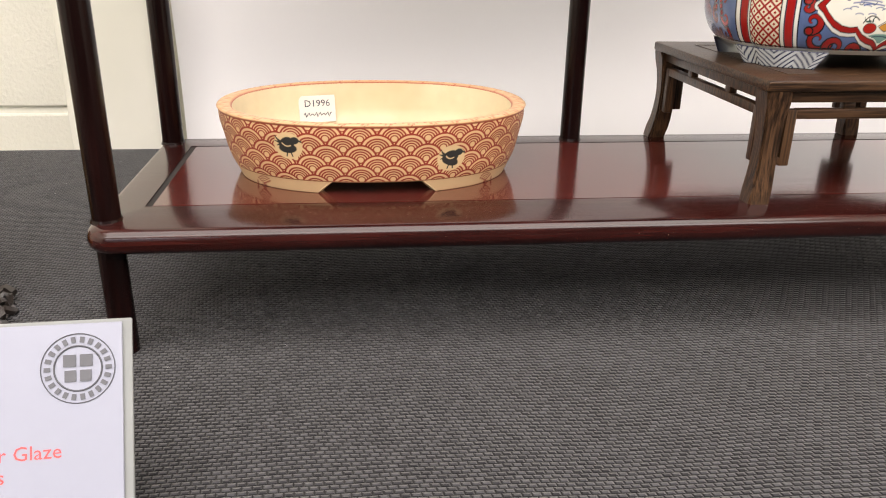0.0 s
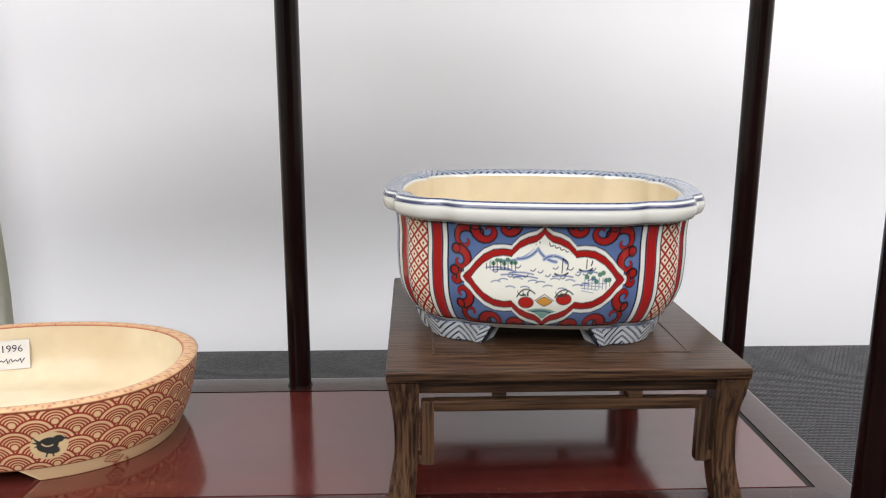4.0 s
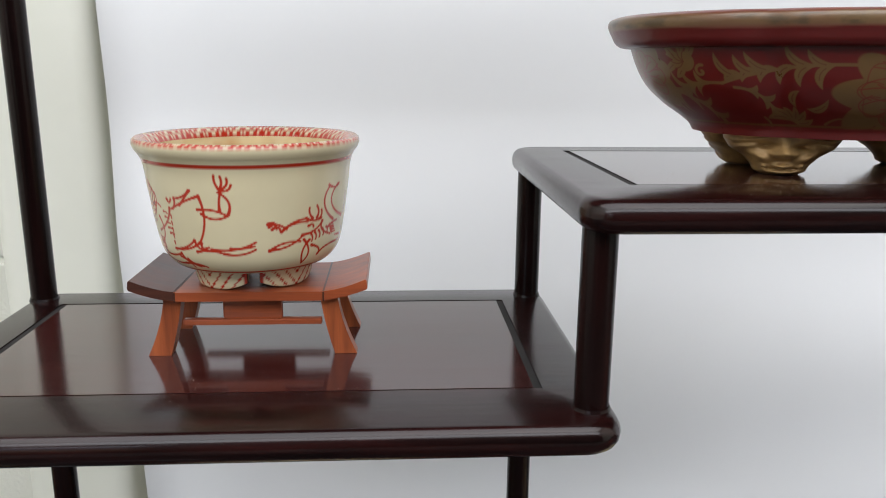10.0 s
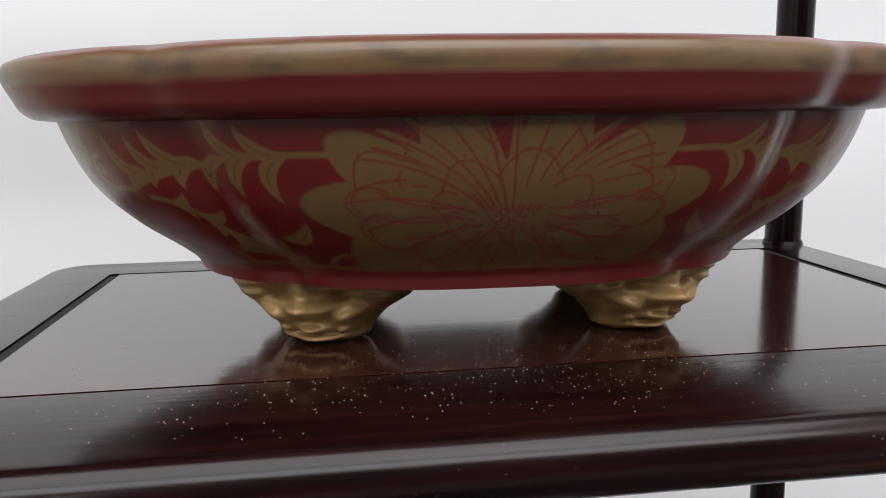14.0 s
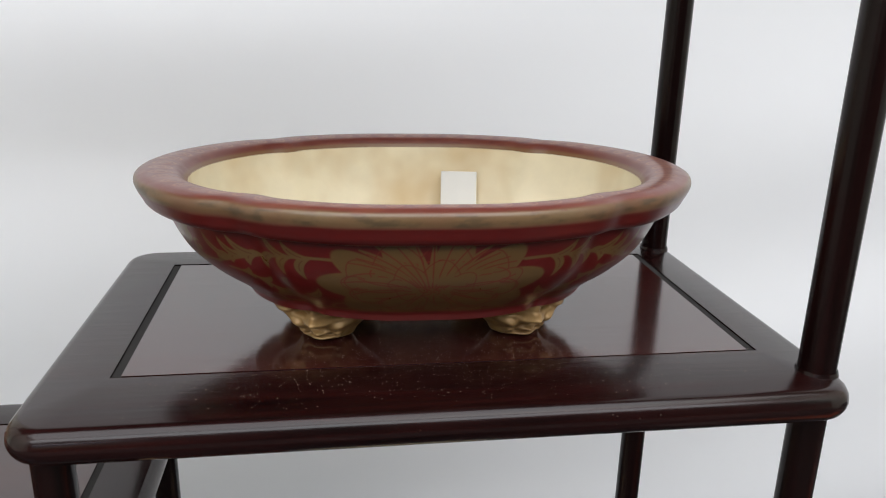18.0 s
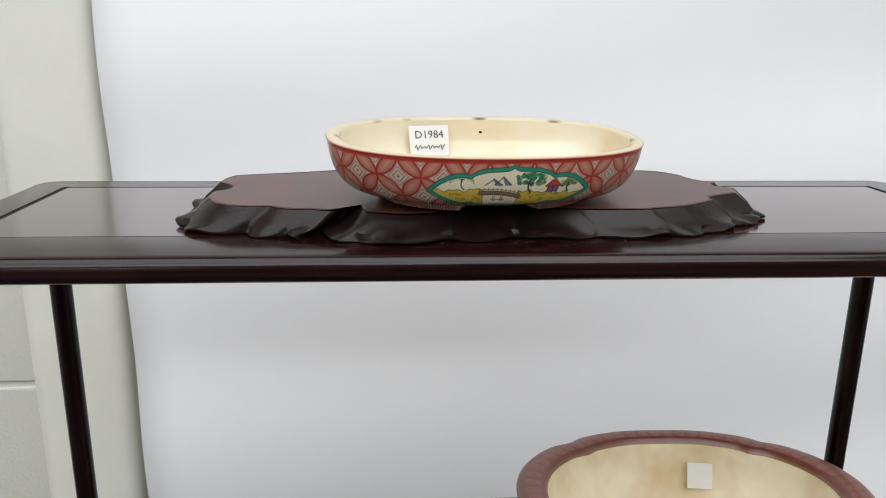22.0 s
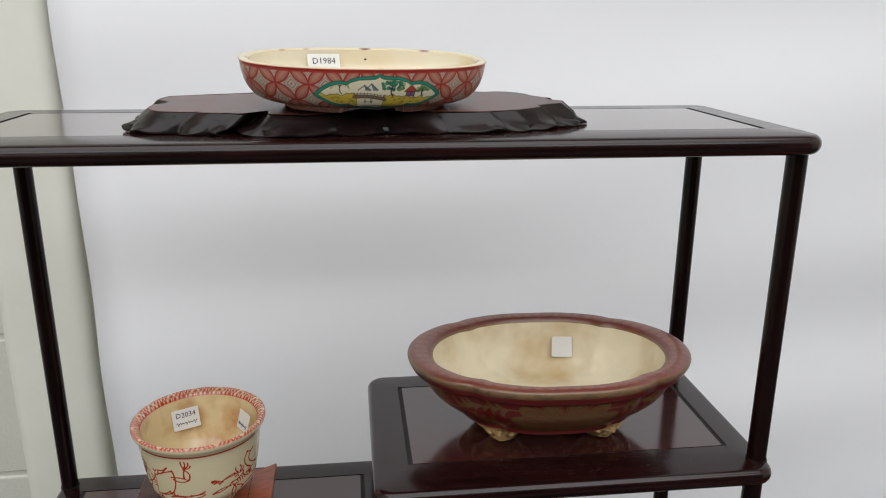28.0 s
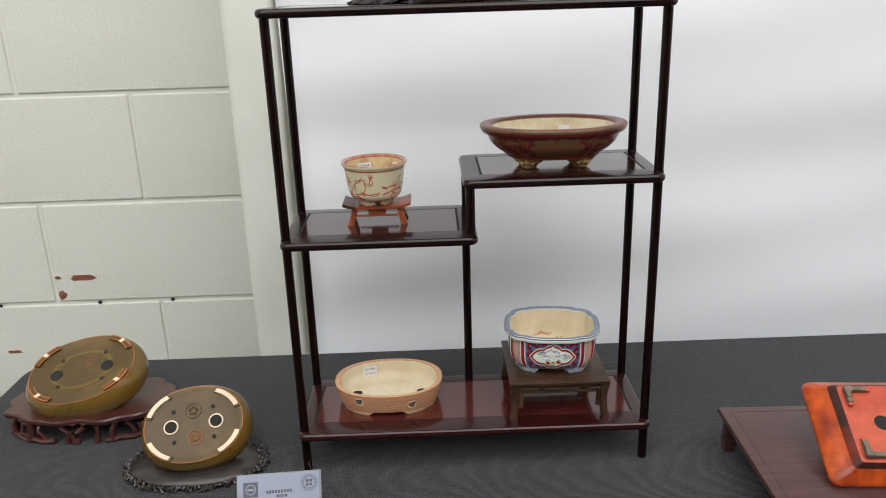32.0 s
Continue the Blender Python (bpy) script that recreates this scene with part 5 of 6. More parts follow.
for base in (0.0, 2 * qq, -2 * qq):
    for sx in (-1, 1):
        stem = arc_line((base + sx * 0.28, 0.445), (base + sx * 0.74, 0.375), sx * 0.05, 24)
        p.line(stem, 0.011, GOLD4, 0.06)
        for k in range(6):
            q = stem[4 + 3 * k]
            leaf(q[0], q[1], -1.15 + 0.16 * k, 0.098 - 0.006 * k, 0.031, 0.32, sx)
            if k != 2:
                leaf(q[0], q[1], 0.55 + 0.12 * (k % 3), 0.105 + 0.02 * (k % 2), 0.026, -0.22, sx)
        frond(base + sx * 0.74, 0.375, base + sx * 1.02, 0.285, sx * 0.10, 7, 0.085)
        frond(base + sx * 0.70, 0.36, base + sx * 0.58, 0.255, -sx * 0.20, 4, 0.050)
        blossom(base + sx * 0.87, 0.455, 0.105, sx)
        blossom(base + sx * 1.06, 0.415, 0.085, sx)
        for a, size in ((2.5, 0.075), (1.9, 0.065), (0.6, 0.08), (0.1, 0.10), (3.0, 0.085), (1.2, 0.06)):
            leaf(base + sx * 0.53, 0.232, a, size, 0.026, 0.15, sx)
        leaf(base + sx * 0.50, 0.290, 1.9, 0.065, 0.026, -0.30, sx)
        leaf(base + sx * 0.46, 0.285, 2.7, 0.085, 0.026, 0.25, sx)
        p.line(curl(base + sx * 0.66, 0.215, 0.035, 1.0, sx, 0.7), 0.012, GOLD4, 0.06, taper=True)
        p.line(arc_line((base + sx * 0.40, 0.225), (base + sx * 0.26, 0.215), 0.2), 0.010, GOLD4, 0.06, taper=True)
    peony(base, 0.33, 0.36, 0.145)
    for k in range(13):
        a = math.pi * (0.12 + 0.76 * k / 12)
        p.line(arc_line((base + 0.10 * math.cos(a), 0.37), (base + 0.30 * math.cos(a), 0.40 + 0.125 * math.sin(a)), 0.1 * math.cos(a), 8), 0.040, GOLD4, 0.06, taper=True)
        p.line(arc_line((base + 0.05 * math.cos(a), 0.34), (base + 0.27 * math.cos(a), 0.40 + 0.105 * math.sin(a)), 0.1 * math.cos(a), 8), 0.0042, lin(116, 30, 22))
for base in (-qq, qq):
    peony(base + 0.02, 0.40, 0.19, 0.12)
    for sx in (-1, 1):
        frond(base + sx * 0.16, 0.34, base + sx * 0.32, 0.22, sx * 0.2, 4, 0.08)
for base in (0, 2 * qq, -2 * qq):
    for ring, count in ((0.45, 7), (0.92, 11)):
        for k in range(count):
            a0, a1 = math.tau * k / count, math.tau * (k + 1) / count
            q = [(base + 0.30 * ring * math.cos(a), 0.355 + 0.115 * ring * math.sin(a)) for a in (a0, a1)]
            p.line(arc_line(q[0], q[1], -0.45, 8), 0.0035, lin(112, 34, 24))
            p.line(arc_line(q[0], (base + 0.24 * ring * math.cos(a0), 0.355 + 0.09 * ring * math.sin(a0)), 0.1, 4), 0.0035, lin(112, 34, 24))
# darker red laid over the top of the wall, close under the rim
darkening = np.clip((p.h - 0.490) / 0.03, 0, 1) * 0.8
p.lay(darkening, DARK4)
hz = np.clip(1 - np.hypot((np.abs(p.s) % (2 * qq)) / 0.5, (p.h - 0.26) / 0.2), 0, 1)
p.lay(hz * 0.3, lin(64, 40, 24))
p.lay(np.clip((0.213 - p.h) / 0.008, 0, 1), lin(112, 26, 28))
p.lay(np.clip(0.5 - (np.abs(p.h - 0.215) - 0.004) / 0.006, 0, 1), GOLD4, 0.3)
loft("body", ang, mokko, RX3, RY3, prof, painted("worn_red_and_gold_lacquer_wall", 0.30, 0.20, 0.13, True), lac, "red lacquer wall with gold peonies and leaves", paint=p.c)


def wornrim(pt, width):
    grit = np.array([fractal(Vector((a * 9, b * 26, 0.3)), 1.0, 2.0, 5) for a, b in zip(pt.s, pt.h)])
    slow = np.array([fractal(Vector((a * 2.2, b * 5, 4.7)), 1.0, 2.0, 3) for a, b in zip(pt.s, pt.h)])
    pt.lay(np.clip((width * 0.345 + 0.012 * slow - pt.h) / 0.006, 0, 1), lin(98, 9, 14))
    gilt = np.clip(0.5 - (np.abs(pt.h - width * 0.435 - 0.008 * slow) - width * 0.085) / 0.012, 0, 1)
    pt.lay(gilt * np.clip(0.85 + 0.6 * slow, 0, 1), lin(120, 97, 66), 0.15)
    pt.lay(gilt * np.clip(grit * 1.6 - 0.1, 0, 0.75), lin(78, 64, 46), 0.1)
    pt.lay(np.where(pt.h > width * 0.5, np.clip(grit * 0.9, 0, 0.5), 0), lin(132, 74, 56))
    k = (pt.s / 0.09) % 1 - 0.5
    r = np.hypot(k * 0.09, pt.h - width * 0.72)
    for rr in (0.028, 0.014):
        pt.lay(np.clip(0.5 - (np.abs(r - rr) - 0.003) / 0.004, 0, 1) * 0.7, lin(150, 98, 66))
    pt.lay(np.clip((pt.h - width * 0.93) / 0.006, 0, 1), lin(128, 92, 60), 0.2)


rim_band("rim", front_angles(900, 320), mokko_rim, RX3, RY3, smooth_profile([(0.906, 0.508), (0.95, 0.516), (0.968, 0.531), (0.982, 0.558), (0.994, 0.582), (1.0, 0.604), (0.995, 0.622), (0.975, 0.633), (0.93, HT3), (0.885, HT3 - 0.004), (0.855, HT3 - 0.013), (0.84, HT3 - 0.027), (0.822, HT3 - 0.05)], 54),
         PAINT3, lac, wornrim, lin(112, 52, 43), "thick rounded rim, red worn to gold")
loft("lining", even, mokko_rim, RX3, RY3, smooth_profile([(0.823, HT3 - 0.048), (0.815, 0.53), (0.76, 0.38), (0.66, 0.25), (0.52, 0.205), (0.3, 0.20), (0.02, 0.20)], 26), CREAM_YELLOW, lac, "yellowed cream inside with brown specks", cap="end")
loft("underside", even, mokko, RX3, RY3, [(0.626, 0.167), (0.3, 0.16), (0.02, 0.16)], GOLD, lac, cap="end")


def mask_foot(x, y, turn):
    """A tapering foot with a bulging carved face of folds."""
    bm = bmesh.new()
    nu, nv = 84, 44
    rows = []

    def bulge(u, t, cu, ct, ru, rt, amount):
        return amount * math.exp(-(((u - cu) / ru) ** 2 + ((t - ct) / rt) ** 2))

    for j in range(nv):
        t = j / (nv - 1)
        z = 0.195 * (1 - t)
        w = float(np.interp(t, [0, 0.25, 0.45, 0.62, 0.80, 0.93, 1.0], [0.235, 0.232, 0.205, 0.150, 0.116, 0.104, 0.078]))
        d = 0.10 * (1 - t) ** 0.6 + 0.055
        row = []
        for i in range(nu):
            a = math.tau * i / nu
            u, v = math.cos(a), -math.sin(a)
            front = max(0.0, -v)
            b = bulge(u, t, 0, 0.50, 0.16, 0.11, 0.046) + bulge(u, t, 0, 0.28, 0.10, 0.18, 0.022)
            b += bulge(u, t, 0, 0.79, 0.24, 0.05, 0.026) + bulge(u, t, 0, 0.92, 0.50, 0.05, 0.022) - bulge(u, t, 0, 0.855, 0.55, 0.025, 0.018)
            for sg in (-1, 1):
                b += bulge(u, t, sg * 0.20, 0.53, 0.09, 0.06, 0.020)
                b += bulge(u, t, sg * 0.56, 0.62, 0.20, 0.11, 0.024)
                b += bulge(u, t, sg * 0.62, 0.83, 0.12, 0.07, 0.026) - bulge(u, t, sg * 0.62, 0.83, 0.05, 0.03, 0.020)
                b -= bulge(u, t, sg * 0.34, 0.36, 0.14, 0.05, 0.026)
                for fold in range(3):
                    mid = 0.34 - 0.13 * fold + 0.16 * (abs(u) - 0.4)
                    b += 0.010 * math.exp(-((t - mid) / 0.035) ** 2) * math.exp(-((u - sg * 0.60) / 0.32) ** 2)
            b *= min(1.0, 1.6 * front) ** 2
            row.append(bm.verts.new((w * u * (1 + 0.5 * b), d * v - b * 1.5, z)))
        rows.append(row)
    for a, b in zip(rows, rows[1:]):
        for i in range(nu):
            bm.faces.new((a[i], b[i], b[(i + 1) % nu], a[(i + 1) % nu]))
    bm.faces.new(rows[0][::-1])
    bm.faces.new(rows[-1])
    bmesh.ops.rotate(bm, cent=(0, 0, 0), matrix=Matrix.Rotation(radians(turn), 3, 'Z'), verts=bm.verts)
    bmesh.ops.translate(bm, vec=(x, y, 0), verts=bm.verts)
    return part("foot", bm, GOLD, lac, "gilt foot carved with bulging folds", 180)


for x, y, turn in ((-0.36, -0.165, -17), (0.375, -0.165, 19), (-0.365, 0.20, 206), (0.385, 0.20, 154)):
    mask_foot(x, y, turn)
sticker(lac, local(0.225, 0.495, 0.415, 66, 0, -6), 0.165, 0.165, "", False)
for x, y, s in ((0.345, 0.135, 0.040), (0.47, 0.15, 0.020), (0.20, 0.06, 0.016)):
    bm = bmesh.new()
    bmesh.ops.create_icosphere(bm, subdivisions=2, radius=s)
    bmesh.ops.scale(bm, vec=(1.2, 0.9, 0.35), verts=bm.verts)
    bmesh.ops.translate(bm, vec=(x, y, 0.205), verts=bm.verts)
    part("chip", bm, BURNT, lac, "rough chipped spot in the glaze")
hole_disc("drain_hole", 0.385, 0.085, 0.2035, 0.055, 0.042, lac)

# ---- carved burl slab and the landscape pot (top shelf) ----
board = thing("burl_slab", "thin burl wood slab with a black carved wavy edge", "slab", (2.375, 0.375, Z4 + 0.002))
rng = random.Random(3)
n1 = 560
# the edge is carved in uneven facets, each hollow in the middle and meeting its neighbour in a ridge
cuts = [0.0]
while cuts[-1] < math.tau - 0.16:
    x = math.cos(cuts[-1])
    cuts.append(cuts[-1] + rng.uniform(0.13, 0.30) * (1.0 if abs(x) < 0.8 else 1.5))
cuts[-1] = math.tau
facets = [(rng.uniform(0.5, 1.3), rng.uniform(-0.25, 0.25), rng.uniform(0.8, 1.25)) for _ in cuts]
ol = []
for i in range(n1):
    a = math.tau * i / n1
    x, y = plan_oval(np.array([a]), 2.7)
    x, y = float(x[0]) * 1.46, float(y[0]) * 0.50
    k = max(q for q in range(len(cuts) - 1) if cuts[q] <= a)
    u = 2 * (a - cuts[k]) / (cuts[k + 1] - cuts[k]) - 1
    bulge, lean, depth = facets[k]
    w = 0.065 * bulge * (1 - u * u) + 0.02 * math.sin(3 * a + 1.0) + 0.03 * math.sin(7 * a + 2.0) - 0.03
    notch = 0.22 * math.exp(-((x + 0.74) / 0.055) ** 2) if y < 0 else 0
    ol.append((x + w * math.cos(a), y + w * math.sin(a) + notch, a, u, lean, depth))
# foot, rolled pale lip, hollow bevel and shoulder of the edge
levels = ((0.030, 0.0), (0.003, 0.008), (0.0, 0.018), (0.014, 0.028), (0.040, 0.048), (0.075, 0.079), (0.110, 0.112), (0.150, 0.147))
v = []
for k, (inset, z) in enumerate(levels):
    for i, (x, y, a, u, lean, depth) in enumerate(ol):
        hollow = (1 - u * u) * depth
        ridge = abs(u) ** 5
        d = math.hypot(x, y)
        o, up = inset, 0.0
        if k in (4, 5, 6):
            o += (0.040, 0.075, 0.060)[k - 4] * (hollow - 0.4) - 0.012 * ridge + 0.16 * lean * (1 - u * u)
            up = (0.002, 0.003, 0.002)[k - 4] * (0.5 - hollow)
        elif k == 7:
            o += 0.075 * (hollow - 0.5) + 0.16 * lean * (1 - u * u)
        elif k in (1, 2, 3):
            up = 0.008 * math.sin(17 * a) + 0.006 * math.sin(37 * a + 1) - 0.004 * ridge
        zz = max(0.001, min(0.1465, z + up)) if 0 < k < 7 else z
        v.append((x * (1 - o / d), y * (1 - o / d), zz * (1 + 0.45 * y)))
eb = bmesh.new()
ev = [eb.verts.new(q) for q in v]
for q in strip_faces(n1, len(levels)) + [list(range(n1))[::-1]]:
    eb.faces.new([ev[i] for i in q])
part("edge", eb, SLABEDGE, board, "black carved and polished edge", 30)
m0 = (len(levels) - 1) * n1
tv = np.array(v)[m0:]
loops = []
for f, rise in ((1.0, 0.0), (0.985, 0.003), (0.4, 0.004), (0.01, 0.004)):
    q = tv * [f, f, 1]
    q[:, 2] = 0.147 * (1 + 0.45 * q[:, 1]) + rise
    loops.append(q)
obj("top", np.concatenate(loops), strip_faces(n1, 4) + [list(range(3 * n1, 4 * n1))], SLABWOOD, board, "polished reddish brown burl top", smooth=False)
SLT = Z4 + 0.140

land = thing("oval_pot", "shallow oval pot with red linked circles and a landscape panel", "pot", (2.410, 0.25, SLT + 0.002), (5.4, 0.8, 8.0))
RX4, RY4, HT4 = 0.770, 0.455, 0.298


def oval4(a):
    return plan_oval(a, 2.35)


ang = front_angles(1300, 240)
prof = smooth_profile([(0.68, 0.045), (0.80, 0.058), (0.885, 0.088), (0.942, 0.14), (0.975, 0.203), (0.989, 0.258), (0.992, 0.285)], 120)
ss, hh = wall_coords(ang, oval4, RX4, RY4, prof)
arc_h = np.r_[0, np.cumsum(np.hypot(np.diff(prof[:, 0]) * RY4, np.diff(prof[:, 1])))]
hh = np.tile(arc_h[:, None], (1, ss.shape[1]))
TOPH = arc_h[-1]
GREY, SALMON, RED5, TEAL, YEL = lin(184, 174, 156), lin(172, 106, 88), lin(156, 36, 30), lin(24, 138, 112), lin(206, 178, 62)
p = Paint(ss, hh, GREY)
p.w = 0.004
A = 0.098
u, v2 = p.s / A, (p.h - 0.03) / A
iu, iv = np.floor(u), np.floor(v2)
cnt = np.zeros_like(u)
edge = np.full_like(u, 9.0)
near = np.full_like(u, 9.0)
for di in (-1, 0, 1, 2):
    for dj in (-1, 0, 1, 2):
        cu, cv = iu + di, iv + dj
        odd = ((cu + cv) % 2) == 1
        r = np.hypot(u - cu, v2 - cv)
        cnt += odd & (r < 1.0)
        edge = np.where(odd, np.minimum(edge, np.abs(r - 1.0)), edge)
        near = np.where(odd, np.minimum(near, np.abs(u - cu) + np.abs(v2 - cv)), near)
p.lay((cnt >= 2).astype(float), SALMON)
p.lay(np.where(cnt >= 2, np.clip(edge * 2.2 - 0.25, 0, 0.55), 0), lin(206, 170, 150))
p.lay(np.clip((0.068 - edge) * A / 0.004, 0, 1), RED5)
p.lay(np.clip(0.5 - (np.abs(near - 0.28) - 0.028) * A / 0.004, 0, 1) * (cnt < 2), lin(150, 60, 50))
p.lay(np.clip(0.5 - (np.abs(near - 0.46) - 0.022) * A / 0.004, 0, 1) * (cnt < 2), lin(156, 70, 58))
p.lay(np.clip((0.09 - near) * A / 0.004, 0, 1), lin(120, 50, 44))
p.lay(np.clip((p.h - TOPH + 0.016) / 0.004, 0, 1), lin(164, 46, 38))
p.lay(np.clip((0.018 - p.h) / 0.004, 0, 1), lin(164, 46, 38))
CH = TOPH * 0.54
# the panel and its picture are laid out a tenth larger than they are painted
wall_s, wall_h = p.s, p.h
p.s, p.h = 0.03 + (wall_s - 0.012) / 0.83, CH + (wall_h - CH) / 0.93


def panel4(grow):
    """Distance to the panel's outline: a middle lobe with a pointed crest and two pointed side lobes."""
    x, y = np.abs(p.s - 0.03), np.abs(p.h - CH) / 0.93
    edge = np.interp(x, [0, 0.012, 0.03, 0.06, 0.14, 0.20, 0.228, 0.25, 0.29, 0.34, 0.39, 0.43, 0.455], [0.138, 0.129, 0.122, 0.120, 0.116, 0.100, 0.080, 0.086, 0.088, 0.075, 0.050, 0.020, 0.0])
    slope = np.interp(x, [0, 0.25, 0.34, 0.46], [1.0, 0.95, 0.85, 0.72])
    return np.where(x < 0.455, (y - edge) * slope, np.hypot(x - 0.455, y)) - grow


for grow, col in ((0.012, BLACK), (0.008, TEAL), (-0.008, BLACK), (-0.013, lin(226, 216, 186))):
    p.inside(panel4(grow), col)
inner = panel4(-0.015) < 0
keep = p.c.copy()
CX = 0.03
wavy = 0.005 * np.sin(p.s * 60) + 0.004 * np.sin(p.s * 113)
for side, x0, x1, top, low in ((-1, -0.45, -0.165, 0.012, -0.10), (1, 0.035, 0.45, -0.008, -0.105)):
    x = p.s - CX
    ins = np.minimum(np.minimum(x - x0, x1 - x), np.minimum(CH + top + 0.010 * np.cos(x * 9) + wavy - p.h, p.h - CH - low + 2 * wavy))
    p.lay(np.clip((ins + 0.004) / 0.004, 0, 1), BLACK)
    p.lay(np.clip(ins / 0.004, 0, 1), YEL)
rng = random.Random(12)
for k in range(26):
    x = CX + rng.choice((rng.uniform(-0.36, -0.19), rng.uniform(0.07, 0.36)))
    y = CH - rng.uniform(0.02, 0.075)
    for w in range(3):
        p.line([(x + 0.008 * w, y), (x + 0.008 * w, y + 0.008)], 0.003, lin(60, 50, 24))
# far hills
for x, hgt in ((-0.105, 0.026), (-0.055, 0.036)):
    for k in range(4):
        p.line([(CX + x + 0.012 * k * 0.8, CH + 0.038 + hgt - 0.010 * k), (CX + x + 0.012 * k * 0.8 + 0.016, CH + 0.034)], 0.010, lin(108, 122, 136))
    p.line([(CX + x - 0.045, CH + 0.034), (CX + x, CH + 0.038 + hgt)], 0.006, lin(40, 52, 70))
    p.line([(CX + x, CH + 0.038 + hgt), (CX + x + 0.045, CH + 0.034)], 0.007, lin(40, 52, 70))
# bridge
deck = arc_line((CX - 0.18, CH - 0.012), (CX + 0.05, CH - 0.034), 0.05, 20)
for off, col, w in ((0.0, lin(120, 96, 76), 0.022), (0.011, BLACK, 0.004), (-0.011, BLACK, 0.004), (0.020, lin(70, 50, 40), 0.004)):
    p.line(deck + [0, off], w, col)
for q in deck[::2]:
    p.line([q + [0, 0.014], q + [0, 0.027]], 0.004, lin(70, 50, 40))
for x in (CX - 0.105, CX - 0.095, CX - 0.06, CX - 0.05):
    p.line([(x, CH - 0.030), (x, CH - 0.060)], 0.004, BLACK)
p.line([(CX - 0.115, CH - 0.048), (CX - 0.04, CH - 0.050)], 0.004, BLACK)
for k in range(6):
    p.line([(CX - 0.13 + 0.012 * k, CH - 0.082 - 0.006 * k), (CX + 0.02 + 0.006 * k, CH - 0.084 - 0.006 * k)], 0.003, lin(120, 124, 116))
for k in range(8):
    p.line([(CX + 0.04 + 0.016 * k, CH - 0.092), (CX + 0.05 + 0.016 * k, CH - 0.112)], 0.006, lin(40, 36, 30))
# willow
p.line(arc_line((CX - 0.265, CH + 0.008), (CX - 0.275, CH + 0.055), 0.2), 0.007, BLACK)
for k in range(13):
    a = 0.25 + 2.65 * k / 12
    st = arc_line((CX - 0.275, CH + 0.055), (CX - 0.275 + 0.062 * math.cos(a), CH + 0.050 + 0.028 * math.sin(a)), 0.25 * (1 if a < 1.57 else -1), 7)
    p.line(st, 0.004, lin(70, 66, 30))
    p.line([st[-1], st[-1] + [0.006 * math.cos(a), -0.022]], 0.008, lin(150, 158, 70), taper=True)
# leafy trees and the hut
for cx, cy, rx, ry, col, base in ((CX + 0.100, CH + 0.062, 0.085, 0.036, lin(40, 140, 104), 0.062), (CX + 0.325, CH + 0.040, 0.050, 0.024, lin(112, 160, 84), 0.040)):
    for k in range(46 if rx > 0.06 else 22):
        a, q = rng.uniform(0, 6.28), math.sqrt(rng.random())
        x, y = cx + rx * q * math.cos(a), cy + ry * q * math.sin(a)
        sh = rng.uniform(0.6, 1.3)
        p.blob(x, y, 0.0115, 0.0095, lin(24, 60, 48))
        p.blob(x, y, 0.0090, 0.0075, tuple(c * sh for c in (col if rng.random() < 0.75 else lin(150, 172, 90))))
    p.line(arc_line((cx + 0.004, cy - base - 0.008), (cx - 0.004, cy), 0.2), 0.010, lin(34, 26, 22))
    for a in (0.4, 1.1, 2.0, 2.8):
        p.line([(cx, cy - base * 0.45), (cx + rx * 0.7 * math.cos(a), cy - 0.01 + ry * 0.6 * math.sin(a))], 0.005, lin(34, 26, 22), taper=True)
p.blob(CX + 0.232, CH + 0.010, 0.034, 0.022, lin(112, 84, 112), power=8)
for x in (0.203, 0.232, 0.262):
    p.line([(CX + x, CH + 0.030), (CX + x, CH - 0.012)], 0.004, BLACK)
for k in range(6):
    p.line([(CX + 0.232 - 0.008 - 0.007 * k, CH + 0.056 - 0.006 * k), (CX + 0.232 + 0.008 + 0.007 * k, CH + 0.056 - 0.006 * k)], 0.009, lin(172, 62, 42))
p.line([(CX + 0.185, CH + 0.022), (CX + 0.225, CH + 0.060), (CX + 0.240, CH + 0.060), (CX + 0.280, CH + 0.022), (CX + 0.185, CH + 0.022)], 0.004, BLACK)
p.c = np.where(inner[:, None], p.c, keep)
p.s, p.h = wall_s, wall_h
p.c[:, 3] = 1
loft("body", ang, oval4, RX4, RY4, prof, PAINT4, land, "red linked circles round a painted landscape panel", paint=p.c)


def redlip(pt, width):
    pt.lay(np.clip((width * 0.28 - pt.h) / 0.004, 0, 1), lin(164, 46, 38))
    n1 = np.sin(pt.s * 31) + np.sin(pt.s * 13 + 2)
    pt.lay(np.where(pt.h > width * 0.75, np.clip((n1 - 0.9), 0, 1), 0), lin(110, 58, 50))


rim_band("rim", front_angles(420, 200), oval4, RX4, RY4, [(0.992, 0.283), (1.0, 0.291), (0.992, HT4), (0.96, HT4 + 0.002), (0.93, HT4 - 0.002), (0.92, HT4 - 0.012)], PAINT4, land, redlip, lin(214, 200, 166), "thin lip with a red line")
loft("lining", even, oval4, RX4, RY4, smooth_profile([(0.921, HT4 - 0.010), (0.90, 0.20), (0.80, 0.115), (0.6, 0.085), (0.3, 0.08), (0.02, 0.08)], 22), CREAM_PALE, land, "pale cream glazed inside", cap="end")
loft("underside", even, oval4, RX4, RY4, [(0.662, 0.047), (0.3, 0.045), (0.02, 0.045)], CREAM, land, cap="end")


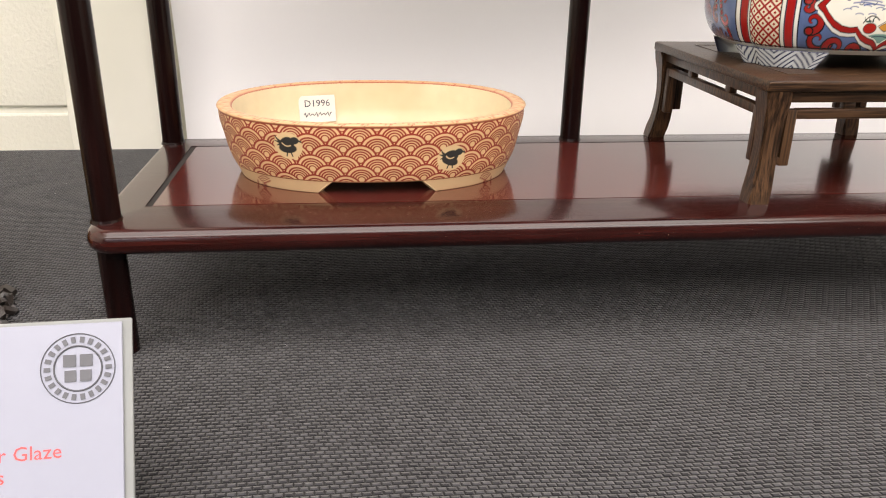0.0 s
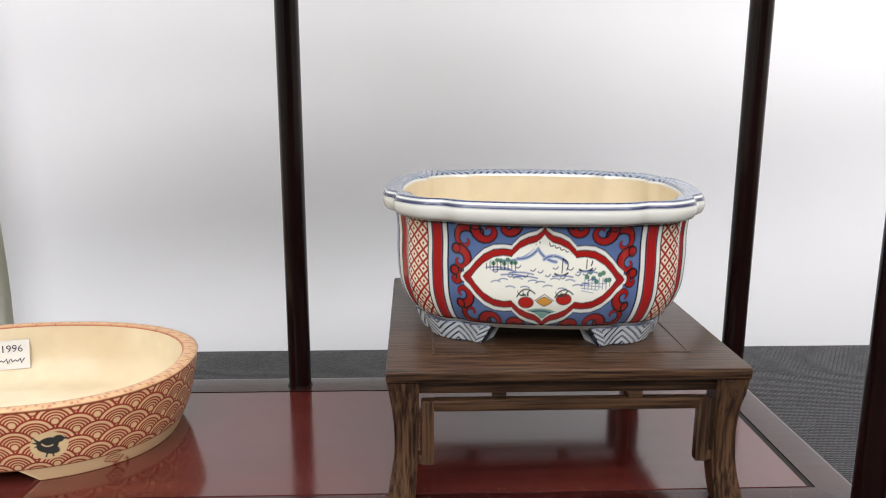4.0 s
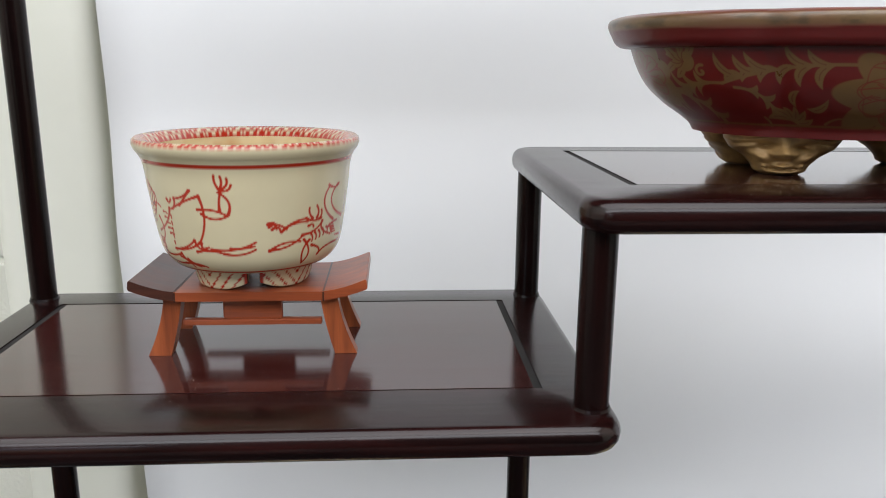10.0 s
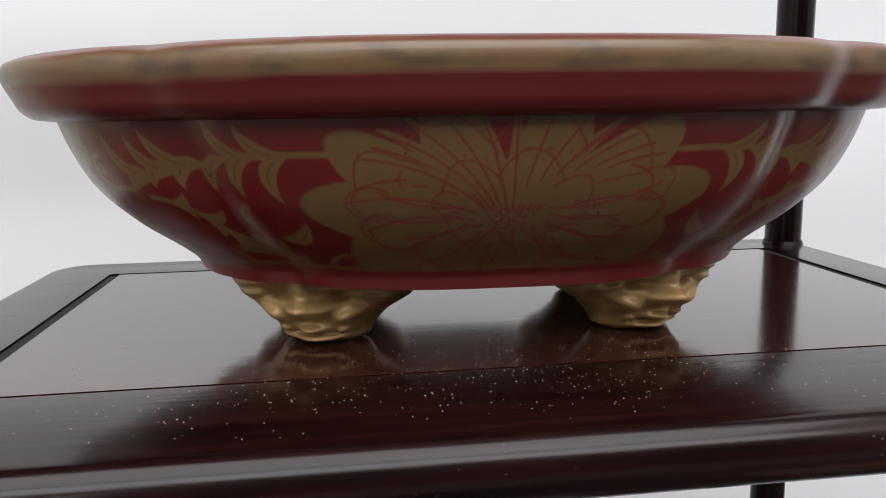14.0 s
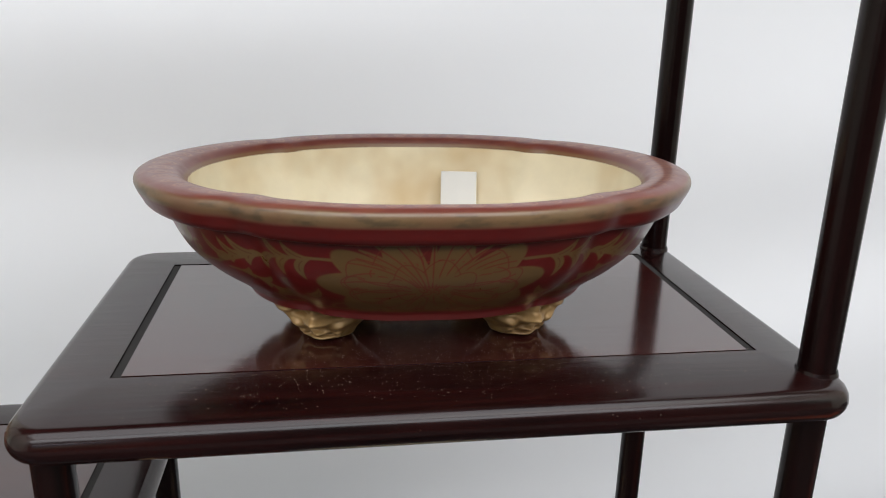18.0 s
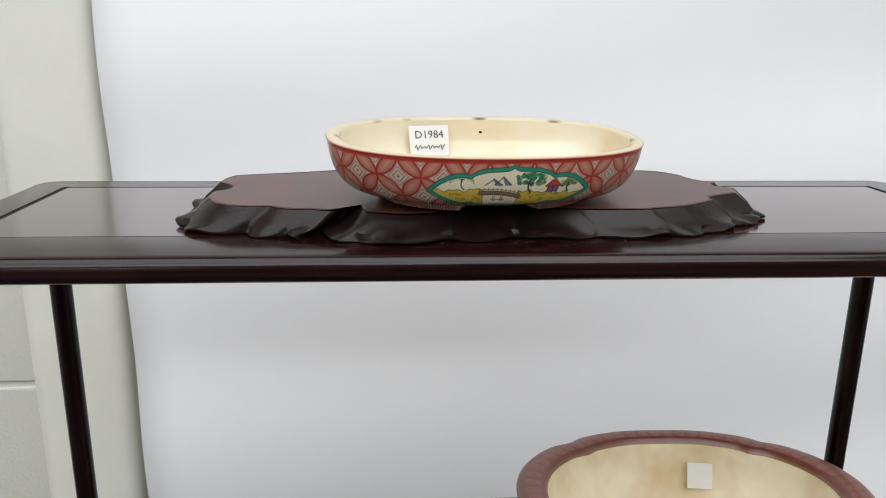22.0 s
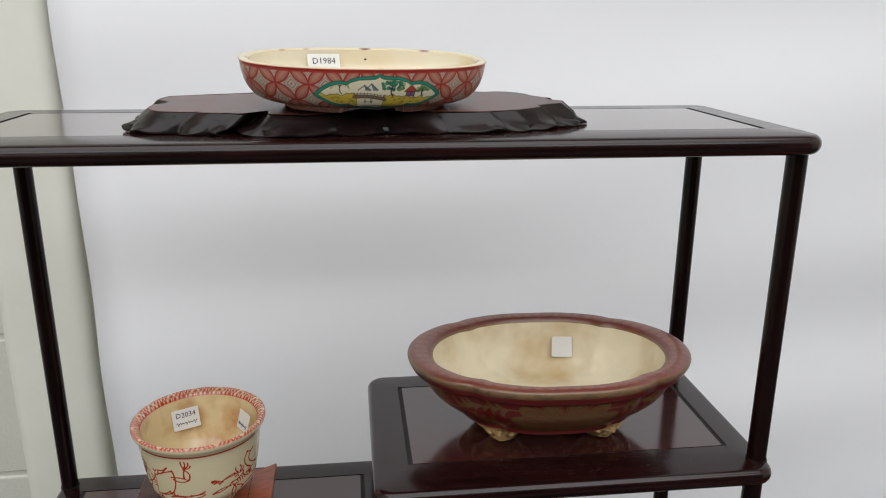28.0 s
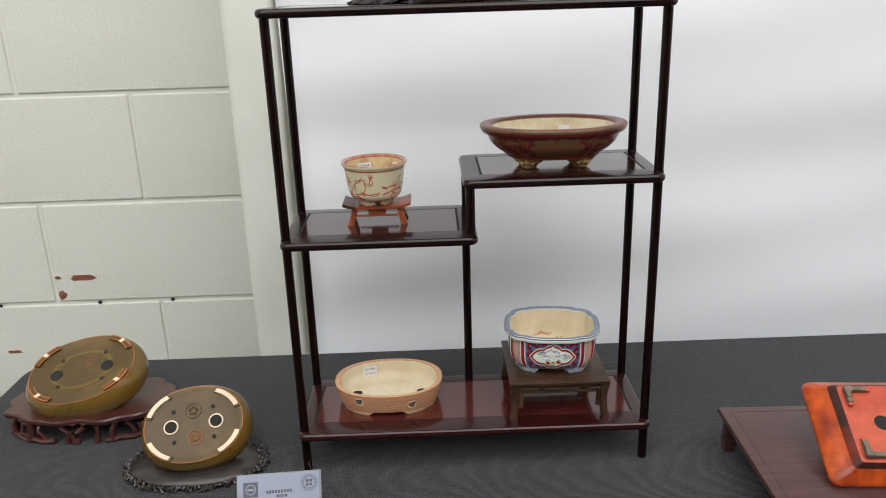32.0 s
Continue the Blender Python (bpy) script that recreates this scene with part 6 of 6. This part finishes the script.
def scrollfoot(pt, high, reach):
    for k in range(int(2 * reach / 0.062)):
        c0 = -reach + 0.034 + 0.062 * k
        r = np.hypot(pt.s - c0, (pt.h - high * 0.48) * 1.1)
        t = np.arctan2(pt.h - high * 0.48, pt.s - c0)
        pt.lay(np.clip(0.5 - (np.abs((r / 0.0115 - t / math.tau) % 1 - 0.5) * 0.0115 - 0.0026) / 0.003, 0, 1) * (r < 0.030), RED5)
    pt.lay(np.clip((pt.h - high + 0.007) / 0.004, 0, 1), RED5)


for mid in (-134, -46, 46, 134):
    painted_foot(oval4, RX4, RY4, radians(mid - 26), radians(mid + 26), 0.014 if mid < 0 else -0.018, 0.056, 0.665, 0.715, 0.54, PAINT4, land, lin(226, 190, 170), scrollfoot, 150, 16, 0.05)
sticker(land, local(-0.215, 0.345, 0.190, 68, 0, 8), 0.215, 0.16, "D1984")
hole_disc("drain_hole", 0.06, 0.355, 0.235, 0.008, 0.004, land)


# ---- upturned olive pots on their carved boards ----
def olive_pot(at, turn, rx, ry, h, label, pale_feet):
    """A low pot lying bottom up, leaning against its support."""
    pot = thing("oval_pot", label, "pot", at, turn)

    def plan(a):
        return plan_oval(a, 2.2)
    wall = smooth_profile([(0.93, 0.0), (0.985, 0.05 * h / 0.4), (1.0, 0.16 * h / 0.4), (0.985, 0.26 * h / 0.4), (0.93, 0.35 * h / 0.4), (0.88, h)], 22)
    loft("body", even, plan, rx, ry, wall, OLIVE, pot, "glossy olive brown glaze")
    loft("base", even, plan, rx, ry, [(0.88, h), (0.85, h + 0.012), (0.82, h), (0.60, h - 0.012), (0.3, h - 0.015), (0.02, h - 0.015)], OLIVE_BASE, pot, "olive glazed base", cap="end")
    loft("base_edge", even, plan, rx, ry, [(0.880, h - 0.006), (0.888, h + 0.004), (0.878, h + 0.012), (0.868, h + 0.006)], RUSTLINE, pot, "thin rust coloured edge")
    loft("lining", even, plan, rx, ry, smooth_profile([(0.93, 0.0), (0.86, 0.02), (0.86, h * 0.6), (0.70, h - 0.06), (0.02, h - 0.05)], 16), OLIVE, pot, cap="end")
    for c in (-140, -40, 40, 140):
        f = foot_segment("foot", plan, rx, ry, radians(c - 19), radians(c + 19), h + 0.0, h + 0.045, 0.86, 0.86, 0.775, BISQUE if pale_feet else OLIVE_BASE, pot, 18)
        if not pale_feet:
            foot_segment("foot_edge", plan, rx, ry, radians(c - 19), radians(c + 19), h + 0.04, h + 0.052, 0.868, 0.868, 0.842, RUSTLINE, f, 18)
            foot_segment("foot_edge", plan, rx, ry, radians(c - 19), radians(c + 19), h + 0.04, h + 0.052, 0.79, 0.79, 0.768, RUSTLINE, f, 18)
            foot_segment("bare_patch", plan, rx, ry, radians(c - 2.5), radians(c + 2.5), h + 0.02, h + 0.056, 0.862, 0.862, 0.772, BISQUE, f, 4)
        else:
            for e in (-19, 19):
                foot_segment("foot_end", plan, rx, ry, radians(c + e - 3), radians(c + e + 3), h + 0.0, h + 0.038, 0.872, 0.872, 0.765, OLIVE_BASE, f, 4)
    for sx in (-1, 1):
        if pale_feet:
            bm = rod(sx * rx * 0.40, 0, h - 0.02, h + 0.012, 0.115, 28)
            part("hole_rim", bm, BISQUE, pot, "pale bare ring round the drain hole")
            hole_disc("drain_hole", sx * rx * 0.40, 0, h + 0.012, 0.093, 0.093, pot)
        else:
            hole_disc("drain_hole", sx * rx * 0.42, -0.02, h - 0.008, 0.105, 0.105, pot)
        for sy in (-1, 1):
            hole_disc("wire_hole", sx * rx * 0.40 - 0.04 * sx, sy * ry * 0.36, h - 0.010, 0.034, 0.034, pot)
    if pale_feet:
        for x, y, r in ((0.02, -0.21, 0.115), (0.0, 0.22, 0.12)):
            mark = part("seal", tube([(x + r * math.cos(k * math.tau / 20), y + r * math.sin(k * math.tau / 20), h - 0.008) for k in range(21)], 0.008, 5), RUSTLINE if y < 0 else OLIVE_BASE, pot, "round impressed seal")
            for k in range(5):
                a = k * 1.25
                part("seal_bar", tube([(x + r * 0.7 * math.cos(a), y + r * 0.7 * math.sin(a), h - 0.008), (x + r * 0.6 * math.cos(a + 1.9), y + r * 0.6 * math.sin(a + 1.9), h - 0.008)], 0.008, 4), RUSTLINE if y < 0 else OLIVE_BASE, mark)
    else:
        mark = part("seal", tube([(0.10 + q[0], 0.10 + q[1], h - 0.010) for q in curl(0, 0, 0.09, 0.5, 1, 1.2)], 0.006, 4), RUSTLINE, pot, "faint scratched seal")
    return pot


olive_pot((-4.18, 1.72, 0.63), (25, -8, 6), 1.03, 0.80, 0.44, "olive brown oval pot lying bottom up on a root board", False)
olive_pot((-1.93, 0.38, 0.41), (44, -4, 7), 0.87, 0.68, 0.42, "olive brown oval pot propped up bottom outward on a dark board", True)

rng = random.Random(8)
root = thing("root_board", "reddish brown board on a base of carved roots", "stand", (-4.12, 1.55, 0))
n1 = 120
ol = []
for i in range(n1):
    a = math.tau * i / n1
    x, y = plan_oval(np.array([a]), 2.3)
    w = 1 + 0.03 * math.sin(9 * a) + 0.03 * math.sin(14 * a + 1)
    ol.append((float(x[0]) * 1.42 * w, float(y[0]) * 0.78 * w))
v = [(x, y, 0.36) for x, y in ol] + [(x * 1.01, y * 1.01, 0.42) for x, y in ol] + [(x * 0.99, y * 0.99, 0.45) for x, y in ol]
obj("board", np.array(v), strip_faces(n1, 3) + [list(range(n1))[::-1], list(range(2 * n1, 3 * n1))], ROOTWOOD, root, "polished board with a wavy edge", smooth=False)
for k in range(34):
    a = math.tau * k / 34 + rng.uniform(-0.06, 0.06)
    if 0.25 < (k / 34) < 0.30:
        continue
    x0, y0 = plan_oval(np.array([a]), 2.3)
    x0, y0 = float(x0[0]) * 1.36, float(y0[0]) * 0.74
    b = a + rng.uniform(-0.16, 0.16)
    x1, y1 = plan_oval(np.array([b]), 2.3)
    x1, y1 = float(x1[0]) * 1.38, float(y1[0]) * 0.75
    mid = (x0 * 0.5 + x1 * 0.5 + rng.uniform(-0.08, 0.08), y0 * 0.5 + y1 * 0.5 - 0.02, 0.2 + rng.uniform(-0.05, 0.05))
    r = rng.uniform(0.035, 0.07)
    part("root", tube([(x0, y0, 0.38), (x0 * 0.98, y0 * 0.98, 0.30), mid, (x1, y1, 0.09), (x1 * 1.01, y1 * 1.01, 0.02)], [r * 1.3, r, r * 0.8, r, r * 1.2], 7), ROOTWOOD, root)
for k in range(20):
    a0 = math.tau * k / 20
    pts, rad = [], []
    for j in range(5):
        a = a0 + j * 0.085
        x, y = plan_oval(np.array([a]), 2.3)
        pts.append((float(x[0]) * 1.39, float(y[0]) * 0.76, 0.05 + 0.02 * math.sin(j * 2 + k)))
        rad.append(0.05)
    if k in (14, 15):
        continue
    part("base_root", tube(pts, rad, 7), ROOTWOOD, root)

lace = thing("lace_board", "dark oval board with a carved openwork edge", "stand", (-1.93, 0.02, 0))
loft("board", even, lambda a: plan_oval(a, 2.2), 1.02, 0.62, [(0.98, 0.02), (1.0, 0.05), (0.99, 0.075), (0.5, 0.08), (0.02, 0.08)], LACEWOOD, lace, "flat dark board", cap="end")
for k in range(150):
    a = math.tau * k / 150
    x, y = plan_oval(np.array([a]), 2.2)
    x, y = float(x[0]), float(y[0])
    f = 1.02 + rng.uniform(-0.05, 0.07)
    cx, cy = x * 1.04 * f, y * 0.64 * f
    q = curl(0, 0, rng.uniform(0.04, 0.07), rng.uniform(0, 6), rng.choice((-1, 1)), 0.8, 7)
    part("carved_knot", tube([(cx + s, cy + t, 0.045 + 0.035 * math.sin(i + k)) for i, (s, t) in enumerate(q)], rng.uniform(0.018, 0.026), 5), LACEWOOD, lace)

# ---- name card ----
card = thing("name_card", "white printed name card in a clear acrylic holder", "card", (-0.305, -1.735, 0.0), (0, 2.5, 7.5))
CW, CHT, LEAN = 0.560, 0.815, -28


def on_card(x, y, dz=0.0):
    """A pose on the card's front: x across, y up from its foot."""
    return local(0, 0, 0.012, 90 + LEAN, 0, 0) @ local(x, y, dz)


c1 = part("card", box(-CW, CW, 0, CHT, 0, 0.008, 0.003, 1), PAPER, card, "white card")
c1.matrix_local = on_card(0, 0, 0)
h1 = part("holder", box(-CW - 0.01, CW + 0.03, -0.01, CHT + 0.012, -0.03, -0.004, 0.004, 1), ACRYLIC, card, "clear acrylic back")
h1.matrix_local = on_card(0, 0, 0)
h2 = part("holder_foot", box(-CW, CW + 0.13, -0.05, 0.35, 0.0, 0.02, 0.004, 1), ACRYLIC, card, "clear acrylic foot")
ring = lambda r, t: tube([(r * math.cos(k * math.tau / 40), r * math.sin(k * math.tau / 40), 0) for k in range(41)], t, 4)
logo = part("round_emblem", ring(0.075, 0.003), GREYINK, c1, "grey round emblem with a ring of small marks")
logo.matrix_local = local(0.42, CHT - 0.15, 0.0105)
for k in range(22):
    a = math.tau * k / 22
    d = part("emblem_mark", box(-0.007, 0.007, -0.010, 0.010, 0, 0.002), GREYINK, logo)
    d.matrix_local = local(0.096 * math.cos(a), 0.096 * math.sin(a), 0, 0, 0, math.degrees(a) - 90)
part("emblem_ring", ring(0.116, 0.0018), GREYINK, logo)
for x0, x1, y0, y1 in ((-0.046, -0.006, 0.006, 0.046), (0.006, 0.046, 0.006, 0.046), (-0.042, -0.006, -0.044, -0.006), (0.006, 0.042, -0.044, -0.006)):
    part("emblem_bar", box(x0, x1, y0, y1, 0, 0.002), GREYINK, logo)
sq = part("square_emblem", box(-0.10, 0.10, -0.10, 0.10, 0, 0.002), GREYINK, c1, "grey square emblem")
sq.matrix_local = local(-0.38, CHT - 0.195, 0.009)
em = part("emblem_disc", ring(0.065, 0.008), PAPER, sq)
em.matrix_local = local(0, 0, 0.002)
part("emblem_bar", box(-0.045, 0.045, -0.012, 0.012, 0.002, 0.004), PAPER, sq)
for x0, x1, y, hgt, mt in ((-0.17, 0.19, 0.575, 0.042, GREYINK), (-0.03, 0.13, 0.515, 0.035, GREYINK)):
    nb = 9 if hgt > 0.04 else 3
    for k in range(nb):
        w = (x1 - x0) / nb
        bb = part("name_bar", box(x0 + k * w, x0 + (k + 0.78) * w, y - hgt / 2, y + hgt / 2, 0.0085, 0.0105), mt, c1)
writing("printed_line", "'AKAE' / Red Over Glaze", 0.066, REDINK, c1, local(0.03, 0.395, 0.0095))
writing("printed_line", "Painted Pots", 0.066, REDINK, c1, local(0.03, 0.325, 0.0095))
part("small_print", box(0.14, 0.50, 0.155, 0.175, 0.0085, 0.010), GREYINK, c1)

# ---- low table with the orange pot ----
lt = thing("low_stand", "low worn mahogany stand with square legs", "stand", (6.38, 0.08, 0), (0, 0, -1.8))
LTZ = 0.67
lt_top = part("top", box(0, 6.2, -2.68, 0, LTZ - 0.10, LTZ, 0.025), LOWTABLE, lt)
for x0, x1, y0, y1 in ((0.16, 6.04, -2.525, -2.52), (0.16, 6.04, -0.16, -0.155), (0.16, 0.165, -2.52, -0.16)):
    part("frame_line", box(x0, x1, y0, y1, LTZ - 0.004, LTZ + 0.0015), RECESS_BLACK, lt_top)
for y in (-2.55, -0.13):
    part("apron", box(0.1, 6.1, y - 0.03, y + 0.03, LTZ - 0.20, LTZ - 0.09, 0.01), LOWTABLE, lt)
part("apron", box(0.07, 0.13, -2.5, -0.18, LTZ - 0.20, LTZ - 0.09, 0.01), LOWTABLE, lt)
for x in (0.16, 6.0):
    for y in (-2.52, -0.16):
        part("leg", box(x - 0.09, x + 0.09, y - 0.09, y + 0.09, 0, LTZ - 0.09, 0.02), LOWTABLE, lt)

op = thing("rectangular_pot", "orange rectangular pot tipped up to show its base", "pot", (8.517, -2.177, LTZ + 0.01), (29, 0, -5))
ow, od, oh = 1.40, 0.79, 0.30


def ring_rect(f, z, r):
    out = []
    a, b = ow * f, od * f
    for cx, cy, a0 in ((a - r, -b + r, -90), (a - r, b - r, 0), (-a + r, b - r, 90), (-a + r, -b + r, 180)):
        out += [(cx + r * math.cos(radians(a0 + k * 18)), cy + od + r * math.sin(radians(a0 + k * 18)), z) for k in range(6)]
    return out


lv = [(1.0, 0.0, 0.14), (1.01, 0.04, 0.14), (0.99, 0.08, 0.12), (0.88, oh * 0.5, 0.08), (0.74, oh, 0.05)]
v = sum((ring_rect(*q) for q in lv), [])
obj("body", np.array(v), strip_faces(24, len(lv)), ORANGE, op, "flaring orange glazed sides")
v = ring_rect(0.815, oh * 0.72, 0.065) + ring_rect(0.785, oh * 0.90, 0.06) + ring_rect(0.745, oh + 0.006, 0.05)
obj("scorch_band", np.array(v), strip_faces(24, 3), SCORCH, op, "dark scorched band round the base")
v = ring_rect(0.74, oh, 0.05) + ring_rect(0.72, oh + 0.004, 0.05)
obj("base", np.array(v), strip_faces(24, 2) + [list(range(24, 48))], ORANGE_BASE, op, "salmon coloured base", smooth=False)
v = ring_rect(0.98, 0.0, 0.12) + ring_rect(0.72, oh - 0.08, 0.05)
obj("lining", np.array(v), strip_faces(24, 2) + [list(range(24, 48))], ORANGE, op, smooth=False)
for sx in (-1, 1):
    for sy in (-1, 1):
        cx, cy = sx * ow * 0.66, od + sy * od * 0.62
        ft = part("foot", box(cx - 0.055, cx + 0.055, cy - 0.05, cy + 0.05, oh, oh + 0.10, 0.022), BURNT, op, "scorched clay corner foot with stepped arms")
        for step, wide, high in ((0.105, 0.060, 0.092), (0.20, 0.050, 0.078), (0.275, 0.035, 0.06)):
            x, y = cx - sx * step, cy + sy * 0.012
            part("foot_arm", box(x - wide, x + wide, y - 0.034, y + 0.034, oh, oh + high, 0.014), BURNT if step < 0.25 else ORANGE_BASE, ft)
            x, y = cx + sx * 0.012, cy - sy * step * 0.8
            part("foot_arm", box(x - 0.034, x + 0.034, y - wide * 0.8, y + wide * 0.8, oh, oh + high, 0.014), BURNT if step < 0.25 else ORANGE_BASE, ft)
for sx in (-1, 1):
    bm = rod(sx * ow * 0.42, od, oh - 0.01, oh + 0.008, 0.11, 28)
    part("drain_hole", bm, RECESS_BLACK, op, "dark round drain hole")
# gilt insect mark: body, four wings and feelers
mark_at = Vector((-0.12, od + 0.02, oh + 0.008))
seal = None
for a, ln, wd in ((70, 0.24, 0.085), (20, 0.18, 0.075), (110, 0.22, 0.080), (160, 0.16, 0.070), (250, 0.20, 0.04)):
    c, d = math.cos(radians(a)), math.sin(radians(a))
    ring = [(mark_at.x + c * ln * (0.55 + 0.45 * math.cos(t)) - d * wd * math.sin(t), mark_at.y + d * ln * (0.55 + 0.45 * math.cos(t)) + c * wd * math.sin(t), mark_at.z) for t in np.linspace(0, math.tau, 15)]
    wing = part("gold_seal" if seal is None else "wing_line", tube(ring, 0.010, 4), GILTMARK, op if seal is None else seal)
    seal = seal or wing
    for f in (0.35, 0.65, 0.9):
        part("wing_line", tube([(mark_at.x + c * ln * f - d * wd * 0.6, mark_at.y + d * ln * f + c * wd * 0.6, mark_at.z), (mark_at.x + c * ln * f + d * wd * 0.6, mark_at.y + d * ln * f - c * wd * 0.6, mark_at.z)], 0.008, 4), GILTMARK, seal)

# ---- lint on the cloth ----
lint = bmesh.new()
rng = random.Random(21)
for k in range(130):
    x, y = rng.uniform(-3, 7), rng.uniform(-2.2, 3.6)
    a = rng.uniform(0, 6.28)
    ln = rng.uniform(0.006, 0.02)
    tube([(x, y, 0.006), (x + ln * math.cos(a), y + ln * math.sin(a), 0.010), (x + 1.7 * ln * math.cos(a + 0.5), y + 1.7 * ln * math.sin(a + 0.5), 0.006)], 0.0014, 3, lint)
tagged(part("lint", lint, LINTMAT), "pale lint and dust flecks on the black cloth", "lint", kind="stuff")

dust = bmesh.new()
rng = random.Random(33)
for cx, cy, sx, sy, z, n in ((3.75, -0.02, 0.5, 0.16, Z3, 800), (2.3, -0.16, 0.8, 0.10, Z4, 500), (4.0, -0.05, 0.6, 0.14, Z1, 420), (1.2, -0.02, 0.7, 0.12, Z1, 260), (1.2, 0.1, 0.6, 0.2, Z2, 220)):
    for k in range(n):
        x, y = rng.gauss(cx, sx), rng.gauss(cy, sy)
        if not (-0.1 < x < 5.1 and -0.28 < y < 1.2) or (z == Z2 and x > 2.4) or (z == Z3 and x < 2.55):
            continue
        q, a = rng.uniform(0.0008, 0.0022), rng.uniform(0, 6.28)
        vs = [dust.verts.new((x + q * math.cos(a + j * 2.1), y + q * math.sin(a + j * 2.1), z + 0.001)) for j in range(3)]
        top_v = dust.verts.new((x, y, z + 0.001 + q * 0.7))
        for j in range(3):
            dust.faces.new((vs[j], vs[(j + 1) % 3], top_v))
for k in range(40):
    x = rng.uniform(0.0, 5.0)
    a = radians(rng.uniform(-10, 70))
    y, z = -0.36 + 0.0525 * (1 - math.cos(a)) - 0.0006, Z1 - 0.07 + 0.07 * math.sin(a)
    ln = rng.uniform(0.002, 0.007)
    vs = [dust.verts.new((x + dx, y + dy, z + dz)) for dx, dy, dz in ((0, 0, 0), (ln, 0, rng.uniform(-0.002, 0.004)), (ln * 0.6, 0.002, 0.003))]
    dust.faces.new(vs)
tagged(part("dust", dust, DUSTMAT), "fine pale dust specks on the dark shelves", "dust", kind="stuff")

# ---- marks on the wall ----
def mark(name, x, z, w, h, mat, label, cat):
    bm = bmesh.new()
    nn = 14
    vs = [bm.verts.new((w * math.cos(k * math.tau / nn) * rng.uniform(0.7, 1.15), -0.006, h * math.sin(k * math.tau / nn) * rng.uniform(0.6, 1.2))) for k in range(nn)]
    bm.faces.new(vs)
    g = bmesh.ops.extrude_face_region(bm, geom=bm.faces[:])
    bmesh.ops.translate(bm, vec=(0, 0.005, 0), verts=[e for e in g["geom"] if isinstance(e, bmesh.types.BMVert)])
    ob = part(name, bm, mat)
    ob.location = (x * U, (WY - 0.004) * U, z * U)
    return tagged(ob, label, cat)


mark("wall_stain", -7.40, 0.08, 0.36, 0.10, RUST, "rust red smear on the white block wall", "stain")
mark("wall_stain", -8.0, -0.40, 0.13, 0.14, RUST, "rust brown spot on the white block wall", "stain")
mark("wall_stain", -8.05, 0.10, 0.10, 0.05, RUST, "rust red spot on the white block wall", "stain")
mark("wall_stain", -9.6, -2.0, 0.22, 0.06, RUST, "rust brown scratch on the white block wall", "stain")
for x, z in ((-7.05, -0.63), (-5.10, -0.615), (-9.7, -0.63)):
    mark("screw_hole", x, z, 0.06, 0.06, HOLEMARK, "small black screw hole in a wall joint", "hole")

# ---- blocks of the wall, one by one ----
def block_mesh(w):
    bm = box(-w / 2, w / 2, -0.01, 0.09, -COURSE / 2 + 0.055, COURSE / 2 - 0.055, 0.03, 2)
    bmesh.ops.scale(bm, vec=(U, U, U), verts=bm.verts)
    for f in bm.faces:
        f.smooth = False
    me = bpy.data.meshes.new("block")
    bmesh.ops.recalc_face_normals(bm, faces=bm.faces[:])
    bm.to_mesh(me)
    bm.free()
    me.materials.append(BLOCK)
    return me


full = block_mesh(BLOCKW - 0.11)
XJ = -5.42
for j in range(-3, 9):
    zc = WZ0 - 0.07 + COURSE * (j + 0.5)
    off = 0.0 if j % 2 else BLOCKW / 2
    for i in range(-4, 8):
        ob = new("block", full)
        ob.parent = wall
        ob.location = ((XJ + off + BLOCKW * (i + 0.5)) * U, WY * U, zc * U)
